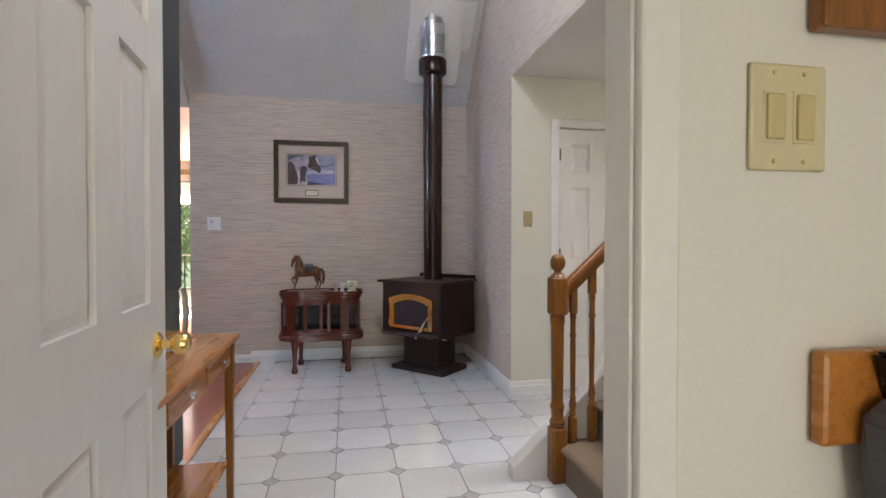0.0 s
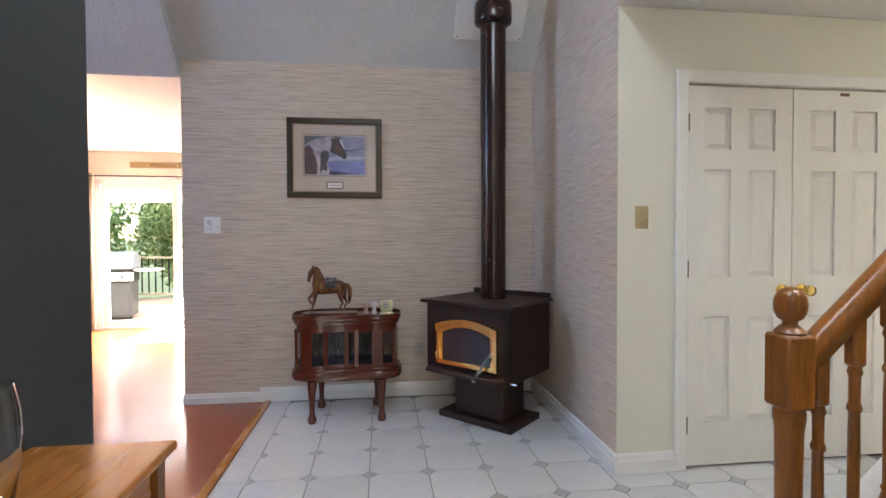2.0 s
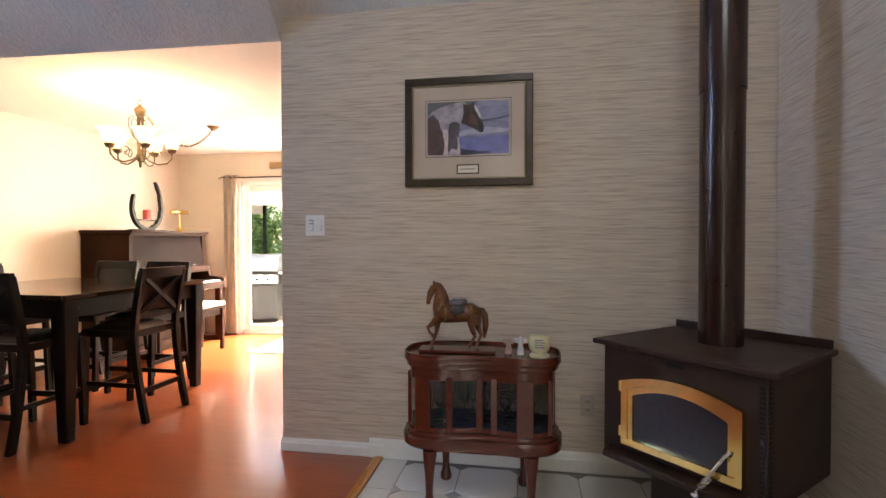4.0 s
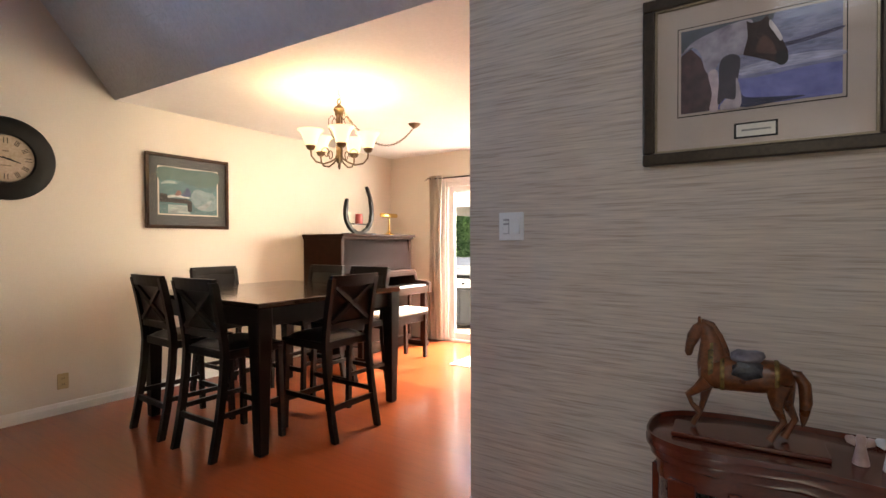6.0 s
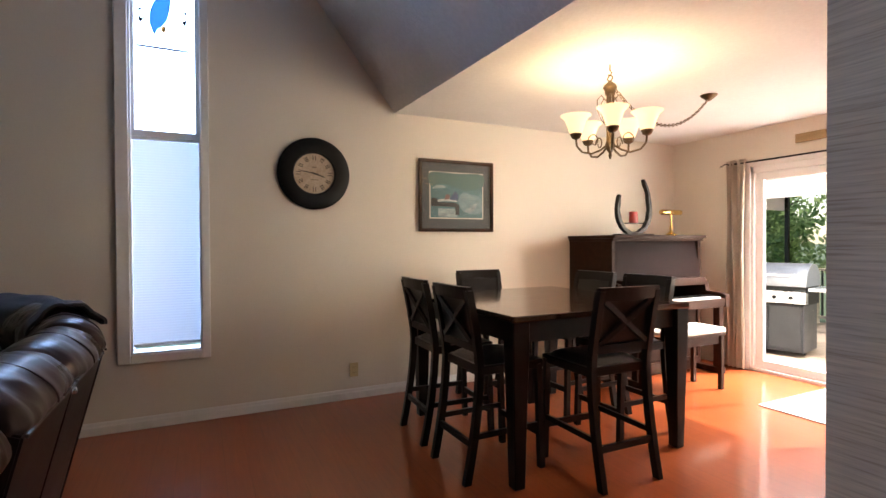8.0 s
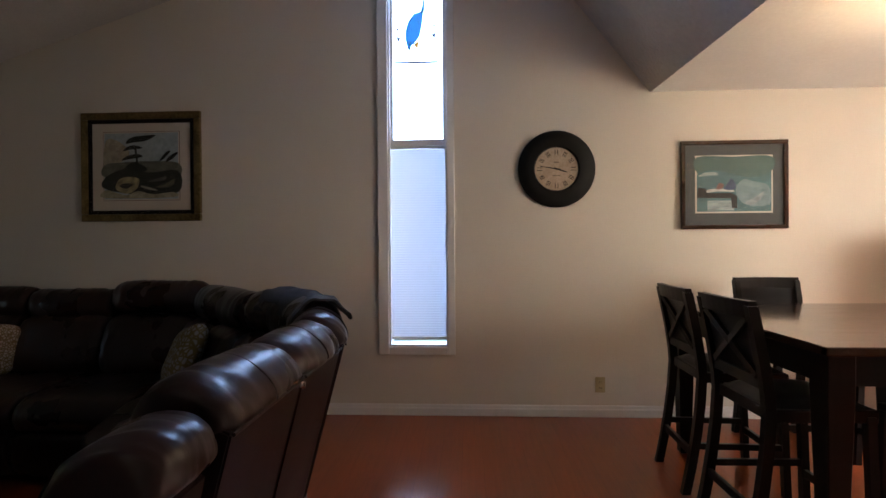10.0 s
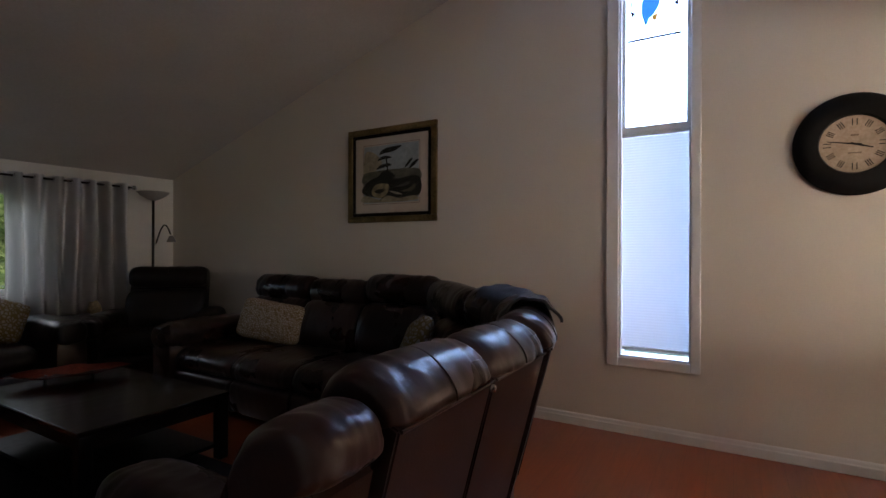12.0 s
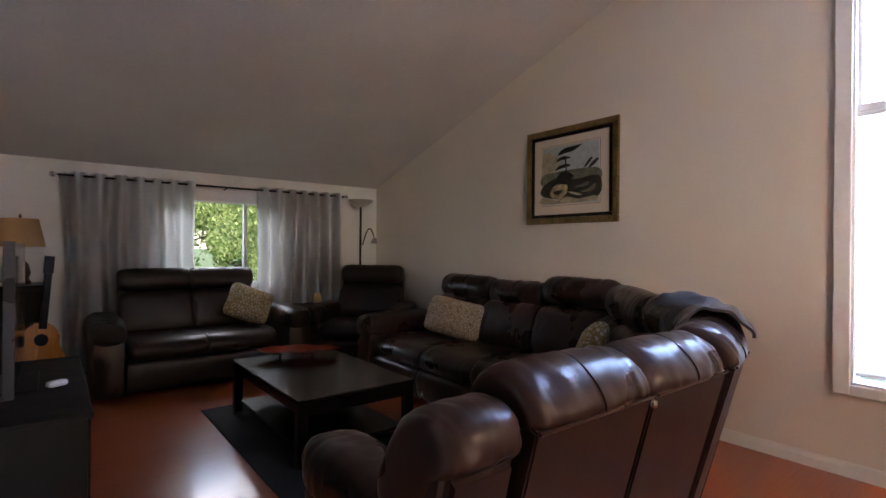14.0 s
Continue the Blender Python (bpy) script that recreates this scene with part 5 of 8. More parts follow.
# cellular blind, lit through by the sky
blind_mat = bpy.data.materials.new("translucent white blind")
blind_mat.use_nodes = True
bn, blk = blind_mat.node_tree.nodes, blind_mat.node_tree.links
tr = bn.new("ShaderNodeBsdfTranslucent")
tr.inputs[0].default_value = (0.98, 0.93, 0.90, 1)
mx = bn.new("ShaderNodeMixShader")
mx.inputs[0].default_value = 0.095
bn["Principled BSDF"].inputs["Base Color"].default_value = (0.85, 0.86, 0.88, 1)
bn["Principled BSDF"].inputs["Roughness"].default_value = 0.8
blk.new(bn["Principled BSDF"].outputs[0], mx.inputs[1])
blk.new(tr.outputs[0], mx.inputs[2])
blk.new(mx.outputs[0], bn["Material Output"].inputs[0])
bm = bmesh.new()
zs = [0.585 + 0.0095 * i for i in range(153)]
pv = None
for i, z in enumerate(zs):
    x = X - 0.060 + (0.0003 if i % 2 else -0.0003)
    cu = (bm.verts.new((x, WY0 + 0.0145, z)), bm.verts.new((x, WY1 - 0.0145, z)))
    if pv:
        bm.faces.new((pv[0], pv[1], cu[1], cu[0]))
    pv = cu
bl = part("blind", bm, blind_mat, win, "white pleated cellular blind")
part("blind_rail", nbox(X - 0.075, X - 0.045, WY0 + 0.0148, WY1 - 0.0148, 0.565, 0.588, 0.004), "white_plastic", win, "white blind bottom rail")

sg = thing("stained_glass_panel", pose(XL - 0.09, 3.463, 2.71, 0, 0, 90), "stained glass panel with a blue bird in the window", "stained glass")
blue_glass = glass("blue stained glass", (0.008, 0.042, 0.085), 0.1)
amber_glass = glass("amber stained glass", (0.09, 0.035, 0.004), 0.1)
part("lead_frame", nbox(-0.170, 0.170, -0.004, 0.004, -0.009, 0.004), "black", sg, "black lead came")
bird = ((-0.055, 0.075), (-0.085, 0.17), (-0.082, 0.25), (-0.06, 0.32), (-0.02, 0.372), (0.035, 0.39), (0.055, 0.375), (0.048, 0.30), (0.03, 0.21), (0.0, 0.16), (-0.035, 0.13))
part("blue_glass", slab(bird, 'y', -0.003, 0.003), blue_glass, sg, "blue glass body")
part("blue_glass", slab(((0.035, 0.385), (0.06, 0.37), (0.068, 0.42), (0.064, 0.52), (0.05, 0.56), (0.04, 0.52), (0.05, 0.45)), 'y', -0.003, 0.003), blue_glass, sg, "blue glass neck")
part("amber_glass", slab(((-0.02, 0.14), (0.022, 0.165), (0.018, 0.12), (-0.005, 0.11)), 'y', -0.004, 0.004), amber_glass, sg, "amber glass piece")
lead = [(((0.005, 0.0, 0.115), (0.012, 0.0, 0.05), (-0.005, 0, 0.03), (0.012, 0, 0.003)), 0.0035), (((0.012, 0.0, 0.05), (0.024, 0.0, 0.003)), 0.0035)]
for sd_, zz in ((-1, 0.17), (1, 0.19)):
    lead.append((((sd_ * 0.15, 0, zz + 0.14), (sd_ * 0.148, 0, zz + 0.02), (sd_ * 0.125, 0, zz - 0.03)), 0.0045))
    lead.append((((sd_ * 0.148, 0, zz), (sd_ * 0.108, 0, zz + 0.04)), [0.009, 0.002]))
    lead.append((((sd_ * 0.148, 0, zz + 0.03), (sd_ * 0.112, 0, zz - 0.012)), [0.009, 0.002]))
    lead.append((((sd_ * 0.149, 0, zz + 0.08), (sd_ * 0.120, 0, zz + 0.11)), [0.008, 0.002]))
for pts, r in lead:
    part("lead_line", tube(bmesh.new(), pts, r, 5), "black", sg, "black lead line")

# ---- wall clock ----
ck = thing("wall_clock", pose(XL + 0.001, 4.515, 1.85, 0, 0, 90), "large round clock with broad black frame and cream dial", "clock")
bm = lathe(bmesh.new(), ((0.285, 0.0), (0.287, 0.012), (0.270, 0.030), (0.21, 0.040), (0.168, 0.036), (0.160, 0.020), (0.160, 0.0)), 56)
part("frame", bm, "black", ck, "", True, pose(0, 0, 0, 90))
part("dial", lathe(bmesh.new(), ((0.162, 0.010), (0.162, 0.016)), 48), material("aged cream dial", (0.52, 0.43, 0.33), 0.6, var=0.12, scale=9, dark=(0.36, 0.27, 0.18)), ck, "aged cream dial", at=pose(0, 0, 0, 90))
for k in range(12):
    a = radians(30 * k)
    n = 3 if k % 3 else 2
    b = bmesh.new()
    for q in range(n):
        box(b, -0.010 + 0.020 * q / (n - 1) - 0.0022, -0.010 + 0.020 * q / (n - 1) + 0.0022, -0.0175, -0.0155, 0.105, 0.143)
    part("numeral", b, "black", ck, "black numeral bars", at=pose(0, 0, 0, 0, math.degrees(a), 0))
part("hour_hand", slab(((-0.006, -0.02), (0.006, -0.02), (0.003, 0.085), (-0.003, 0.085)), 'y', -0.020, -0.018), "black", ck, at=pose(0, 0, 0, 0, 108))
part("minute_hand", slab(((-0.005, -0.03), (0.005, -0.03), (0.002, 0.125), (-0.002, 0.125)), 'y', -0.023, -0.021), "black", ck, at=pose(0, 0, 0, 0, 280))
part("text_bar", nbox(-0.030, 0.030, -0.0172, -0.0158, -0.052, -0.046), material("faded ink", (0.22, 0.17, 0.12), 0.7), ck, "small line of dial text")
part("text_bar", nbox(-0.018, 0.018, -0.0172, -0.0158, 0.045, 0.055), material("faded sepia ink", (0.25, 0.19, 0.13), 0.7), ck, "small dial emblem")

# ---- dining picture and landscape picture ----
sea = (
    (paint("teal sea print", (0.10, 0.20, 0.22), dark=(0.05, 0.11, 0.125), stretch=(1, 1, 3), scale=6), FULL),
    (paint("deep teal print", (0.055, 0.11, 0.10), dark=(0.10, 0.17, 0.17), scale=10), soft((0, 0.72), (0.2, 0.76), (0.45, 0.70), (0.7, 0.62), (1, 0.72), (1.0, 1.0), (0.5, 1.0), (0.0, 1.0))),
    (paint("foam streak", (0.36, 0.45, 0.46)), soft((0.03, 0.64), (0.15, 0.66), (0.29, 0.67), (0.24, 0.72), (0.10, 0.71))),
    (paint("grey swell print", (0.22, 0.30, 0.33), dark=(0.12, 0.19, 0.21), scale=12), soft((0.52, 0.40), (0.62, 0.58), (0.78, 0.54), (0.92, 0.50), (0.99, 0.36), (0.97, 0.12), (0.72, 0.10), (0.58, 0.20))),
    (paint("spray print", (0.34, 0.40, 0.44)), soft((0.64, 0.16), (0.78, 0.26), (0.90, 0.36), (0.86, 0.22), (0.74, 0.12))),
    (paint("pale water print", (0.34, 0.42, 0.44), stretch=(1, 1, 5)), ((0.14, 0.02), (0.50, 0.02), (0.50, 0.20), (0.14, 0.20))),
    (paint("dock brown print", (0.030, 0.026, 0.028)), ((0.0, 0.30), (0.02, 0.44), (0.12, 0.42), (0.14, 0.34), (0.46, 0.34), (0.54, 0.28), (0.54, 0.06), (0.47, 0.06), (0.46, 0.24), (0.13, 0.25), (0.0, 0.25))),
    (paint("dock light print", (0.60, 0.62, 0.60)), soft((0.14, 0.35), (0.30, 0.37), (0.50, 0.36), (0.44, 0.41), (0.28, 0.42), (0.15, 0.40))),
    (paint("rose print", (0.26, 0.14, 0.13)), soft((0.26, 0.41), (0.34, 0.42), (0.36, 0.49), (0.30, 0.52))),
    (paint("navy print", (0.07, 0.10, 0.19)), soft((0.36, 0.41), (0.50, 0.40), (0.52, 0.50), (0.46, 0.60), (0.42, 0.52))),
)
framed("picture", pose(XL + 0.001, 5.800, 1.716, 0, 0, 90), 0.762, 0.648, 0.030, "espresso_top", material("slate grey mount board", (0.085, 0.095, 0.10), 0.85, var=0.05, fine=150),
       "dark framed seaside print in grey mount", "picture", mat_w=material("pale inner mount", (0.64, 0.60, 0.55), 0.85, var=0.04), shapes=sea, art=(-0.265, 0.265, -0.195, 0.205), reveal=material("cream mount", (0.55, 0.50, 0.44), 0.85, var=0.03))
pine = paint("pine green print", (0.016, 0.020, 0.018))
rocks = (
    (paint("grey blue sky print", (0.40, 0.46, 0.50), dark=(0.28, 0.33, 0.36), scale=4), FULL),
    (paint("yellowed cloud print", (0.48, 0.42, 0.30), scale=5), soft((0, 0.50), (0.22, 0.56), (0.34, 0.70), (0.22, 0.86), (0.06, 0.92), (0, 0.80))),
    (paint("far hill print", (0.17, 0.17, 0.13)), soft((0, 0.52), (0.25, 0.56), (0.6, 0.57), (1, 0.54), (1, 0.34), (0.5, 0.36), (0, 0.34))),
    (paint("dark shore print", (0.030, 0.030, 0.026), scale=16), soft((0, 0.32), (0.20, 0.44), (0.40, 0.46), (0.62, 0.40), (1, 0.42), (1, 0.10), (0.5, 0.06), (0, 0.16))),
    (paint("ochre rock print", (0.42, 0.36, 0.20), dark=(0.14, 0.12, 0.07), scale=16), soft((0.15, 0.16), (0.20, 0.30), (0.34, 0.34), (0.47, 0.30), (0.44, 0.16), (0.30, 0.08))),
    (paint("pale surf print", (0.46, 0.42, 0.30), dark=(0.18, 0.16, 0.10), scale=24), soft((0, 0.02), (0.02, 0.14), (0.16, 0.10), (0.30, 0.06), (0.46, 0.12), (0.66, 0.07), (0.94, 0.10), (0.92, 0.02))),
    (paint("grey rock print", (0.16, 0.16, 0.14), dark=(0.05, 0.05, 0.04), scale=20), soft((0.60, 0.26), (0.70, 0.30), (0.84, 0.34), (0.80, 0.28))),
    (paint("olive rock print", (0.20, 0.18, 0.11), dark=(0.05, 0.05, 0.04), scale=20), soft((0.70, 0.18), (0.82, 0.22), (0.95, 0.30), (0.90, 0.18))),
    (paint("foam line print", (0.50, 0.46, 0.36), scale=24), soft((0.48, 0.20), (0.60, 0.18), (0.72, 0.13), (0.60, 0.14))),
    (paint("rock shadow print", (0.05, 0.045, 0.035), scale=24), soft((0.20, 0.20), (0.28, 0.24), (0.38, 0.22), (0.30, 0.16))),
    (pine, soft((0.28, 0.46), (0.40, 0.56), (0.54, 0.50), (0.58, 0.44), (0.44, 0.40))),
    (pine, ((0.42, 0.46), (0.435, 0.60), (0.41, 0.78), (0.435, 0.78), (0.455, 0.60), (0.46, 0.46))),
    (pine, soft((0.24, 0.59), (0.36, 0.61), (0.52, 0.64), (0.46, 0.68), (0.33, 0.66))),
    (pine, soft((0.26, 0.73), (0.34, 0.75), (0.52, 0.77), (0.44, 0.81), (0.33, 0.80))),
    (pine, soft((0.30, 0.84), (0.40, 0.86), (0.56, 0.88), (0.70, 0.96), (0.58, 0.96), (0.44, 0.95), (0.34, 0.91))),
    (pine, soft((0.76, 0.58), (0.82, 0.62), (0.90, 0.72), (0.84, 0.70))),
    (pine, soft((0.84, 0.56), (0.92, 0.60), (1.0, 0.69), (0.96, 0.69), (0.88, 0.63))),
)
framed("picture", pose(XL + 0.001, 1.322, 1.915, 0, 0, 90), 0.958, 0.846, 0.055, material("antique gold frame", (0.30, 0.21, 0.09), 0.32, 0.75, var=0.3, fine=60, bump=0.1),
       material("cream mount board", (0.66, 0.58, 0.50), 0.85, var=0.03, fine=150), "gold framed rocky shore print above the sofa", "picture", shapes=rocks, art=(-0.295, 0.295, -0.250, 0.262),
       inner=(0.030, "espresso"), reveal=material("dark red line", (0.12, 0.03, 0.025), 0.8))

# ---- dining table and chairs ----
tb = thing("dining_table", pose(0, 0, 0), "counter-height square dark espresso dining table", "table")
TX0, TX1, TY0, TY1 = -4.13, -2.775, 5.125, 6.435
part("tabletop", nbox(TX0, TX1, TY0, TY1, 0.878, 0.911, 0.005), "espresso_top", tb)
bm = bmesh.new()
for (xa, xb, ya, yb) in ((TX0 + 0.11, TX1 - 0.11, TY0 + 0.03, TY0 + 0.055), (TX0 + 0.11, TX1 - 0.11, TY1 - 0.055, TY1 - 0.03), (TX0 + 0.03, TX0 + 0.055, TY0 + 0.11, TY1 - 0.11), (TX1 - 0.055, TX1 - 0.03, TY0 + 0.11, TY1 - 0.11)):
    box(bm, xa, xb, ya, yb, 0.765, 0.8785)
part("apron", bm, "espresso", tb)
for x in (TX0 + 0.053, TX1 - 0.053):
    for y in (TY0 + 0.053, TY1 - 0.053):
        bm = bmesh.new()
        rings = []
        for z, r in ((0.002, 0.032), (0.45, 0.042), (0.74, 0.050), (0.878, 0.050)):
            rings.append([bm.verts.new((x + sx * r, y + sy * r, z)) for sx, sy in ((-1, -1), (1, -1), (1, 1), (-1, 1))])
        for a, b in zip(rings, rings[1:]):
            for k in range(4):
                bm.faces.new((a[k], a[(k + 1) % 4], b[(k + 1) % 4], b[k]))
        bm.faces.new(rings[0][::-1])
        bm.faces.new(rings[-1])
        bmesh.ops.bevel(bm, geom=bm.edges[:], offset=0.004, segments=1, affect='EDGES')
        part("leg", bm, "espresso", tb)


def bar(bm, p, q, w, d):
    """A rectangular bar from p to q: w across x, d across y."""
    a = [bm.verts.new((p[0] + sx * w / 2, p[1] + sy * d / 2, p[2])) for sx, sy in ((-1, -1), (1, -1), (1, 1), (-1, 1))]
    b = [bm.verts.new((q[0] + sx * w / 2, q[1] + sy * d / 2, q[2])) for sx, sy in ((-1, -1), (1, -1), (1, 1), (-1, 1))]
    bm.faces.new(a[::-1])
    bm.faces.new(b)
    for k in range(4):
        bm.faces.new((a[k], a[(k + 1) % 4], b[(k + 1) % 4], b[k]))


def dining_chair(m):
    """Faces +y; its back stands at y 0."""
    ob = thing("dining_chair", m, "espresso counter-height chair with X back and black vinyl seat", "chair", "chairs round the dining table")
    W = 0.195

    def back_y(z):
        return -0.085 * max(0.0, (0.62 - z) / 0.62) ** 1.6 if z < 0.62 else -0.075 * ((z - 0.62) / 0.44) ** 1.3
    for s in (-1, 1):
        bm = bmesh.new()
        prev = None
        zs = [0.002, 0.15, 0.3, 0.45, 0.6, 0.68, 0.8, 0.92, 1.035]
        for z in zs:
            r = 0.017 if z > 0.1 else 0.016
            c = [bm.verts.new((s * W + a * r, back_y(z) + b * 0.021, z)) for a, b in ((-1, -1), (1, -1), (1, 1), (-1, 1))]
            if prev:
                for k in range(4):
                    bm.faces.new((prev[k], prev[(k + 1) % 4], c[(k + 1) % 4], c[k]))
            else:
                bm.faces.new(c[::-1])
            prev = c
        bm.faces.new(prev)
        part("back_leg", bm, "espresso", ob)
        bm = bmesh.new()
        bar(bm, (s * (W + 0.004), 0.405, 0.002), (s * W, 0.385, 0.60), 0.034, 0.034)
        part("front_leg", bm, "espresso", ob)
        b2 = nbox(s * W - 0.009, s * W + 0.009, back_y(0.26) + 0.015, 0.38, 0.235, 0.265)
        part("side_stretcher", b2, "espresso", ob)
    part("front_stretcher", nbox(-W + 0.015, W - 0.015, 0.385, 0.405, 0.185, 0.222), "espresso", ob)
    part("rear_stretcher", nbox(-W + 0.015, W - 0.015, back_y(0.2) - 0.01, back_y(0.2) + 0.01, 0.19, 0.225), "espresso", ob)
    part("seat_frame", nbox(-W - 0.012, W + 0.012, 0.0, 0.415, 0.575, 0.625, 0.004), "espresso", ob)
    bm = bmesh.new()
    bmesh.ops.create_grid(bm, x_segments=10, y_segments=10, size=1.0)
    for v in bm.verts:
        u, w = v.co.x, v.co.y
        e = (1 - abs(u) ** 4) * (1 - abs(w) ** 4)
        v.co = Vector((u * (W - 0.005), 0.21 + w * 0.195, 0.620 + 0.045 * max(0, e) ** 0.5))
    part("seat", bm, "black_vinyl", ob, "black vinyl seat pad", True)
    # back: crest, lower rail, X, panel
    bm = bmesh.new()
    n = 8
    for i in range(n):
        xa, xb = -W - 0.012 + (2 * W + 0.024) * i / n, -W - 0.012 + (2 * W + 0.024) * (i + 1) / n
        ca, cb = -0.014 * (1 - (xa / W) ** 2), -0.014 * (1 - (xb / W) ** 2)
        v = [bm.verts.new(p) for p in ((xa, back_y(0.99) - 0.016 + ca, 0.985), (xb, back_y(0.99) - 0.016 + cb, 0.985), (xb, back_y(0.99) + 0.016 + cb, 0.985), (xa, back_y(0.99) + 0.016 + ca, 0.985),
                                       (xa, back_y(1.05) - 0.016 + ca, 1.055), (xb, back_y(1.05) - 0.016 + cb, 1.055), (xb, back_y(1.05) + 0.016 + cb, 1.055), (xa, back_y(1.05) + 0.016 + ca, 1.055))]
        for f in ((3, 2, 1, 0), (4, 5, 6, 7), (0, 1, 5, 4), (2, 3, 7, 6)) + (((3, 0, 4, 7),) if i == 0 else ()) + (((1, 2, 6, 5),) if i == n - 1 else ()):
            bm.faces.new([v[k] for k in f])
    bmesh.ops.remove_doubles(bm, verts=bm.verts, dist=0.0001)
    part("crest_rail", bm, "espresso", ob)
    part("lower_rail", nbox(-W + 0.015, W - 0.015, back_y(0.72) - 0.013, back_y(0.72) + 0.013, 0.70, 0.745), "espresso", ob)
    bm = bmesh.new()
    v = [bm.verts.new(p) for p in ((-W + 0.015, back_y(0.74) + 0.006, 0.74), (W - 0.015, back_y(0.74) + 0.006, 0.74), (W - 0.015, back_y(0.99) + 0.002, 0.99), (-W + 0.015, back_y(0.99) + 0.002, 0.99))]
    f = bm.faces.new(v)
    bmesh.ops.solidify(bm, geom=[f], thickness=0.016)
    part("back_pad", bm, "black_vinyl", ob, "black vinyl back pad")
    for s in (-1, 1):
        bm = bmesh.new()
        p, q = Vector((-s * (W - 0.03), back_y(0.75) - 0.010, 0.750)), Vector((s * (W - 0.03), back_y(0.98) - 0.010, 0.982))
        d = (q - p).normalized()
        t = Vector((0, 1, 0)).cross(d).normalized() * 0.014
        y = Vector((0, 0.009, 0))
        v = [bm.verts.new(c) for c in (p - t - y, p + t - y, p + t + y, p - t + y, q - t - y, q + t - y, q + t + y, q - t + y)]
        for f in ((3, 2, 1, 0), (4, 5, 6, 7), (0, 1, 5, 4), (1, 2, 6, 5), (2, 3, 7, 6), (3, 0, 4, 7)):
            bm.faces.new([v[k] for k in f])
        part("cross_bar", bm, "espresso", ob)
    return ob


chair = dining_chair(pose(-3.165, 5.035, 0, 0, 0, 1))
for x, y, rz in ((-3.74, 5.05, -2), (-2.665, 5.735, 89), (-4.34, 5.86, -90), (-3.20, 6.485, 180), (-3.74, 6.50, 181)):
    copy_thing(chair, pose(x, y, 0, 0, 0, rz))

# ---- chandelier ----
ch = thing("chandelier", pose(-3.03, 6.03, -0.199) @ Matrix.Diagonal((1.1, 1.1, 1.08, 1)), "antique bronze five-arm chandelier with lit glass shades", "chandelier")
part("hook", tube(bmesh.new(), ((0, 0, LOW + 0.05), (0, 0, LOW - 0.03), (0.015, 0, LOW - 0.045), (0.0, 0, LOW - 0.06), (-0.012, 0, LOW - 0.05)), 0.004, 6), "bronze", ch, "", True)
part("ring", tube(bmesh.new(), [(0.018 * math.sin(a), 0, LOW - 0.075 + 0.018 * math.cos(a)) for a in [k * math.pi / 6 for k in range(13)]], 0.004, 6), "bronze", ch, "", True)
part("crown", lathe(bmesh.new(), ((0.006, 2.325), (0.012, 2.315), (0.034, 2.295), (0.040, 2.28), (0.030, 2.265), (0.028, 2.24), (0.012, 2.235)), 20), "bronze", ch, "", True)
for s in range(3):
    a = s * 2 * math.pi / 3 + 0.4
    part("stem", tube(bmesh.new(), ((0.018 * math.cos(a), 0.018 * math.sin(a), 2.26), (0.018 * math.cos(a), 0.018 * math.sin(a), 1.96)), 0.0065, 8), "bronze", ch, "", True)
part("lower_body", lathe(bmesh.new(), ((0.004, 1.865), (0.010, 1.885), (0.008, 1.90), (0.024, 1.925), (0.028, 1.95), (0.018, 1.98), (0.014, 2.0)), 18), "bronze", ch, "", True)
for s in range(5):
    a = 2 * math.pi * s / 5 + 0.55
    ca, sa = math.cos(a), math.sin(a)
    pts = [(0.02, 1.945), (0.06, 1.915), (0.11, 1.895), (0.165, 1.905), (0.195, 1.94), (0.20, 1.985)]
    arm = part("arm", tube(bmesh.new(), [(r * ca, r * sa, z) for r, z in pts], 0.006, 8), "bronze", ch, "", True)
    sp = [(0.035 + 0.035 * math.cos(t) * (1 - t / 9), 2.0 + 0.045 * math.sin(t) * (1 - t / 9)) for t in [k * 0.5 for k in range(14)]]
    part("scroll", tube(bmesh.new(), [((0.06 + r) * ca, (0.06 + r) * sa, z - 0.03) for r, z in sp], 0.0035, 6), "bronze", arm, "bronze scroll", True)
    up = [(0.02, 2.20), (0.05, 2.235), (0.075, 2.21), (0.075, 2.15), (0.05, 2.09), (0.02, 2.06)]
    part("upper_scroll", tube(bmesh.new(), [(r * ca, r * sa, z) for r, z in up], 0.003, 6), "bronze", arm, "bronze scroll", True)
    part("cup", lathe(bmesh.new(), ((0.010, 0), (0.024, 0.008), (0.034, 0.030), (0.030, 0.036)), 16), "bronze", arm, "bronze cup", True, pose(0.20 * ca, 0.20 * sa, 1.978))
    prof = ((0.030, 0.0), (0.040, 0.020), (0.050, 0.055), (0.062, 0.085), (0.080, 0.105), (0.086, 0.108), (0.080, 0.102), (0.060, 0.082), (0.048, 0.055), (0.037, 0.02))
    sh = part("shade", lathe(bmesh.new(), prof, 24, cap=False), glow("frosted amber glass", (1.0, 0.70, 0.34), 1.0, 0.22), arm, "glowing frosted glass bell shade", True, pose(0.20 * ca, 0.20 * sa, 2.008))
    sh.visible_shadow = False
    lamp("chandelier_bulb", 'POINT', Matrix.Translation((-3.03 + 0.22 * ca, 6.03 + 0.22 * sa, 2.03)), 3.0, (1.0, 0.76, 0.50), 0.03)
sw = [Vector((-3.03, 6.03, 2.30)).lerp(Vector((-3.2, 7.2, 2.385)), t / 24) - Vector((0, 0, 0.24 * 4 * (t / 24) * (1 - t / 24))) for t in range(25)]
chain = thing("swag_chain", pose(0, 0, 0), "bronze swag chain from ceiling canopy to chandelier", "chain")
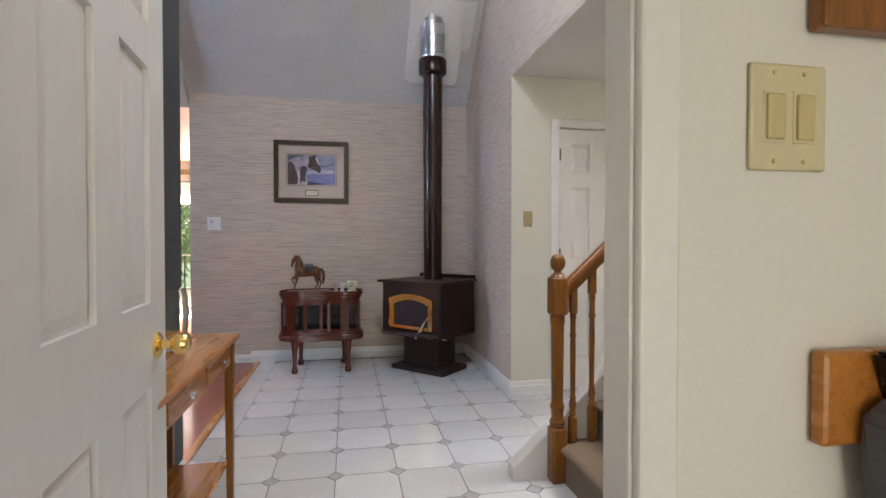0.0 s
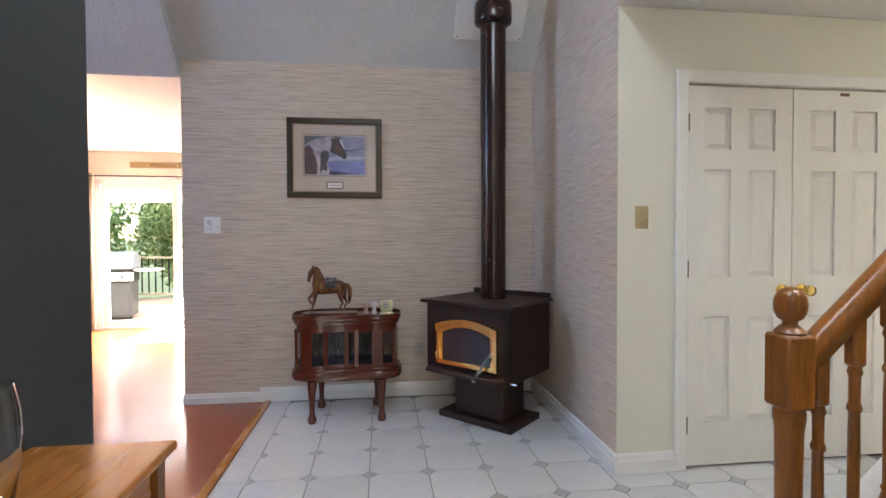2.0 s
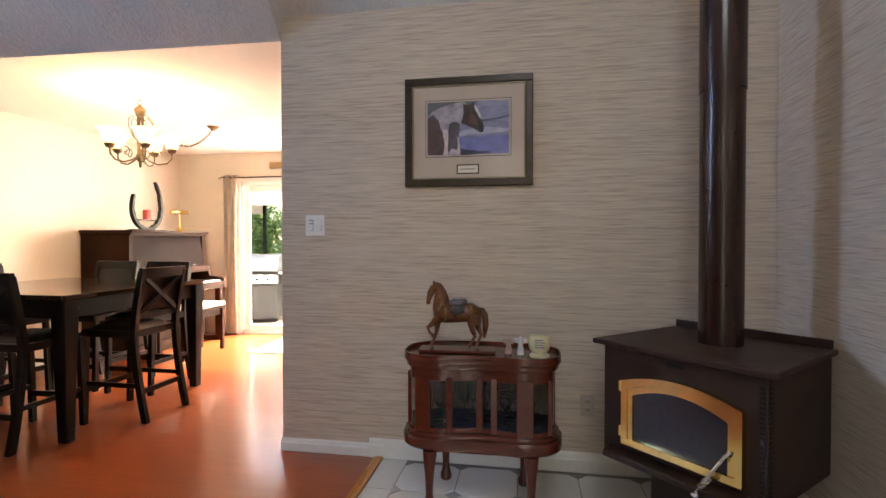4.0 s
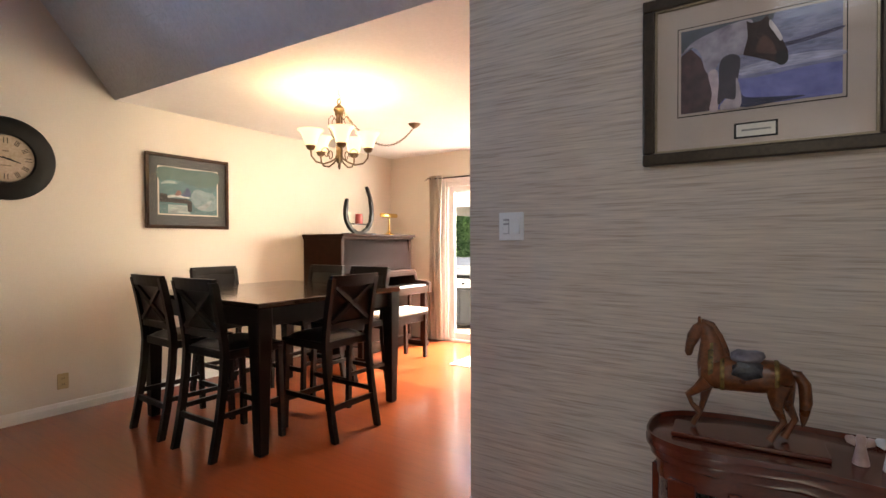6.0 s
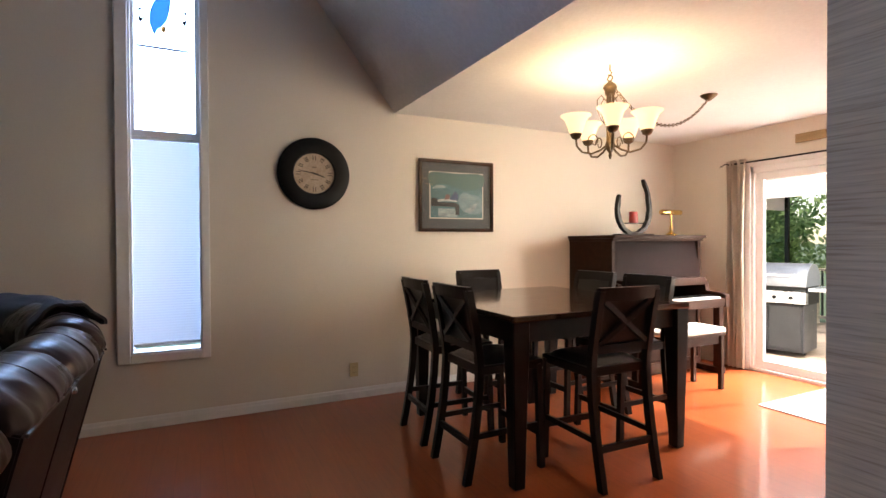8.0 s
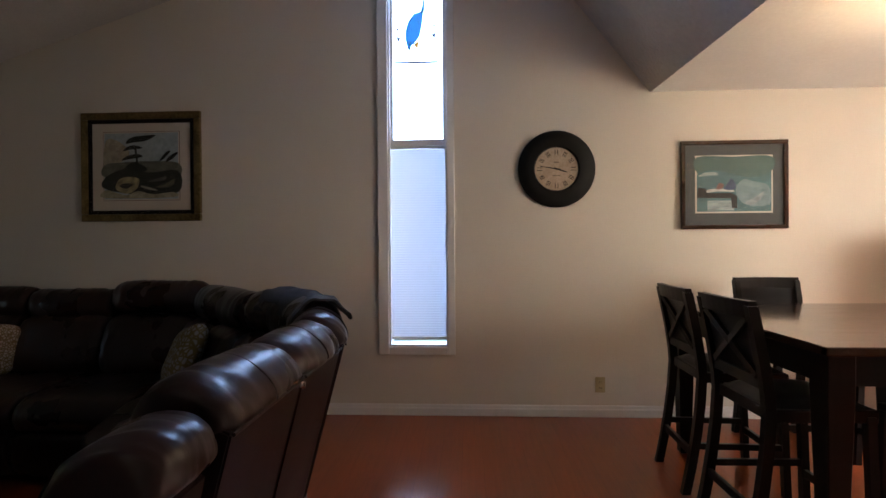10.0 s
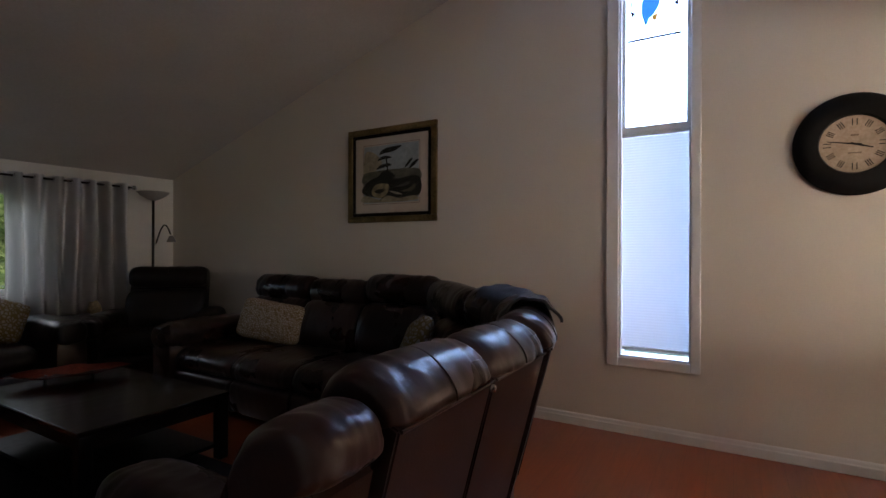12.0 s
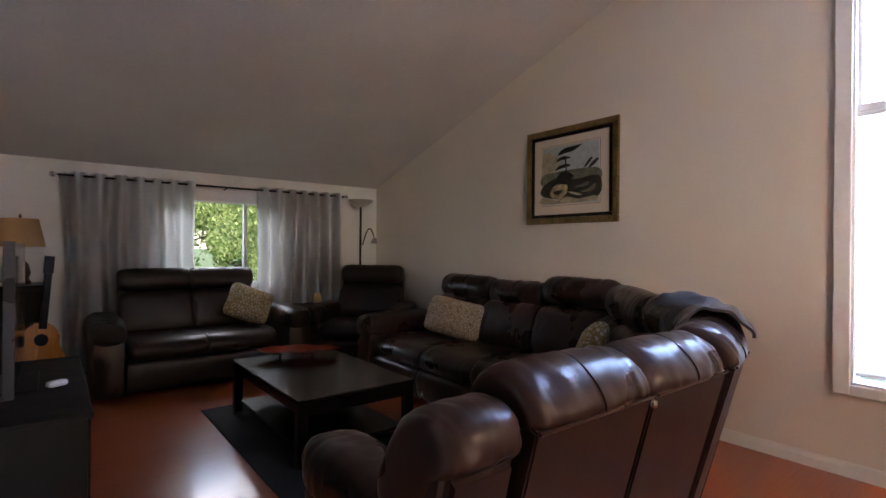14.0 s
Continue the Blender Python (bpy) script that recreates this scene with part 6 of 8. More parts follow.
part("canopy", lathe(bmesh.new(), ((0.008, 2.365), (0.02, 2.372), (0.050, 2.395), (0.062, 2.41)), 24), "bronze", chain, "", True, Matrix.Translation((-3.2, 7.2, 0)))
for i, (p, q) in enumerate(zip(sw, sw[1:])):
    for k in range(2):
        a, b = p.lerp(q, k / 2), p.lerp(q, (k + 1) / 2)
        d = (b - a)
        side = (Vector((0, 0, 1)).cross(d).normalized() if (i * 2 + k) % 2 else Vector((0, 0, 1))) * 0.010
        mid = (a + b) / 2
        loop = [a - d * 0.12, a.lerp(b, 0.25) + side, a.lerp(b, 0.75) + side, b + d * 0.12, a.lerp(b, 0.75) - side, a.lerp(b, 0.25) - side, a - d * 0.12]
        part("link", tube(bmesh.new(), loop, 0.0032, 4), "bronze", chain)

# ---- piano ----
pn = thing("upright_piano", pose(0, 0, 0), "dark walnut upright piano against cream wall", "piano")
PY0, PY1 = 7.10, 8.32
part("side_panel", nbox(-4.685, -4.10, PY0, PY0 + 0.045, 0.003, 1.325, 0.004), "piano", pn)
part("side_panel", nbox(-4.685, -4.10, PY1 - 0.045, PY1, 0.003, 1.325, 0.004), "piano", pn)
part("back_panel", nbox(-4.685, -4.62, PY0 + 0.045, PY1 - 0.045, 0.05, 1.32), "piano", pn)
part("lid", nbox(-4.69, -4.045, PY0 - 0.02, PY1 + 0.02, 1.325, 1.356, 0.008), "piano", pn)
part("lid_moulding", nbox(-4.69, -4.075, PY0 - 0.008, PY1 + 0.008, 1.30, 1.326, 0.006), "piano", pn)
bm = bmesh.new()
v = [bm.verts.new(p) for p in ((-4.075, PY0 + 0.04, 0.93), (-4.075, PY1 - 0.04, 0.93), (-4.13, PY1 - 0.04, 1.30), (-4.13, PY0 + 0.04, 1.30))]
bmesh.ops.solidify(bm, geom=[bm.faces.new(v)], thickness=0.02)
part("music_panel", bm, material("polished walnut panel", (0.026, 0.010, 0.008), 0.48, var=0.1, scale=5, fine=40, bump=0, stretch=(4, 0.7, 4), spec=0.08), pn, "polished front panel")
part("fallboard", nbox(-4.13, -4.00, PY0 + 0.045, PY1 - 0.045, 0.86, 0.935, 0.01), "piano", pn)
part("key_bed", nbox(-4.12, -3.80, PY0 + 0.01, PY1 - 0.01, 0.655, 0.715, 0.006), "piano", pn)
for y in (PY0, PY1 - 0.055):
    part("key_cheek", slab(((-4.11, 0.655), (-3.79, 0.655), (-3.79, 0.77), (-3.84, 0.79), (-4.0, 0.80), (-4.02, 0.90), (-4.11, 0.92)), 'y', y, y + 0.055), "piano", pn)
part("key_slip", nbox(-3.815, -3.795, PY0 + 0.055, PY1 - 0.055, 0.70, 0.74), "piano", pn)
n = 52
wk = (PY1 - PY0 - 0.12) / n
for k in range(n):
    y = PY0 + 0.06 + k * wk
    part("white_key", nbox(-3.99, -3.835, y + 0.0006, y + wk - 0.0006, 0.716, 0.752, 0.0015, 1), "white_plastic", pn, "white piano key")
    if k % 7 not in (2, 6) and k < n - 1:
        part("black_key", nbox(-3.99, -3.895, y + wk - 0.005, y + wk + 0.005, 0.7525, 0.764), "black", pn, "black piano key")
part("lower_panel", nbox(-4.14, -4.12, PY0 + 0.045, PY1 - 0.045, 0.12, 0.655), "piano", pn)
part("toe_rail", nbox(-4.16, -4.08, PY0 + 0.045, PY1 - 0.045, 0.003, 0.12, 0.004), "piano", pn)
for y in (PY0 + 0.03, PY1 - 0.09):
    part("front_leg", nbox(-3.90, -3.83, y, y + 0.06, 0.06, 0.655, 0.006), "piano", pn)
    part("toe_block", nbox(-4.10, -3.81, y - 0.005, y + 0.065, 0.003, 0.06, 0.006), "piano", pn)
for y in (7.63, 7.71, 7.79):
    part("pedal", nbox(-4.08, -4.0, y, y + 0.03, 0.045, 0.055, 0.004), "brass", pn, "brass pedal")

bn_ = thing("piano_bench", pose(0, 0, 0), "wooden piano bench with cream cushion", "bench")
part("seat_board", nbox(-3.79, -3.47, 7.08, 7.80, 0.475, 0.50, 0.004), "piano", bn_)
bm = nbox(-3.795, -3.465, 7.075, 7.805, 0.50, 0.545, 0.02, 3)
part("cushion", bm, "white_fabric", bn_, "cream seat cushion", True)
part("apron", nbox(-3.76, -3.50, 7.11, 7.77, 0.40, 0.476), "piano", bn_)
for x in (-3.765, -3.495):
    for y in (7.11, 7.77):
        bm = bmesh.new()
        bar(bm, (x, y, 0.002), (x, y, 0.476), 0.035, 0.035)
        part("leg", bm, "piano", bn_)

# ornament, candle and brass lamp on the piano
om = thing("crescent_candle_holder", pose(-4.33, 7.62, 1.3565) @ Matrix.Diagonal((1.2, 1.75, 1.42, 1)), "dark metal crescent candle holder with red candle", "candle holder")
part("foot", nbox(-0.05, 0.05, -0.13, 0.13, 0, 0.012, 0.004), "black_iron", om)
bm = bmesh.new()
outer, inner = [], []
N = 30
for i in range(N + 1):
    t = -2.1 + 4.65 * i / N
    a = t - math.pi / 2
    wob = 0.003 * (i % 3)
    taper = 0.019 * (1 - abs(t / 2.6) ** 2.5) + 0.004
    stretchz = 1.65 if t > 0 else 1.35
    cz = 0.17
    outer.append((0.135 * math.cos(a), cz + 0.17 * math.sin(a) * (stretchz if math.sin(a) > 0 else 1)))
    inner.append(((0.135 - taper - wob) * math.cos(a), cz + (0.17 - taper - wob) * math.sin(a) * (stretchz if math.sin(a) > 0 else 1)))
for (o0, i0), (o1, i1) in zip(zip(outer, inner), zip(outer[1:], inner[1:])):
    v = [bm.verts.new(p) for p in ((-0.018, o0[0], o0[1]), (-0.018, o1[0], o1[1]), (-0.018, i1[0], i1[1]), (-0.018, i0[0], i0[1]), (0.018, o0[0], o0[1]), (0.018, o1[0], o1[1]), (0.018, i1[0], i1[1]), (0.018, i0[0], i0[1]))]
    for f in ((3, 2, 1, 0), (4, 5, 6, 7), (0, 1, 5, 4), (1, 2, 6, 5), (2, 3, 7, 6), (3, 0, 4, 7)):
        bm.faces.new([v[k] for k in f])
bmesh.ops.remove_doubles(bm, verts=bm.verts, dist=0.0004)
part("crescent", bm, "black_iron", om, "slate-like dark crescent")
part("tray", nbox(-0.03, 0.03, -0.07, 0.07, 0.082, 0.090), "black_iron", om)
part("candle", lathe(bmesh.new(), ((0.028, 0.09), (0.029, 0.095), (0.028, 0.165), (0.022, 0.17), (0.004, 0.166)), 20), material("red wax", (0.35, 0.03, 0.025), 0.5, var=0.1), om, "red pillar candle", True)
bl_ = thing("piano_lamp", pose(-4.33, 8.16, 1.3565), "small polished brass piano lamp", "lamp")
part("base", lathe(bmesh.new(), ((0.055, 0), (0.055, 0.012), (0.03, 0.03), (0.015, 0.05)), 20), "brass", bl_, "", True)
part("stem", lathe(bmesh.new(), ((0.010, 0.04), (0.016, 0.08), (0.009, 0.12), (0.009, 0.235)), 12), "brass", bl_, "", True)
part("shade", lathe(bmesh.new(), ((0.022, -0.15), (0.028, -0.14), (0.028, 0.14), (0.022, 0.15)), 16), "brass", bl_, "horizontal brass tube shade", True, pose(0, 0, 0.245, 90))

# ---- patio door, curtain, sign ----
pd = thing("door_4", pose(0, 0, 0), "white sliding glass patio door", "patio door")
pd["kind"] = "structure"
bm = bmesh.new()
for (xa, xb, za, zb) in ((SX0 - 0.06, SX0, 0.001, SZ + 0.06), (SX1, SX1 + 0.06, 0.001, SZ + 0.06), (SX0, SX1, SZ, SZ + 0.06)):
    box(bm, xa, xb, YB - 0.018, YB - 0.001, za, zb, 0.004)
part("casing", bm, "white_trim", pd)
bm = bmesh.new()
for (xa, xb, za, zb) in ((SX0, SX0 + 0.03, 0.0, SZ), (SX1 - 0.03, SX1, 0.0, SZ), (SX0, SX1, SZ - 0.06, SZ), (SX0, SX1, 0.0, 0.03)):
    box(bm, xa, xb, YB - 0.004, YB + 0.15, za, zb)
part("frame", bm, "white_plastic", pd)
for xa, xb, y in ((SX0 + 0.03, -2.78, YB + 0.03), (-2.85, SX1 - 0.03, YB + 0.085)):
    bm = bmesh.new()
    for (a, b, za, zb) in ((xa, xa + 0.075, 0.03, SZ - 0.06), (xb - 0.075, xb, 0.03, SZ - 0.06), (xa + 0.075, xb - 0.075, 0.03, 0.115), (xa + 0.075, xb - 0.075, SZ - 0.135, SZ - 0.06)):
        box(bm, a, b, y, y + 0.04, za, zb, 0.004)
    leaf = part("leaf", bm, "white_plastic", pd, "sliding leaf")
    g = part("glass", nbox(xa + 0.07, xb - 0.07, y + 0.017, y + 0.022, 0.11, SZ - 0.13), "pane", leaf)
    g.visible_shadow = False
part("handle", nbox(-2.84, -2.815, YB + 0.005, YB + 0.03, 0.92, 1.12, 0.006), "white_plastic", pd)


def curtain(name, x0, x1, y, z0, z1, mat, folds, depth, label, group="", gather=1.0, seed=1, along='x', top_pull=0.0):
    """Hanging cloth with folds between x0 and x1."""
    rnd = random.Random(seed)
    bm = bmesh.new()
    nx, nz = folds * 14, 14
    ph = [rnd.uniform(-0.7, 0.7) for _ in range(folds + 2)]
    am = [rnd.uniform(0.7, 1.25) for _ in range(folds + 2)]
    rows = []
    for j in range(nz + 1):
        t = j / nz
        z = z1 + (z0 - z1) * t
        row = []
        for i in range(nx + 1):
            u = i / nx
            k = min(folds, int(u * folds))
            a = am[k] * (1 - (u * folds - k)) + am[k + 1] * (u * folds - k)
            p = ph[k] * (1 - (u * folds - k)) + ph[k + 1] * (u * folds - k)
            w = math.sin(2 * math.pi * folds * u + p * t)
            xx = x0 + (x1 - x0) * u + 0.012 * math.sin(5 * t + 9 * u)
            yy = y + depth * a * (0.75 + 0.35 * t) * math.copysign(abs(w) ** 0.8, w)
            row.append(bm.verts.new((xx, yy, z + 0.004 * math.cos(4 * math.pi * folds * u))))
        rows.append(row)
    for a, b in zip(rows, rows[1:]):
        for i in range(nx):
            bm.faces.new((a[i], a[i + 1], b[i + 1], b[i]))
    bmesh.ops.solidify(bm, geom=bm.faces[:], thickness=0.004)
    return part(name, bm, mat, None, "", True)


rodt = thing("curtain_rod", pose(0, 0, 0), "thin dark metal curtain rod with curled finial", "curtain rod")
part("pole", tube(bmesh.new(), ((-3.96, YB - 0.075, 2.075), (-1.70, YB - 0.075, 2.075)), 0.008, 8), "black_iron", rodt, "", True)
part("finial", tube(bmesh.new(), [(-3.96 - 0.11 * t, YB - 0.075, 2.075 + 0.03 * math.sin(4.5 * t) * t + (0.02 if t > 0.8 else 0)) for t in [k / 10 for k in range(11)]], [0.008 - 0.004 * k / 10 for k in range(11)], 8), "black_iron", rodt, "", True)
for x in (-3.92, -2.75, -1.75):
    part("bracket", tube(bmesh.new(), ((x, YB - 0.001, 2.055), (x, YB - 0.06, 2.055), (x, YB - 0.075, 2.066)), 0.006, 6), "black_iron", rodt, "", True)
cu = curtain("curtain", -4.0, -3.80, YB - 0.075, 0.015, 2.11, "sheer", 4, 0.030, "", seed=4)
tagged(cu, "cream curtain gathered at the side of the patio door", "curtain")

sgn = thing("wooden_sign", pose(-2.72, YB - 0.001, 2.235), "long narrow wooden sign reading Welcome To The Lake", "sign")
part("board", nbox(-0.65, 0.65, -0.02, 0, -0.04, 0.04, 0.004), material("pale weathered wood", (0.42, 0.30, 0.15), 0.7, var=0.2, scale=5, fine=50, stretch=(0.5, 4, 6)), sgn)
lines("bronze", "Welcome To The Lake", 0.085, pose(0, -0.021, -0.028, 90), sgn)

mt = part("door_mat", nbox(-3.08, -2.30, 7.62, 8.55, 0.001, 0.010, 0.003), material("pale woven mat", (0.55, 0.53, 0.48), 0.95, var=0.3, scale=6, fine=90, bump=0.5), None)
tagged(mt, "pale patterned mat before the patio door", "mat")

# ---- outside the patio door ----
def leaf_cloud(name, centre, size, n, mat, seed, leaf=0.09, label="", trunk=True):
    rnd = random.Random(seed)
    ob = thing(name, pose(centre[0], centre[1], centre[2]), label, "tree")
    ob2 = None
    if trunk:
        bm = bmesh.new()
        tube(bm, ((0, 0, 0), (0.05, 0, size[2] * 0.3), (-0.05, 0.05, size[2] * 0.7), (0, 0, size[2])), [0.12, 0.10, 0.07, 0.02], 8)
        for k in range(9):
            z = size[2] * (0.25 + 0.07 * k)
            a = rnd.uniform(0, 6.28)
            tube(bm, ((0, 0, z), (0.5 * size[0] * 0.6 * math.cos(a), 0.5 * size[1] * 0.6 * math.sin(a), z + 0.4)), [0.05, 0.012], 6)
        part("trunk", bm, material("bark " + name + str(seed), (0.10, 0.075, 0.055), 0.9, var=0.3, fine=60, bump=0.6), ob)
    verts, faces = [], []
    for k in range(int(n * 1.2)):
        a, ph = rnd.uniform(0, 6.2832), math.acos(rnd.uniform(-1, 1))
        r = rnd.uniform(0.35, 1.0) ** 0.6 * (0.78 + 0.3 * math.sin(3 * a + seed) * math.sin(4 * ph))
        c = Vector((size[0] / 2 * r * math.sin(ph) * math.cos(a), size[1] / 2 * r * math.sin(ph) * math.sin(a), size[2] * (0.58 + 0.46 * r * math.cos(ph))))
        u = Vector((rnd.uniform(-1, 1), rnd.uniform(-1, 1), rnd.uniform(-1, 1))).normalized()
        w = u.orthogonal().normalized()
        s = leaf * rnd.uniform(0.6, 1.4)
        i = len(verts)
        verts += [c - u * s, c + w * s * 0.45, c + u * s, c - w * s * 0.45]
        faces.append((i, i + 1, i + 2, i + 3))
    me = bpy.data.meshes.new("crown")
    me.from_pydata([tuple(v) for v in verts], [], faces)
    me.materials.append(mat)
    cr = new("crown", me)
    cr.parent = ob
    cr["kind"] = "stuff"
    return ob


def leaf_material(name, a, b):
    m = bpy.data.materials.new(name)
    m.use_nodes = True
    n, l = m.node_tree.nodes, m.node_tree.links
    g = n.new("ShaderNodeNewGeometry")
    ramp = n.new("ShaderNodeValToRGB")
    ramp.color_ramp.elements[0].color, ramp.color_ramp.elements[1].color = (*a, 1), (*b, 1)
    l.new(g.outputs["Random Per Island"], ramp.inputs[0])
    b_ = n["Principled BSDF"]
    l.new(ramp.outputs[0], b_.inputs["Base Color"])
    b_.inputs["Roughness"].default_value = 0.55
    t = n.new("ShaderNodeBsdfTranslucent")
    l.new(ramp.outputs[0], t.inputs[0])
    mx = n.new("ShaderNodeMixShader")
    mx.inputs[0].default_value = 0.65
    l.new(b_.outputs[0], mx.inputs[1])
    l.new(t.outputs[0], mx.inputs[2])
    l.new(mx.outputs[0], n["Material Output"].inputs[0])
    return m


M["leaf"] = leaf_material("green leaves", (0.10, 0.18, 0.06), (0.38, 0.52, 0.22))
M["leaf2"] = leaf_material("yellow green leaves", (0.15, 0.24, 0.08), (0.50, 0.58, 0.28))
M["leaf3"] = leaf_material("spruce needles", (0.08, 0.14, 0.08), (0.24, 0.34, 0.20))
ground = part("ground", nbox(-400, 400, -400, 400, -1.2, -0.6), material("lawn", (0.06, 0.10, 0.03), 0.95, var=0.3, scale=0.8, fine=20))
structure(ground, "green lawn round the house", "ground")
deck = thing("wooden_deck", pose(0, 0, 0), "pale weathered wooden deck outside the patio door", "deck")
deck["kind"] = "structure"
deck_mat = material("weathered deck boards", (0.33, 0.25, 0.18), 0.8, var=0.2, scale=3, fine=40, bump=0.2, stretch=(0.6, 6, 1))
for k in range(30):
    y = YB + 0.17 + 0.145 * k
    part("board", nbox(-7.5, 0.5, y, y + 0.138, -0.12, -0.085, 0.003, 1), deck_mat, deck)
part("joist", nbox(-7.4, 0.4, YB + 0.3, YB + 4.4, -0.3, -0.125), deck_mat, deck)
part("post_base", nbox(-7.4, 0.4, YB + 4.3, YB + 4.4, -0.62, -0.3), deck_mat, deck)
rl = thing("deck_railing", pose(0, 0, 0), "pale wooden deck railing with thin balusters", "railing")
rail_mat = material("pale railing wood", (0.46, 0.39, 0.30), 0.75, var=0.12, fine=40, bump=0.1)
yr = YB + 4.35
part("top_rail", nbox(-7.5, 0.5, yr - 0.05, yr + 0.05, 0.80, 0.84, 0.004), rail_mat, rl)
part("bottom_rail", nbox(-7.5, 0.5, yr - 0.02, yr + 0.02, 0.0, 0.05, 0.004), rail_mat, rl)
for k in range(5):
    x = -7.4 + 1.95 * k
    part("post", nbox(x - 0.05, x + 0.05, yr - 0.045, yr + 0.045, -0.085, 0.80, 0.004), rail_mat, rl)
for k in range(56):
    x = -7.3 + 0.14 * k
    part("baluster", nbox(x - 0.012, x + 0.012, yr - 0.012, yr + 0.012, 0.05, 0.80), "black", rl)

bq = thing("barbecue", pose(-4.42, 10.15, -0.085, 0, 0, 12), "dark gas barbecue with stainless lid and side shelf", "barbecue")
part("cabinet", nbox(-0.36, 0.36, -0.24, 0.24, 0.06, 0.62, 0.01), material("charcoal panels", (0.035, 0.037, 0.041), 0.4, 0.3, var=0.1), bq)
part("door", nbox(-0.34, -0.01, -0.255, -0.241, 0.10, 0.60, 0.004), material("charcoal door panel", (0.04, 0.042, 0.046), 0.35, 0.3, var=0.1), bq)
part("door", nbox(0.01, 0.34, -0.255, -0.241, 0.10, 0.60, 0.004), material("charcoal door panel", (0.04, 0.042, 0.046), 0.35, 0.3, var=0.1), bq)
part("control_panel", nbox(-0.40, 0.40, -0.30, -0.22, 0.64, 0.78, 0.008), "steel", bq, "steel control panel")
part("firebox", nbox(-0.38, 0.38, -0.24, 0.24, 0.62, 0.84, 0.01), "black", bq)
part("side_shelf", nbox(0.40, 0.78, -0.24, 0.2, 0.79, 0.83, 0.006), "steel", bq, "steel side shelf")
part("side_shelf", nbox(-0.78, -0.40, -0.24, 0.2, 0.79, 0.83, 0.006), "steel", bq, "steel side shelf")
hood = [(0.26 * math.cos(a) * -1.0, 0.84 + 0.27 * math.sin(a)) for a in [math.pi * k / 14 for k in range(15)]]
part("hood", slab(hood, 'x', -0.39, 0.39), material("dull grey hood steel", (0.20, 0.21, 0.23), 0.35, 0.8, var=0.1), bq, "rounded steel hood", True)
part("handle", tube(bmesh.new(), ((-0.30, -0.29, 0.97), (0.30, -0.29, 0.97)), 0.012, 8), "steel", bq, "", True)
for x in (-0.25, -0.08, 0.08, 0.25):
    part("knob", lathe(bmesh.new(), ((0.022, 0), (0.020, 0.02), (0.012, 0.024)), 12), "black", bq, at=pose(x, -0.30, 0.71, 90))
for x in (-0.3, 0.3):
    part("wheel", lathe(bmesh.new(), ((0.05, -0.015), (0.06, 0), (0.05, 0.015)), 14), "black", bq, at=pose(x, 0, 0.06, 0, 90, 0))

gz = thing("gazebo", pose(-4.6, 12.0, 0), "grey canvas gazebo roof on dark posts", "gazebo")
bm = bmesh.new()
rim = [bm.verts.new(p) for p in ((-1.6, -1.5, 2.16), (1.9, -1.5, 2.16), (1.9, 1.5, 2.16), (-1.6, 1.5, 2.16))]
top = bm.verts.new((0.15, 0, 2.95))
for k in range(4):
    bm.faces.new((rim[k], rim[(k + 1) % 4], top))
bmesh.ops.solidify(bm, geom=bm.faces[:], thickness=0.02)
canvas = material("taupe canvas", (0.58, 0.54, 0.52), 0.85, var=0.08, fine=120, bump=0.2)
part("canopy", bm, canvas, gz)
bm = nbox(-1.6, 1.9, -1.51, -1.49, 1.86, 2.16)
box(bm, -1.61, -1.59, -1.48, 1.5, 1.86, 2.16)
box(bm, 1.89, 1.91, -1.48, 1.5, 1.86, 2.16)
part("valance", bm, canvas, gz)
for x, y in ((-1.55, -1.44), (1.85, -1.44), (1.85, 1.45), (-1.55, 1.45)):
    part("post", nbox(x - 0.03, x + 0.03, y - 0.03, y + 0.03, -0.6 if y > 0 else -0.085, 2.14), "black_iron", gz)

for i, (x, y, w, h, mt_) in enumerate(((-9.5, 17.5, 4.5, 6.5, "leaf"), (-6.6, 18.5, 4.2, 7.2, "leaf2"), (-3.9, 18.0, 4.2, 6.3, "leaf"), (-1.4, 18.8, 4.4, 7.0, "leaf3"), (1.6, 18.0, 4.6, 6.6, "leaf"), (-12.5, 19.0, 5, 8, "leaf3"), (-5.2, 15.4, 3.0, 3.6, "leaf2"), (-8.0, 15.6, 2.6, 3.3, "leaf"))):
    leaf_cloud("tree", (x, y, -0.62), (w, w, h), 5200, M[mt_], 10 + i, 0.075, "leafy green garden tree behind the deck")
for i, (x, y, w, h, mt_) in enumerate(((-4.2, -15.0, 5.2, 7.6, "leaf2"), (-8.4, -16.0, 5.6, 9.0, "leaf3"), (-0.4, -16.5, 5.4, 8.0, "leaf"), (-6.2, -13.0, 3.4, 4.6, "leaf2"), (-2.2, -13.4, 3.2, 4.2, "leaf"))):
    leaf_cloud("tree", (x, y, -0.62), (w, w, h), 14000, M[mt_], 40 + i, 0.085, "leafy green tree outside the living room window")

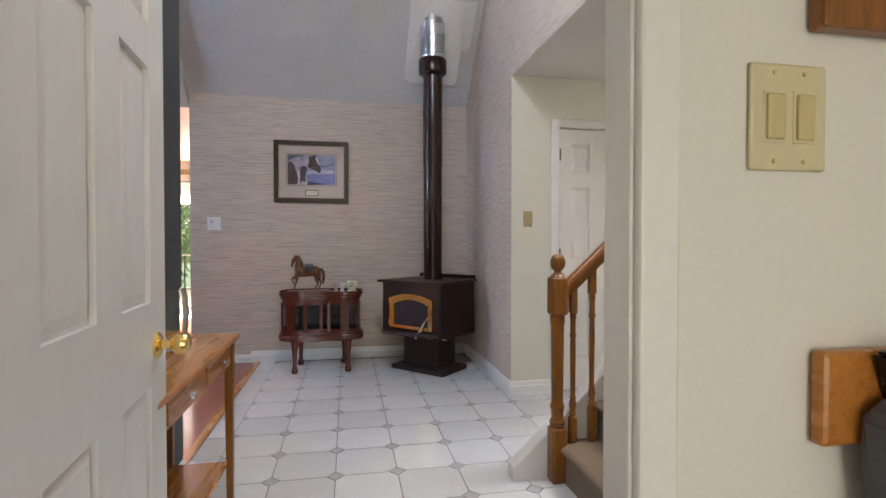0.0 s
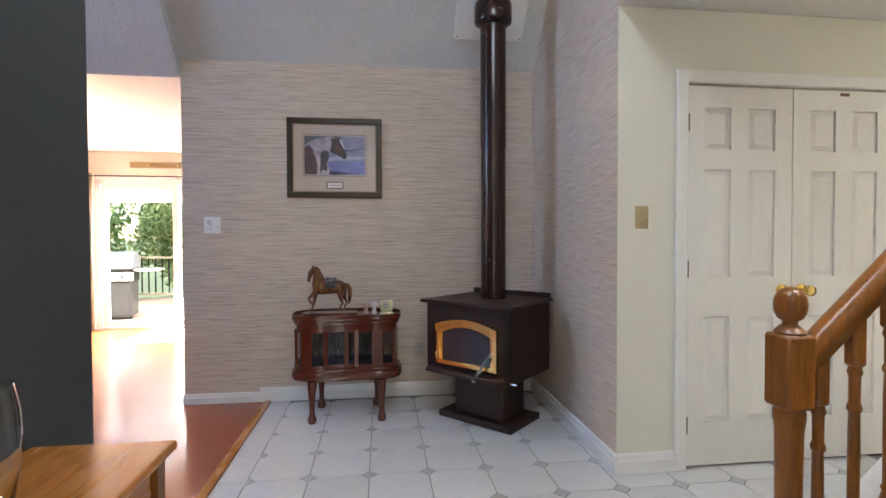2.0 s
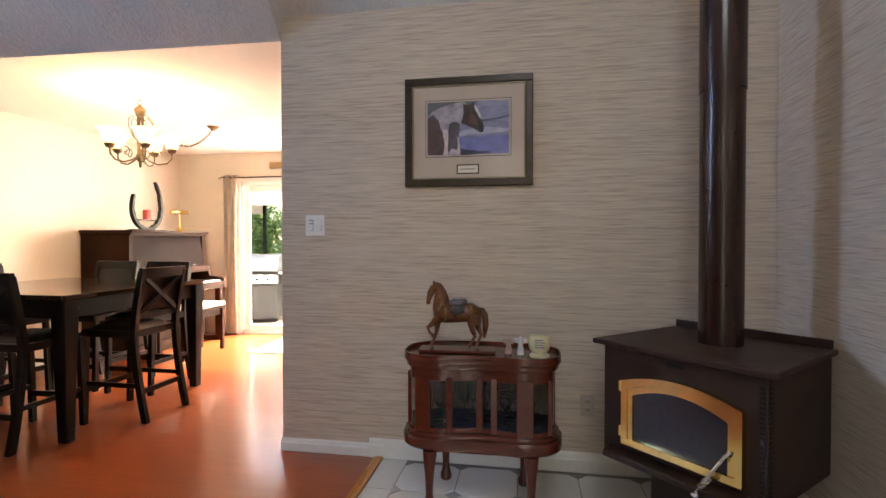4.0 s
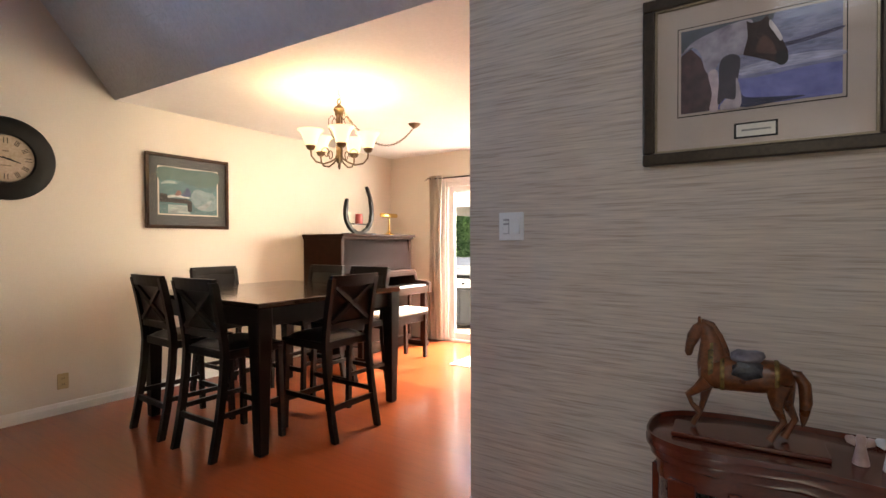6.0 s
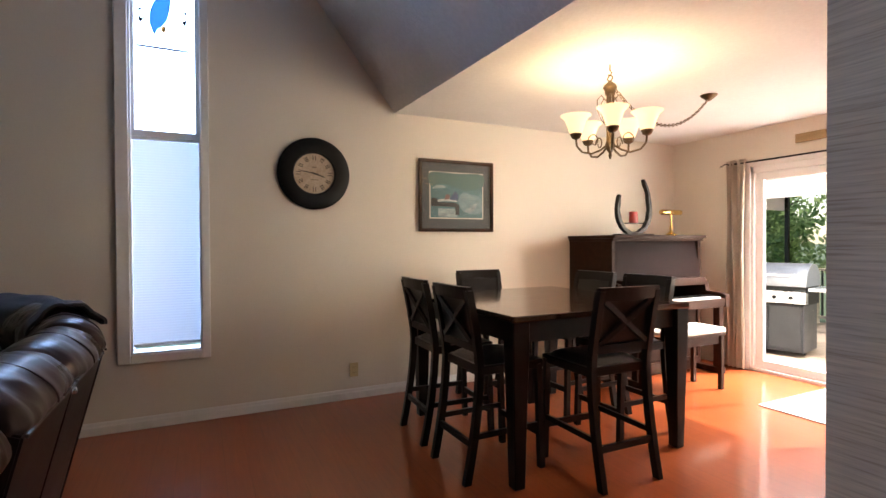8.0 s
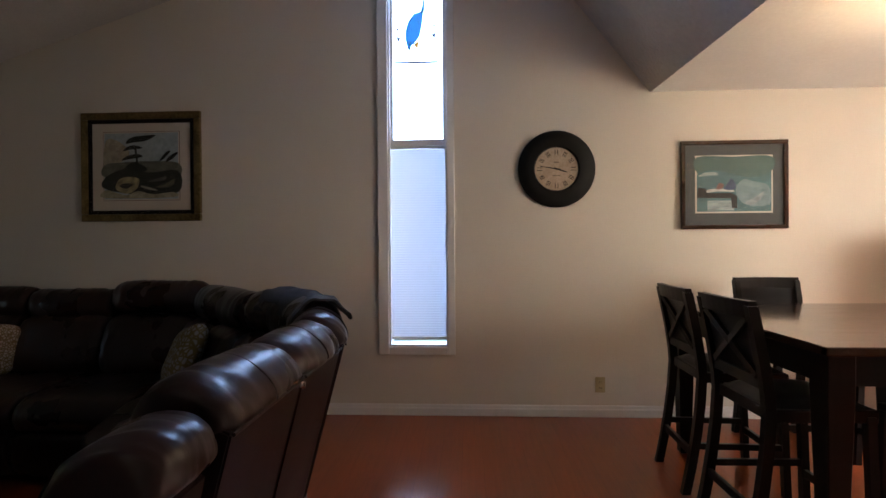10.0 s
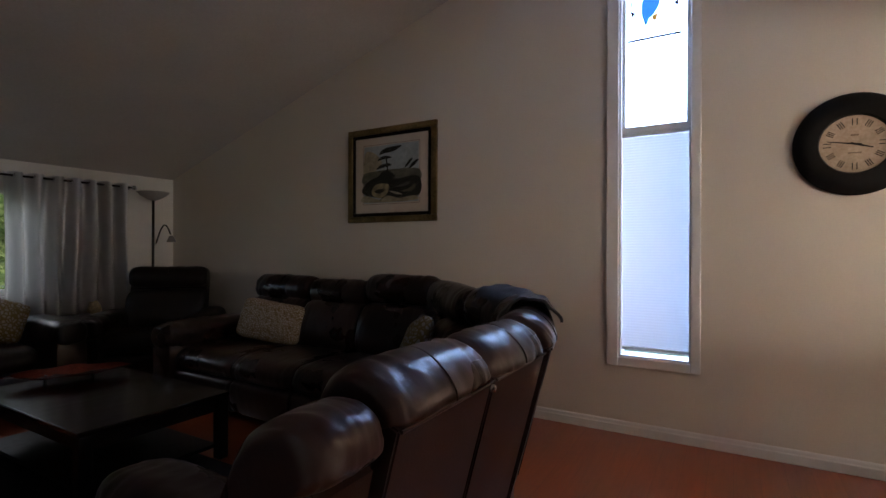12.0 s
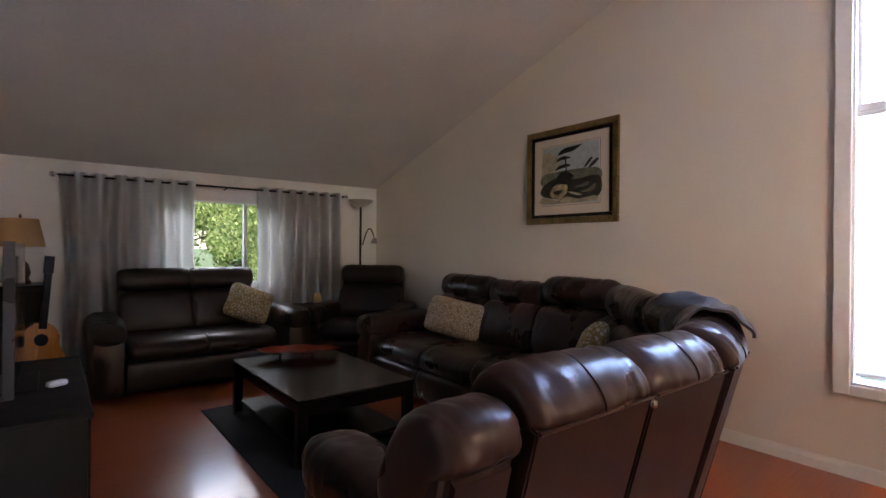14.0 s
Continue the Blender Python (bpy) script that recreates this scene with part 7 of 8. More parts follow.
# ---- living room ----
def puff(bm, c, s, m=None, e=0.35, e2=None, seg=48, rings=24, wr=0.0, seed=0):
    """A soft cushion: a superellipsoid with half sizes s round c; wr: creases."""
    e2 = e2 or e

    def pw(v, k):
        return math.copysign(abs(v) ** k, v)
    vs = []
    for j in range(rings + 1):
        ph = -math.pi / 2 + math.pi * j / rings
        row = []
        for i in range(seg):
            th = 2 * math.pi * i / seg
            p = Vector((s[0] * pw(math.cos(ph), e2) * pw(math.cos(th), e), s[1] * pw(math.cos(ph), e2) * pw(math.sin(th), e), s[2] * pw(math.sin(ph), e2)))
            if wr:
                q = p * 6 + Vector((seed * 3.1, seed * 1.7, 0))
                p *= 1 + wr * noise.noise(q) + 0.6 * wr * noise.noise(q * 2.7)
                rg = abs(noise.noise(Vector((p.x * 17 + seed, p.y * 5.5, p.z * 5.5 + seed * 0.7)))) + 0.5 * abs(noise.noise(Vector((p.x * 38, p.y * 13 + seed, p.z * 13))))
                p += p.normalized() * (0.010 - 0.030 * rg * (wr / 0.035) * 0.6)
            row.append(p)
        vs.append(row)
    M4 = Matrix.Translation(c) @ (m.to_4x4() if m is not None else Matrix.Identity(4))
    grid = [[bm.verts.new(M4 @ p) for p in row] if 0 < j < rings else [bm.verts.new(M4 @ row[0])] for j, row in enumerate(vs)]
    for j in range(rings):
        a, b = grid[j], grid[j + 1]
        for i in range(seg):
            k = (i + 1) % seg
            if len(a) == 1:
                bm.faces.new((a[0], b[k], b[i]))
            elif len(b) == 1:
                bm.faces.new((a[i], a[k], b[0]))
            else:
                bm.faces.new((a[i], a[k], b[k], b[i]))
    return bm


def rot(rx=0, ry=0, rz=0):
    return Euler([radians(a) for a in (rx, ry, rz)]).to_matrix()


def roll(length, section, wr=0.006, seed=0, end=0.62, n=44, k=64, hard=7.0):
    """A stuffed leather roll along x with a (y, z) section, gathered creases and rounded ends."""
    bm = bmesh.new()
    sec = smooth_loop(section, k)
    cy, cz = sum(p[0] for p in sec) / k, sum(p[1] for p in sec) / k
    rings = []
    for i in range(n + 1):
        u = -1 + 2 * i / n
        u = math.copysign(1 - (1 - abs(u)) ** 1.7, u)
        x = length / 2 * u
        s = end + (1 - end) * max(0.0, 1 - abs(u) ** hard) ** (1 / 2.2)
        ring = []
        for y, z in sec:
            dy, dz = y - cy, z - cz
            r = math.hypot(dy, dz) or 1e-6
            edge = abs(u) ** 4
            q = Vector((x * 21 + seed * 7.3, y * 6 + x * 5.0, z * 6 + seed))
            c = -abs(noise.noise(q)) * 1.3 + 0.35 - 0.5 * abs(noise.noise(q * 2.3))
            d = wr * (c * (0.8 + 1.8 * edge) + 0.9 * noise.noise(Vector((x * 4 + seed, y * 4, z * 4))))
            ring.append(bm.verts.new((x, cy + dy * s + d * dy / r, cz + dz * s + d * dz / r)))
        rings.append(ring)
    for p, q in zip(rings, rings[1:]):
        for j in range(k):
            bm.faces.new((p[j], p[(j + 1) % k], q[(j + 1) % k], q[j]))
    bm.faces.new(rings[0][::-1])
    bm.faces.new(rings[-1])
    return bm


def head_section(top, seam=0.905):
    return ((0.004, seam), (0.008, seam + 0.028), (-0.016, top - 0.050), (-0.066, top - 0.012), (-0.125, top), (-0.188, top - 0.030),
            (-0.228, top - 0.090), (-0.232, top - 0.160), (-0.190, top - 0.215), (-0.110, seam - 0.02), (-0.040, seam - 0.012))


LUMBAR = ((-0.100, 0.80), (-0.200, 0.828), (-0.268, 0.795), (-0.312, 0.72), (-0.345, 0.62), (-0.365, 0.52), (-0.345, 0.44), (-0.26, 0.42), (-0.18, 0.50), (-0.12, 0.66))
SEAT = ((-0.24, 0.34), (-0.25, 0.44), (-0.40, 0.462), (-0.62, 0.472), (-0.82, 0.470), (-0.93, 0.448), (-0.990, 0.395), (-0.985, 0.33), (-0.92, 0.295), (-0.55, 0.29))
FOOT = ((-0.90, 0.07), (-0.955, 0.055), (-0.985, 0.09), (-0.998, 0.18), (-0.990, 0.265), (-0.955, 0.292), (-0.90, 0.285), (-0.88, 0.18))


def seat_unit(parent, m, w, mat="leather", seed=1, top=1.0, inner=True, seat=True):
    """One seat of a reclining sofa. Local: back top edge along x at y 0, front towards -y; m places it."""
    panel = "leather_panel" if mat == "leather" else mat

    def pm(bm, name, mt=mat):
        return part(name, bm, mt, parent, "", True, m)
    bm = slab(((-0.150, 0.33), (0.0, 0.906), (-0.045, 0.925), (-0.125, 0.915), (-0.30, 0.33)), 'x', -w / 2 + 0.003, w / 2 - 0.003)
    bmesh.ops.bevel(bm, geom=bm.edges[:], offset=0.005, segments=2, affect='EDGES')
    pm(bm, "back_panel", panel)
    pm(nbox(-w / 2 + 0.012, w / 2 - 0.012, -0.30, -0.165, 0.03, 0.335, 0.012), "rear_base", panel)
    pm(tube(bmesh.new(), ((-w / 2 + 0.006, 0.004, 0.906), (w / 2 - 0.006, 0.004, 0.906)), 0.0045, 6), "piping")
    pm(roll(w + 0.004, head_section(top), 0.0065, seed), "headrest")
    pm(tube(bmesh.new(), [(0.0, y + (0.0015 if y > -0.1 else 0.0), z + 0.0005) for y, z in smooth_loop(head_section(top), 64)[2:34]], 0.0028, 5), "seam")
    if inner:
        pm(roll(w, LUMBAR, 0.006, seed + 5), "back_cushion")
    if inner and seat:
        pm(roll(w, SEAT, 0.006, seed + 9, 0.9), "seat_cushion")
        pm(nbox(-w / 2 + 0.004, w / 2 - 0.004, -0.90, -0.305, 0.03, 0.31, 0.02, 2), "seat_base", panel)
        pm(roll(w - 0.006, FOOT, 0.004, seed + 13, 0.9), "front_panel")


def sofa_arm(parent, m, mat="leather", seed=2, wide=0.13, top=0.64, front=-0.99):
    """A padded arm; its length runs along local y."""
    w = wide
    pad = ((-w * 0.86, top - 0.20), (-w * 1.05, top - 0.13), (-w * 0.98, top - 0.05), (-w * 0.6, top - 0.006), (0.0, top), (w * 0.6, top - 0.006), (w * 0.98, top - 0.05), (w * 1.05, top - 0.13), (w * 0.86, top - 0.20), (0.0, top - 0.23))
    side = ((-w * 0.80, 0.03), (-w * 0.86, 0.2), (-w * 0.84, top - 0.17), (0.0, top - 0.15), (w * 0.84, top - 0.17), (w * 0.86, 0.2), (w * 0.80, 0.03), (0.0, 0.025))
    mid, ln = (front - 0.16) / 2, -front - 0.16
    part("arm_pad", roll(ln + 0.04, pad, 0.008, seed, 0.55, hard=5.0), mat, parent, "", True, m @ pose(0, mid, 0, 0, 0, 90))
    part("arm_panel", roll(ln - 0.02, side, 0.003, seed + 2, 0.9, 24, 40), mat, parent, "", True, m @ pose(0, mid, 0, 0, 0, 90))


sec = thing("sectional_sofa", pose(0, 0, 0), "large dark brown leather reclining sectional sofa", "sofa")
# row along the long wall (front towards +x)
for i, (y, w, h) in enumerate(((0.43, 0.68, 1.02), (1.08, 0.605, 1.0), (1.70, 0.62, 1.055))):
    seat_unit(sec, pose(-4.46, y, 0, 0, 0, 90), w, seed=3 + i, top=h)
sofa_arm(sec, pose(-4.42, -0.03, 0, 0, 0, 90), seed=21, wide=0.14, top=0.655)
# corner wedge
for x, y, rz, w, h, sd_ in ((-4.055, 2.455, 45, 0.86, 1.035, 9), (-3.60, 2.945, 47, 0.48, 1.05, 12), (-3.275, 3.215, 30, 0.37, 1.05, 41), (-2.965, 3.345, 14, 0.29, 1.03, 30)):
    seat_unit(sec, pose(x, y, 0, 0, 0, rz), w, seed=sd_, top=h, inner=w > 0.4, seat=False)
WEDGE = ((-4.24, 2.016), (-3.49, 2.016), (-3.05, 2.14), (-2.776, 2.40), (-2.776, 3.12), (-3.18, 3.05), (-3.55, 2.76), (-3.95, 2.36))
part("wedge_seat", prism(bmesh.new(), WEDGE, 0.30, 0.462, bevel=0.035, seg=4), "leather", sec, "", True)
part("wedge_base", prism(bmesh.new(), [(x * 0.97 - 0.105, y * 0.97 + 0.077) for x, y in WEDGE], 0.03, 0.302), "leather_panel", sec)
# row with its back to the dining room (front towards -y)
for i, (x, w, h) in enumerate(((-2.560, 0.415, 1.02), (-2.125, 0.43, 1.02))):
    seat_unit(sec, pose(x, 3.38, 0), w, seed=31 + i, top=h)
sofa_arm(sec, pose(-1.975, 3.18, 0), seed=27, wide=0.12, top=0.615, front=-0.84)
SHOULDER = ((0.0, 0.865), (0.018, 0.895), (0.0, 0.945), (-0.05, 0.972), (-0.12, 0.965), (-0.19, 0.925), (-0.24, 0.85), (-0.27, 0.75), (-0.24, 0.66), (-0.14, 0.72), (-0.05, 0.83))
part("arm_shoulder", roll(0.195, SHOULDER, 0.007, 33, 0.6, hard=4.0), "leather", sec, "", True, pose(-1.803, 3.362, 0))
bm = slab(((3.16, 0.03), (3.352, 0.862), (3.32, 0.88), (3.18, 0.85), (2.86, 0.50), (2.80, 0.03)), 'x', -1.898, -1.712)
bmesh.ops.bevel(bm, geom=bm.edges[:], offset=0.022, segments=3, affect='EDGES')
part("arm_back", bm, "leather_panel", sec, "", True)
part("recline_button", lathe(bmesh.new(), ((0.011, 0), (0.010, 0.008), (0.004, 0.010)), 12), "steel", sec, "small metal stud", at=pose(-2.347, 3.376, 0.885, -90))

# grey throw over the corner headrests
bm = bmesh.new()
sec_top = smooth_loop(head_section(1.055, 0.93), 64)
tp = [Vector(p) for p in ((-3.04, 3.345, 0), (-3.18, 3.295, 0), (-3.34, 3.215, 0), (-3.50, 3.07, 0), (-3.66, 2.90, 0))]
rows = []
for i in range(41):
    f = i / 40 * (len(tp) - 1)
    j = min(int(f), len(tp) - 2)
    p = tp[j].lerp(tp[j + 1], f - j)
    d = (tp[min(j + 1, len(tp) - 1)] - tp[max(j - 1, 0)]).normalized().lerp((tp[min(j + 2, len(tp) - 1)] - tp[j]).normalized(), f - j).normalized()
    nrm = Vector((-d.y, d.x, 0)) * -1
    row = []
    for q in range(40):
        g = 7 + q * 29 / 39 - 1.2 * math.sin(i * 0.23) * (q < 8)
        a0, a1 = sec_top[int(g)], sec_top[int(g) + 1]
        y, z = (a0[e_] + (a1[e_] - a0[e_]) * (g - int(g)) for e_ in (0, 1))
        wv = 0.014 + 0.006 * math.sin(q * 0.55 + i * 0.12) + 0.008 * noise.noise(Vector((i * 0.16, q * 0.22, 3)))
        yy, zz = -0.11 + (y + 0.11) * (1 + wv * 5), 0.93 + (z - 0.93) * (1 + wv * 8)
        row.append(bm.verts.new(p + nrm * yy + Vector((0, 0, zz))))
    rows.append(row)
for ra_, rb_ in zip(rows, rows[1:]):
    for q in range(39):
        bm.faces.new((ra_[q], ra_[q + 1], rb_[q + 1], rb_[q]))
bmesh.ops.recalc_face_normals(bm, faces=bm.faces)
bmesh.ops.solidify(bm, geom=bm.faces[:], thickness=0.010)
thr = part("throw_blanket", bm, material("dark grey fleece", (0.040, 0.040, 0.046), 0.95, var=0.3, scale=14, fine=160, bump=0.7, sheen=0.1), None, "", True)
tagged(thr, "dark grey fleece throw draped over the sofa corner", "blanket")


def pattern_material(name, a, b, scale):
    m = material(name, a, 0.85, var=0.1, fine=120, bump=0.2)
    n, l = m.node_tree.nodes, m.node_tree.links
    tc = n.new("ShaderNodeTexCoord")
    v = n.new("ShaderNodeTexVoronoi")
    v.feature = 'DISTANCE_TO_EDGE'
    v.inputs["Scale"].default_value = scale
    l.new(tc.outputs["Object"], v.inputs["Vector"])
    r = n.new("ShaderNodeValToRGB")
    r.color_ramp.interpolation = 'EASE'
    r.color_ramp.elements[0].position, r.color_ramp.elements[1].position = 0.08, 0.22
    r.color_ramp.elements[0].color, r.color_ramp.elements[1].color = (*b, 1), (*a, 1)
    l.new(v.outputs["Distance"], r.inputs[0])
    l.new(r.outputs[0], n["Principled BSDF"].inputs["Base Color"])
    return m


def pillow(m, mat, label, w=0.24, h=0.17):
    bm = puff(bmesh.new(), (0, 0, 0), (w, 0.075, h), None, 0.42, 0.40, 40, 20, 0.02, 4)
    for v in bm.verts:
        k = 1 + 0.14 * (abs(v.co.x) / w) ** 3 * (abs(v.co.z) / h) ** 3
        v.co.x *= k
        v.co.z *= k
        v.co.y *= 1 - 0.55 * max((abs(v.co.x) / w) ** 3, (abs(v.co.z) / h) ** 3) * 0.8
    ob = part("throw_pillow", bm, mat, None, "", True, m)
    return tagged(ob, label, "pillow", "patterned throw pillows")


pat = pattern_material("cream and gold leaf weave", (0.62, 0.56, 0.48), (0.27, 0.19, 0.08), 60)
pat2 = pattern_material("grey and gold leaf weave", (0.46, 0.43, 0.38), (0.24, 0.17, 0.05), 34)
pillow(pose(-4.03, 0.57, 0.64, -20, 9, 112), pat, "cream patterned throw pillow on the sectional sofa", 0.27, 0.16)
pillow(pose(-3.72, 2.22, 0.66, -24, -12, 40), pat2, "light patterned pillow in the sofa corner", 0.20, 0.17)
pillow(pose(-2.78, -1.26, 0.675, -22, 22, 172), pat2, "gold and grey patterned pillow on the loveseat", 0.21, 0.17)

# loveseat under the window
lv = thing("loveseat", pose(0, 0, 0), "dark brown leather two-seat recliner under the window", "loveseat")
for i, x in enumerate((-1.98, -2.60)):
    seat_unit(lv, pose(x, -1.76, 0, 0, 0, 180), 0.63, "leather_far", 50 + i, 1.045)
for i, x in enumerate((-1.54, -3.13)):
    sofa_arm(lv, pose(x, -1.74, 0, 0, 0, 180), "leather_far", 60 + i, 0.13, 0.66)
# recliner chair in the corner
rc = thing("recliner_chair", pose(0, 0, 0), "dark brown leather recliner in the corner", "armchair")
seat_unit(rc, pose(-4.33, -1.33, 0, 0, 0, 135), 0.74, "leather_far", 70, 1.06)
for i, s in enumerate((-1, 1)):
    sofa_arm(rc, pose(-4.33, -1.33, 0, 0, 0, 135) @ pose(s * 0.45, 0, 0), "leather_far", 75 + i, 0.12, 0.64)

# coffee table, leaf bowl, thin dark sheet on the floor
cf = thing("coffee_table", pose(0, 0, 0), "dark espresso coffee table with lower shelf", "coffee table")
X0, X1, Y0, Y1 = -3.065, -2.265, 0.03, 1.33
part("tabletop", nbox(X0, X1, Y0, Y1, 0.375, 0.400, 0.005), "espresso_gloss", cf)
part("apron", nbox(X0 + 0.04, X1 - 0.04, Y0 + 0.04, Y1 - 0.04, 0.29, 0.376), "espresso", cf)
part("lower_shelf", nbox(X0 + 0.05, X1 - 0.05, Y0 + 0.05, Y1 - 0.05, 0.075, 0.095, 0.003), "espresso", cf)
for x in (X0 + 0.035, X1 - 0.035):
    for y in (Y0 + 0.035, Y1 - 0.035):
        bm = nbox(x - 0.03, x + 0.03, y - 0.03, y + 0.03, 0.009, 0.376, 0.004)
        part("leg", bm, "espresso", cf)
bw = thing("leaf_dish", pose(-2.70, 0.22, 0.401, 0, 0, -24) @ Matrix.Diagonal((0.95, 1.35, 1.2, 1)), "long copper-red leaf-shaped dish on feet", "dish")
bm = bmesh.new()
rows = []
for i in range(25):
    u = -1 + 2 * i / 24
    wdt = 0.125 * (1 - abs(u) ** 2.2) + 0.004
    row = []
    for j in range(9):
        v = -1 + 2 * j / 8
        row.append(bm.verts.new((0.36 * u, wdt * v, 0.022 + 0.030 * v * v * (1 - abs(u) ** 3) + 0.030 * abs(u) ** 3 + 0.004 * math.sin(9 * u + 2 * abs(v)))))
    rows.append(row)
for a, b in zip(rows, rows[1:]):
    for j in range(8):
        bm.faces.new((a[j], a[j + 1], b[j + 1], b[j]))
bmesh.ops.solidify(bm, geom=bm.faces[:], thickness=0.006)
copper = material("copper red lacquer", (0.36, 0.06, 0.025), 0.22, 0.3, var=0.25, scale=12, fine=60, bump=0.05)
part("dish", bm, copper, bw, "", True)
for x, y in ((-0.13, 0.04), (-0.13, -0.04), (0.13, 0.04), (0.13, -0.04)):
    part("foot", lathe(bmesh.new(), ((0.008, 0), (0.008, 0.028)), 8), "black_iron", bw, at=pose(x, y, 0))
rug = part("floor_sheet", nbox(-3.0, -2.08, -0.12, 1.78, 0.0008, 0.0085, 0.003), material("dark charcoal sheet", (0.012, 0.011, 0.012), 0.95, var=0.3, scale=6, fine=140, bump=0.7), None)
tagged(rug, "dark charcoal sheet on the floor under the coffee table", "rug")

# end table and little clock between loveseat and recliner
et = thing("end_table", pose(-3.52, -1.62, 0), "small dark end table between the seats", "end table")
part("top", nbox(-0.2, 0.2, -0.2, 0.2, 0.56, 0.585, 0.004), "espresso", et)
for x in (-0.17, 0.17):
    for y in (-0.17, 0.17):
        part("leg", nbox(x - 0.02, x + 0.02, y - 0.02, y + 0.02, 0.002, 0.561), "espresso", et)
tc_ = thing("table_ornament", pose(-3.66, -1.55, 0.586), "small cream ornament on the end table", "ornament")
part("body", puff(bmesh.new(), (0, 0, 0.075), (0.055, 0.04, 0.073), None, 0.7, 0.8, 16, 10, 0.08, 3), material("cream and tan ceramic", (0.55, 0.42, 0.24), 0.4, var=0.3, scale=25), tc_, "", True)

# torchiere with reading arm
fl = thing("floor_lamp", pose(-4.33, -1.72, 0), "dark metal torchiere floor lamp with reading arm", "floor lamp")
part("base", lathe(bmesh.new(), ((0.14, 0.002), (0.14, 0.012), (0.05, 0.03), (0.015, 0.05)), 24), "black_iron", fl, "", True)
part("pole", lathe(bmesh.new(), ((0.014, 0.03), (0.014, 1.80)), 10), "black_iron", fl, "", True)
part("bowl", lathe(bmesh.new(), ((0.02, 1.79), (0.05, 1.80), (0.13, 1.845), (0.165, 1.885), (0.160, 1.888), (0.12, 1.855), (0.03, 1.81)), 28), material("frosted bowl glass", (0.45, 0.42, 0.38), 0.5, var=0.05), fl, "frosted glass uplight bowl", True)
arm = part("reading_arm", tube(bmesh.new(), [(-0.02 - 0.17 * t, 0.02, 1.30 + 0.22 * math.sin(2.6 * t)) for t in [k / 10 for k in range(11)]], 0.008, 8), "black_iron", fl, "", True)
part("shade", lathe(bmesh.new(), ((0.015, 0.0), (0.025, -0.01), (0.055, -0.075), (0.052, -0.075), (0.02, -0.012)), 16), material("smoked glass shade", (0.20, 0.19, 0.18), 0.3, var=0.05), arm, "small bell shade", True, pose(-0.20, 0.02, 1.40))

# window, rod and curtains
wn2 = thing("window_2", pose(0, 0, 0), "white framed window between grey curtains", "window")
wn2["kind"] = "structure"
bm = bmesh.new()
for (xa, xb, za, zb) in ((NX0, NX0 + 0.06, NZ0, NZ1), (NX1 - 0.06, NX1, NZ0, NZ1), (NX0 + 0.06, NX1 - 0.06, NZ0, NZ0 + 0.06), (NX0 + 0.06, NX1 - 0.06, NZ1 - 0.06, NZ1), (-2.98, -2.94, NZ0 + 0.06, NZ1 - 0.06)):
    box(bm, xa, xb, YS - 0.10, YS - 0.04, za, zb, 0.004)
part("frame", bm, "white_plastic", wn2)
bm = bmesh.new()
for (xa, xb, za, zb) in ((NX0 - 0.06, NX0, NZ0 - 0.06, NZ1 + 0.06), (NX1, NX1 + 0.06, NZ0 - 0.06, NZ1 + 0.06)):
    box(bm, xa, xb, YS + 0.001, YS + 0.018, za, zb, 0.004)
part("casing", bm, "white_trim", wn2)
# box added for the pale wall header over the pane
part("header_band", nbox(NX0 + 0.002, NX1 - 0.002, YS - 0.035, YS + 0.03, NZ1 - 0.05, NZ1 + 0.085, 0.008), "white_trim", wn2, "white header band above the window")
part("sill", nbox(NX0 - 0.08, NX1 + 0.08, YS - 0.04, YS + 0.05, NZ0 - 0.03, NZ0 - 0.0005, 0.004), "white_trim", wn2)
p = part("pane", nbox(NX0 + 0.05, NX1 - 0.05, YS - 0.073, YS - 0.068, NZ0 + 0.05, NZ1 - 0.05), "pane", wn2)
p.visible_shadow = False

rd = thing("curtain_rod", pose(0, 0, 0), "dark metal curtain rod with ring grommets", "curtain rod")
RYC, RZC = YS + 0.125, 1.925
part("pole", tube(bmesh.new(), ((-4.16, RYC, RZC), (-1.20, RYC, RZC)), 0.011, 10), "black_iron", rd, "", True)
for x in (-4.18, -1.18):
    part("finial", lathe(bmesh.new(), ((0.01, -0.03), (0.022, -0.02), (0.026, 0), (0.022, 0.02), (0.01, 0.03)), 14), "steel", rd, "", True, pose(x, RYC, RZC, 0, 90, 0))
for x in (-4.13, -2.70, -1.23):
    part("bracket", tube(bmesh.new(), ((x, YS + 0.001, RZC - 0.02), (x, RYC, RZC - 0.016)), 0.006, 6), "black_iron", rd, "", True)
for k, (xa, xb, folds) in enumerate(((-2.39, -1.26, 7), (-4.11, -3.03, 7))):
    cu = curtain("curtain", xa, xb, RYC, 0.012, RZC + 0.035, "satin", folds, 0.075, "", seed=11 + k)
    tagged(cu, "silver grey satin grommet curtain hanging to the floor", "curtain", "grey living room curtains")
    for q in range(folds):
        u = (q + 0.5) / folds
        part("grommet", tube(bmesh.new(), [(0, 0.022 * math.cos(a), 0.022 * math.sin(a)) for a in [math.pi * t / 7 for t in range(15)]], 0.006, 6), "steel", rd, "steel ring grommet", True, pose(xa + (xb - xa) * u, RYC, RZC))

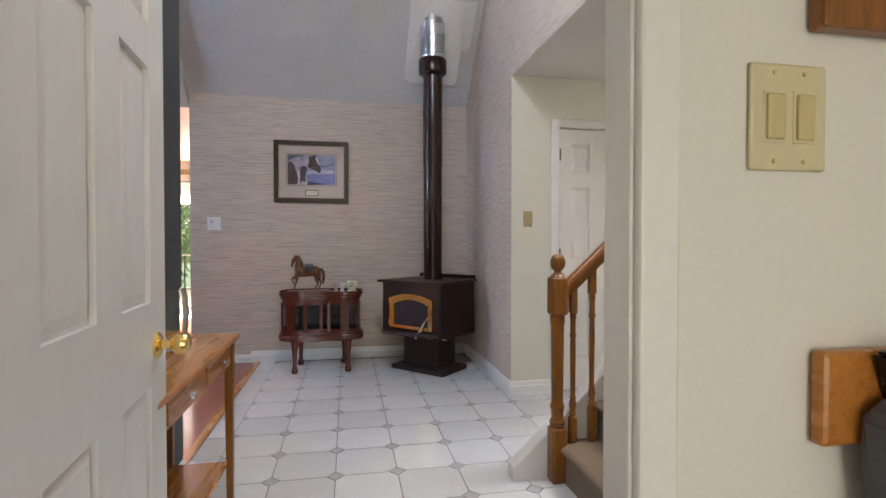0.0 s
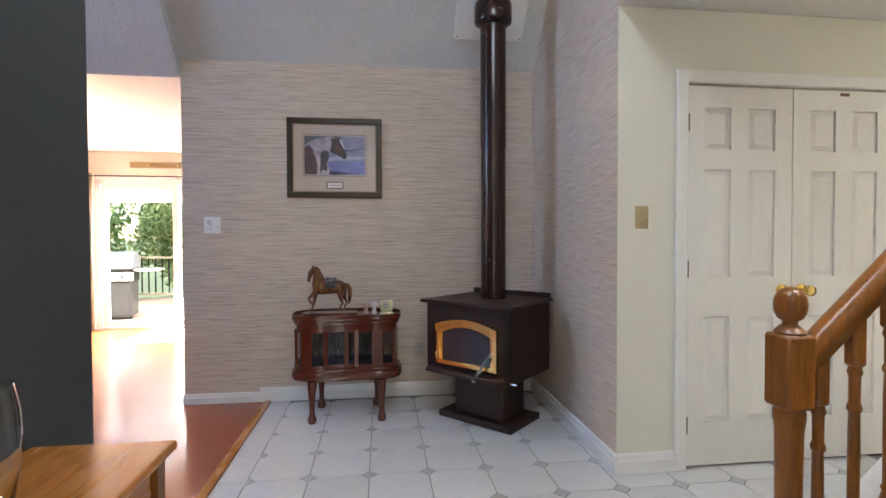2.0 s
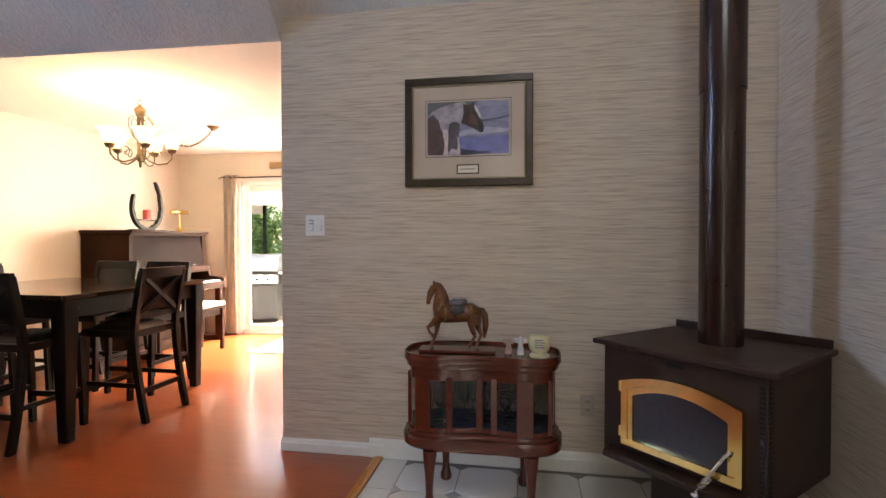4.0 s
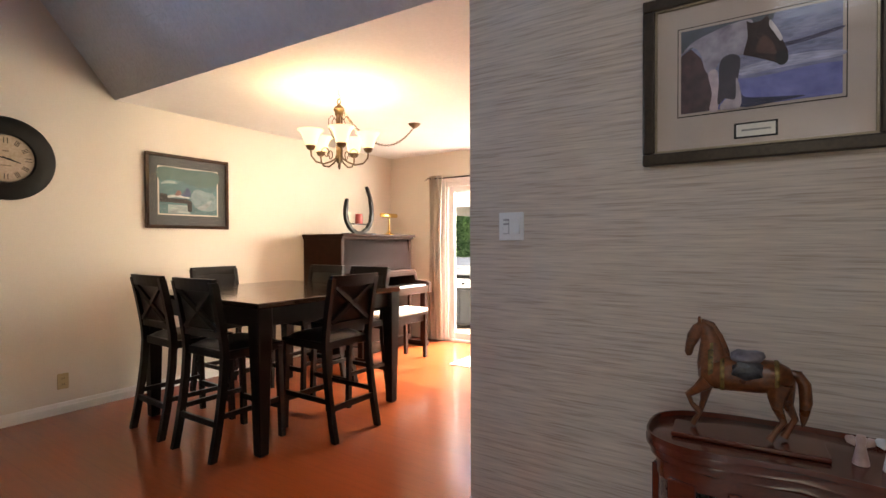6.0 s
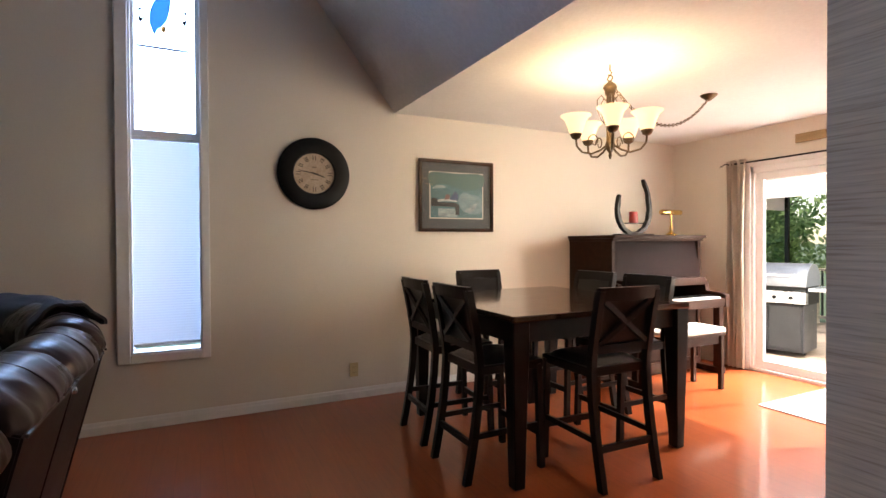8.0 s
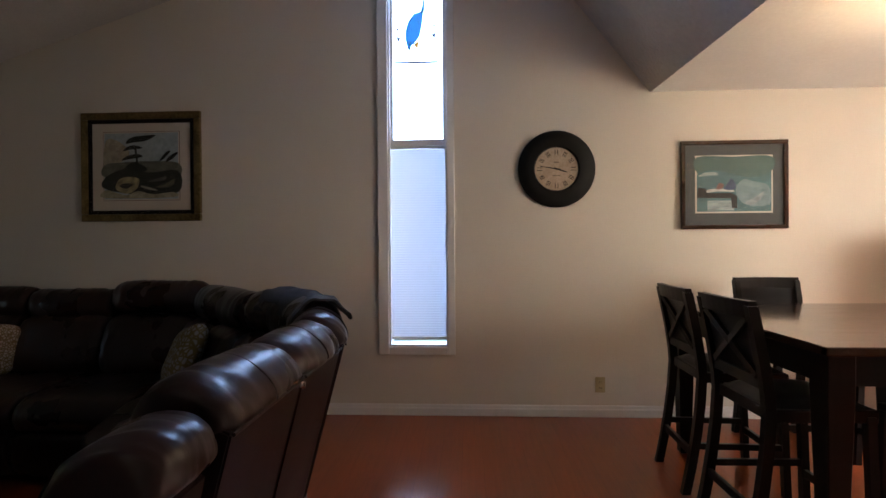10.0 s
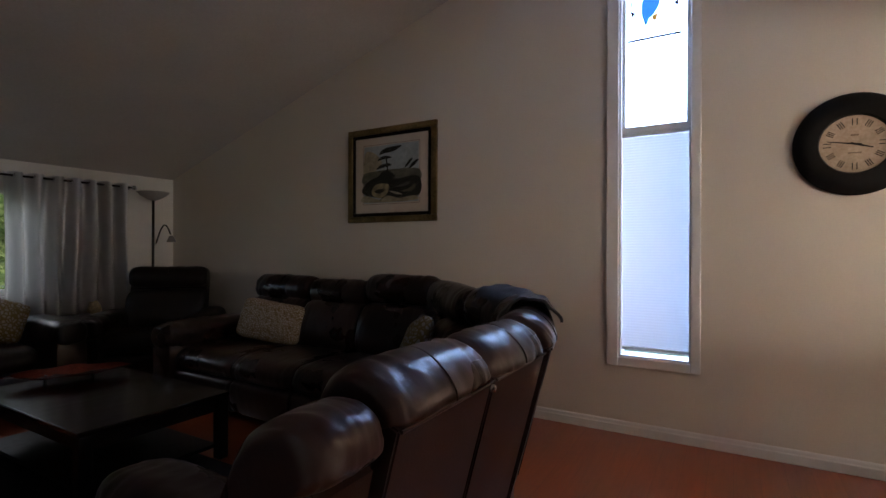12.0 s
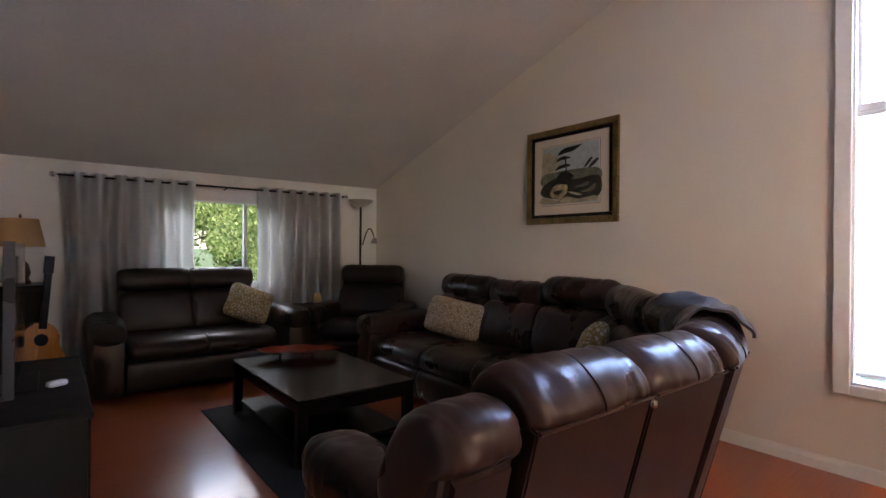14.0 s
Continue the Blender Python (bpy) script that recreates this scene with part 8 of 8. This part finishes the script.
# cabinet with lamp, guitar, television stand by the east wall
lc = thing("lamp_cabinet", pose(-0.96, -1.62, 0), "dark narrow cabinet under the table lamp", "cabinet")
part("body", nbox(-0.18, 0.22, -0.2, 0.2, 0.06, 0.90, 0.004), "espresso", lc)
part("top", nbox(-0.20, 0.23, -0.22, 0.22, 0.90, 0.925, 0.005), "espresso", lc)
for z in (0.1, 0.37, 0.64):
    d = part("drawer_front", nbox(-0.16, 0.20, 0.201, 0.214, z, z + 0.24, 0.004), "espresso", lc)
    part("knob", lathe(bmesh.new(), ((0.01, 0), (0.012, 0.015), (0.005, 0.02)), 10), "bronze", d, at=pose(0.02, 0.214, z + 0.12, -90))
part("plinth", nbox(-0.17, 0.21, -0.19, 0.19, 0.002, 0.06), "espresso", lc)
tl = thing("table_lamp", pose(-0.96, -1.56, 0.926), "table lamp with tan shade and carved dark base", "table lamp")
part("base", lathe(bmesh.new(), ((0.075, 0), (0.08, 0.02), (0.06, 0.05), (0.075, 0.10), (0.06, 0.17), (0.03, 0.21), (0.018, 0.24), (0.018, 0.33)), 20), material("carved russet base", (0.07, 0.025, 0.012), 0.4, var=0.4, scale=30, bump=0.4), tl, "", True)
part("shade", lathe(bmesh.new(), ((0.175, 0.325), (0.125, 0.565), (0.122, 0.565), (0.172, 0.325)), 28, cap=False), material("tan linen shade", (0.42, 0.24, 0.10), 0.9, var=0.08, fine=160, bump=0.3), tl, "tan linen shade", True)
part("finial", lathe(bmesh.new(), ((0.006, 0.56), (0.012, 0.585), (0.004, 0.605)), 10), "bronze", tl, "", True)
gt = thing("acoustic_guitar", pose(-1.06, -1.22, 0.02, -10, 8, 200), "orange wooden acoustic guitar leaning on a stand", "guitar")
out = []
for i in range(40):
    a = 2 * math.pi * i / 40
    z = math.cos(a)
    wdt = 0.19 - 0.035 * z - 0.045 * math.exp(-((z - 0.25) / 0.3) ** 2)
    out.append((wdt * math.sin(a) * 1.0, 0.36 + 0.25 * z))
part("body", slab(out, 'y', -0.05, 0.05), material("amber spruce top", (0.45, 0.18, 0.035), 0.25, var=0.15, fine=60, stretch=(6, 1, 0.6), coat=0.4), gt)
part("neck", nbox(-0.026, 0.026, -0.075, -0.045, 0.55, 1.02, 0.006), "espresso", gt)
part("headstock", nbox(-0.036, 0.036, -0.07, -0.05, 1.02, 1.17, 0.006), "espresso", gt)
part("sound_hole", lathe(bmesh.new(), ((0.05, 0.0), (0.05, 0.003)), 24), "black", gt, at=pose(0, -0.0505, 0.46, 90))
part("bridge", nbox(-0.07, 0.07, -0.06, -0.05, 0.25, 0.275), "espresso", gt)
tv = thing("tv_stand", pose(0, 0, 0), "low black television stand by the wall", "tv stand")
part("body", nbox(-1.31, -0.95, -0.25, 1.20, 0.04, 0.47, 0.004), "black", tv)
part("top", nbox(-1.33, -0.945, -0.28, 1.23, 0.47, 0.495, 0.004), "black", tv)
for y in (-0.22, 0.26, 0.74):
    part("door", nbox(-1.322, -1.3105, y, y + 0.44, 0.07, 0.455, 0.004), "black", tv)
for y in (-0.2, 1.1):
    part("foot", nbox(-1.28, -0.98, y, y + 0.06, 0.001, 0.041), "black", tv)
ts = thing("television", pose(-1.02, 0.42, 0.496), "thin black flat-screen television", "television")
part("screen", nbox(-0.02, 0.015, -0.56, 0.62, 0.07, 0.78, 0.006), material("glossy black screen", (0.004, 0.004, 0.005), 0.08, var=0.1, bump=0), ts)
part("bezel", nbox(-0.023, 0.020, 0.618, 0.628, 0.065, 0.785, 0.002), material("grey plastic bezel", (0.03, 0.03, 0.035), 0.3, var=0.05), ts, "thin grey bezel")
part("stand", nbox(-0.10, 0.10, -0.25, 0.25, 0.0, 0.014, 0.004), "black", ts)
part("neck", nbox(-0.012, 0.012, -0.06, 0.06, 0.012, 0.09), "black", ts)
rm = part("game_controller", puff(bmesh.new(), (0, 0, 0.018), (0.05, 0.025, 0.017), None, 0.5, 0.6, 20, 10), "white_plastic", None, "", True, pose(-1.20, 0.60, 0.496, 0, 0, 30))
tagged(rm, "small white controller on the television stand", "controller")

# ---- room beyond the hall ----
bl2 = thing("ceiling_light", pose(4.6, 5.0, 2.42), "small lit ceiling light beyond the hall", "ceiling light")
part("base", lathe(bmesh.new(), ((0.15, -0.03), (0.15, 0)), 24), "white_plastic", bl2)
part("diffuser", lathe(bmesh.new(), ((0.02, -0.10), (0.10, -0.085), (0.145, -0.03)), 24), glow("lit opal glass", (1.0, 0.93, 0.82), 3.0), bl2, "lit opal diffuser", True)
wn3 = thing("window_3", pose(0, 0, 0), "bright far window beyond the hall", "window")
wn3["kind"] = "structure"
bm = bmesh.new()
for (xa, xb, za, zb) in ((4.3, 4.36, 0.9, 2.1), (5.84, 5.9, 0.9, 2.1), (4.36, 5.84, 0.9, 0.96), (4.36, 5.84, 2.04, 2.1), (5.07, 5.13, 0.96, 2.04)):
    box(bm, xa, xb, 6.58, 6.66, za, zb, 0.004)
part("frame", bm, "white_plastic", wn3)
p = part("pane", nbox(4.34, 5.86, 6.64, 6.645, 0.94, 2.06), "pane", wn3)
p.visible_shadow = False

# ---- floor tiles ----
TP, TX, TY = 0.3085, -0.074, 3.093
c, g = 0.046, 0.0026
h = TP / 2
octo = bmesh.new()
o = ((-h + c, -h + g), (h - c, -h + g), (h - g, -h + c), (h - g, h - c), (h - c, h - g), (-h + c, h - g), (-h + g, h - c), (-h + g, -h + c))
prism(octo, o, -0.006, 0.0)
octo_me = bpy.data.meshes.new("tile")
bmesh.ops.recalc_face_normals(octo, faces=octo.faces)
octo.to_mesh(octo_me)
octo_me.materials.append(M["tile"])
dot = bmesh.new()
d = c - 2.2 * g
prism(dot, ((-d, 0), (0, -d), (d, 0), (0, d)), -0.006, -0.0002)
dot_me = bpy.data.meshes.new("accent_tile")
bmesh.ops.recalc_face_normals(dot, faces=dot.faces)
dot.to_mesh(dot_me)
dot_me.materials.append(M["tile_dot"])
for j in range(-8, 8):
    for i in range(-3, 9):
        x, y = TX + (i + 0.5) * TP, TY + (j + 0.5) * TP
        if -0.83 + h < x < 3.4 and 0.9 < y < 5.29 - h * 0.6:
            ob = new("tile", octo_me)
            ob.location, ob.parent = (x, y, 0.0), tile_floor
        x, y = TX + i * TP, TY + j * TP
        if -0.83 < x < 3.2 and 0.9 < y < 5.25:
            ob = new("accent_tile", dot_me)
            ob.location, ob.parent = (x, y, 0.0), tile_floor
# cut border strip beside the wood floor and against the papered wall
x0 = TX + (-2 + 0.0) * TP
for k in range(15):
    y0 = TY + (-7 + k) * TP
    b = nbox(-0.833, x0 - TP * 0.0 - g - (c * 0.0), y0 + g, y0 + TP - g, -0.006, 0.0)
    if x0 - (-0.833) > 0.03:
        part("border_tile", b, "tile", tile_floor)
    else:
        b.free()
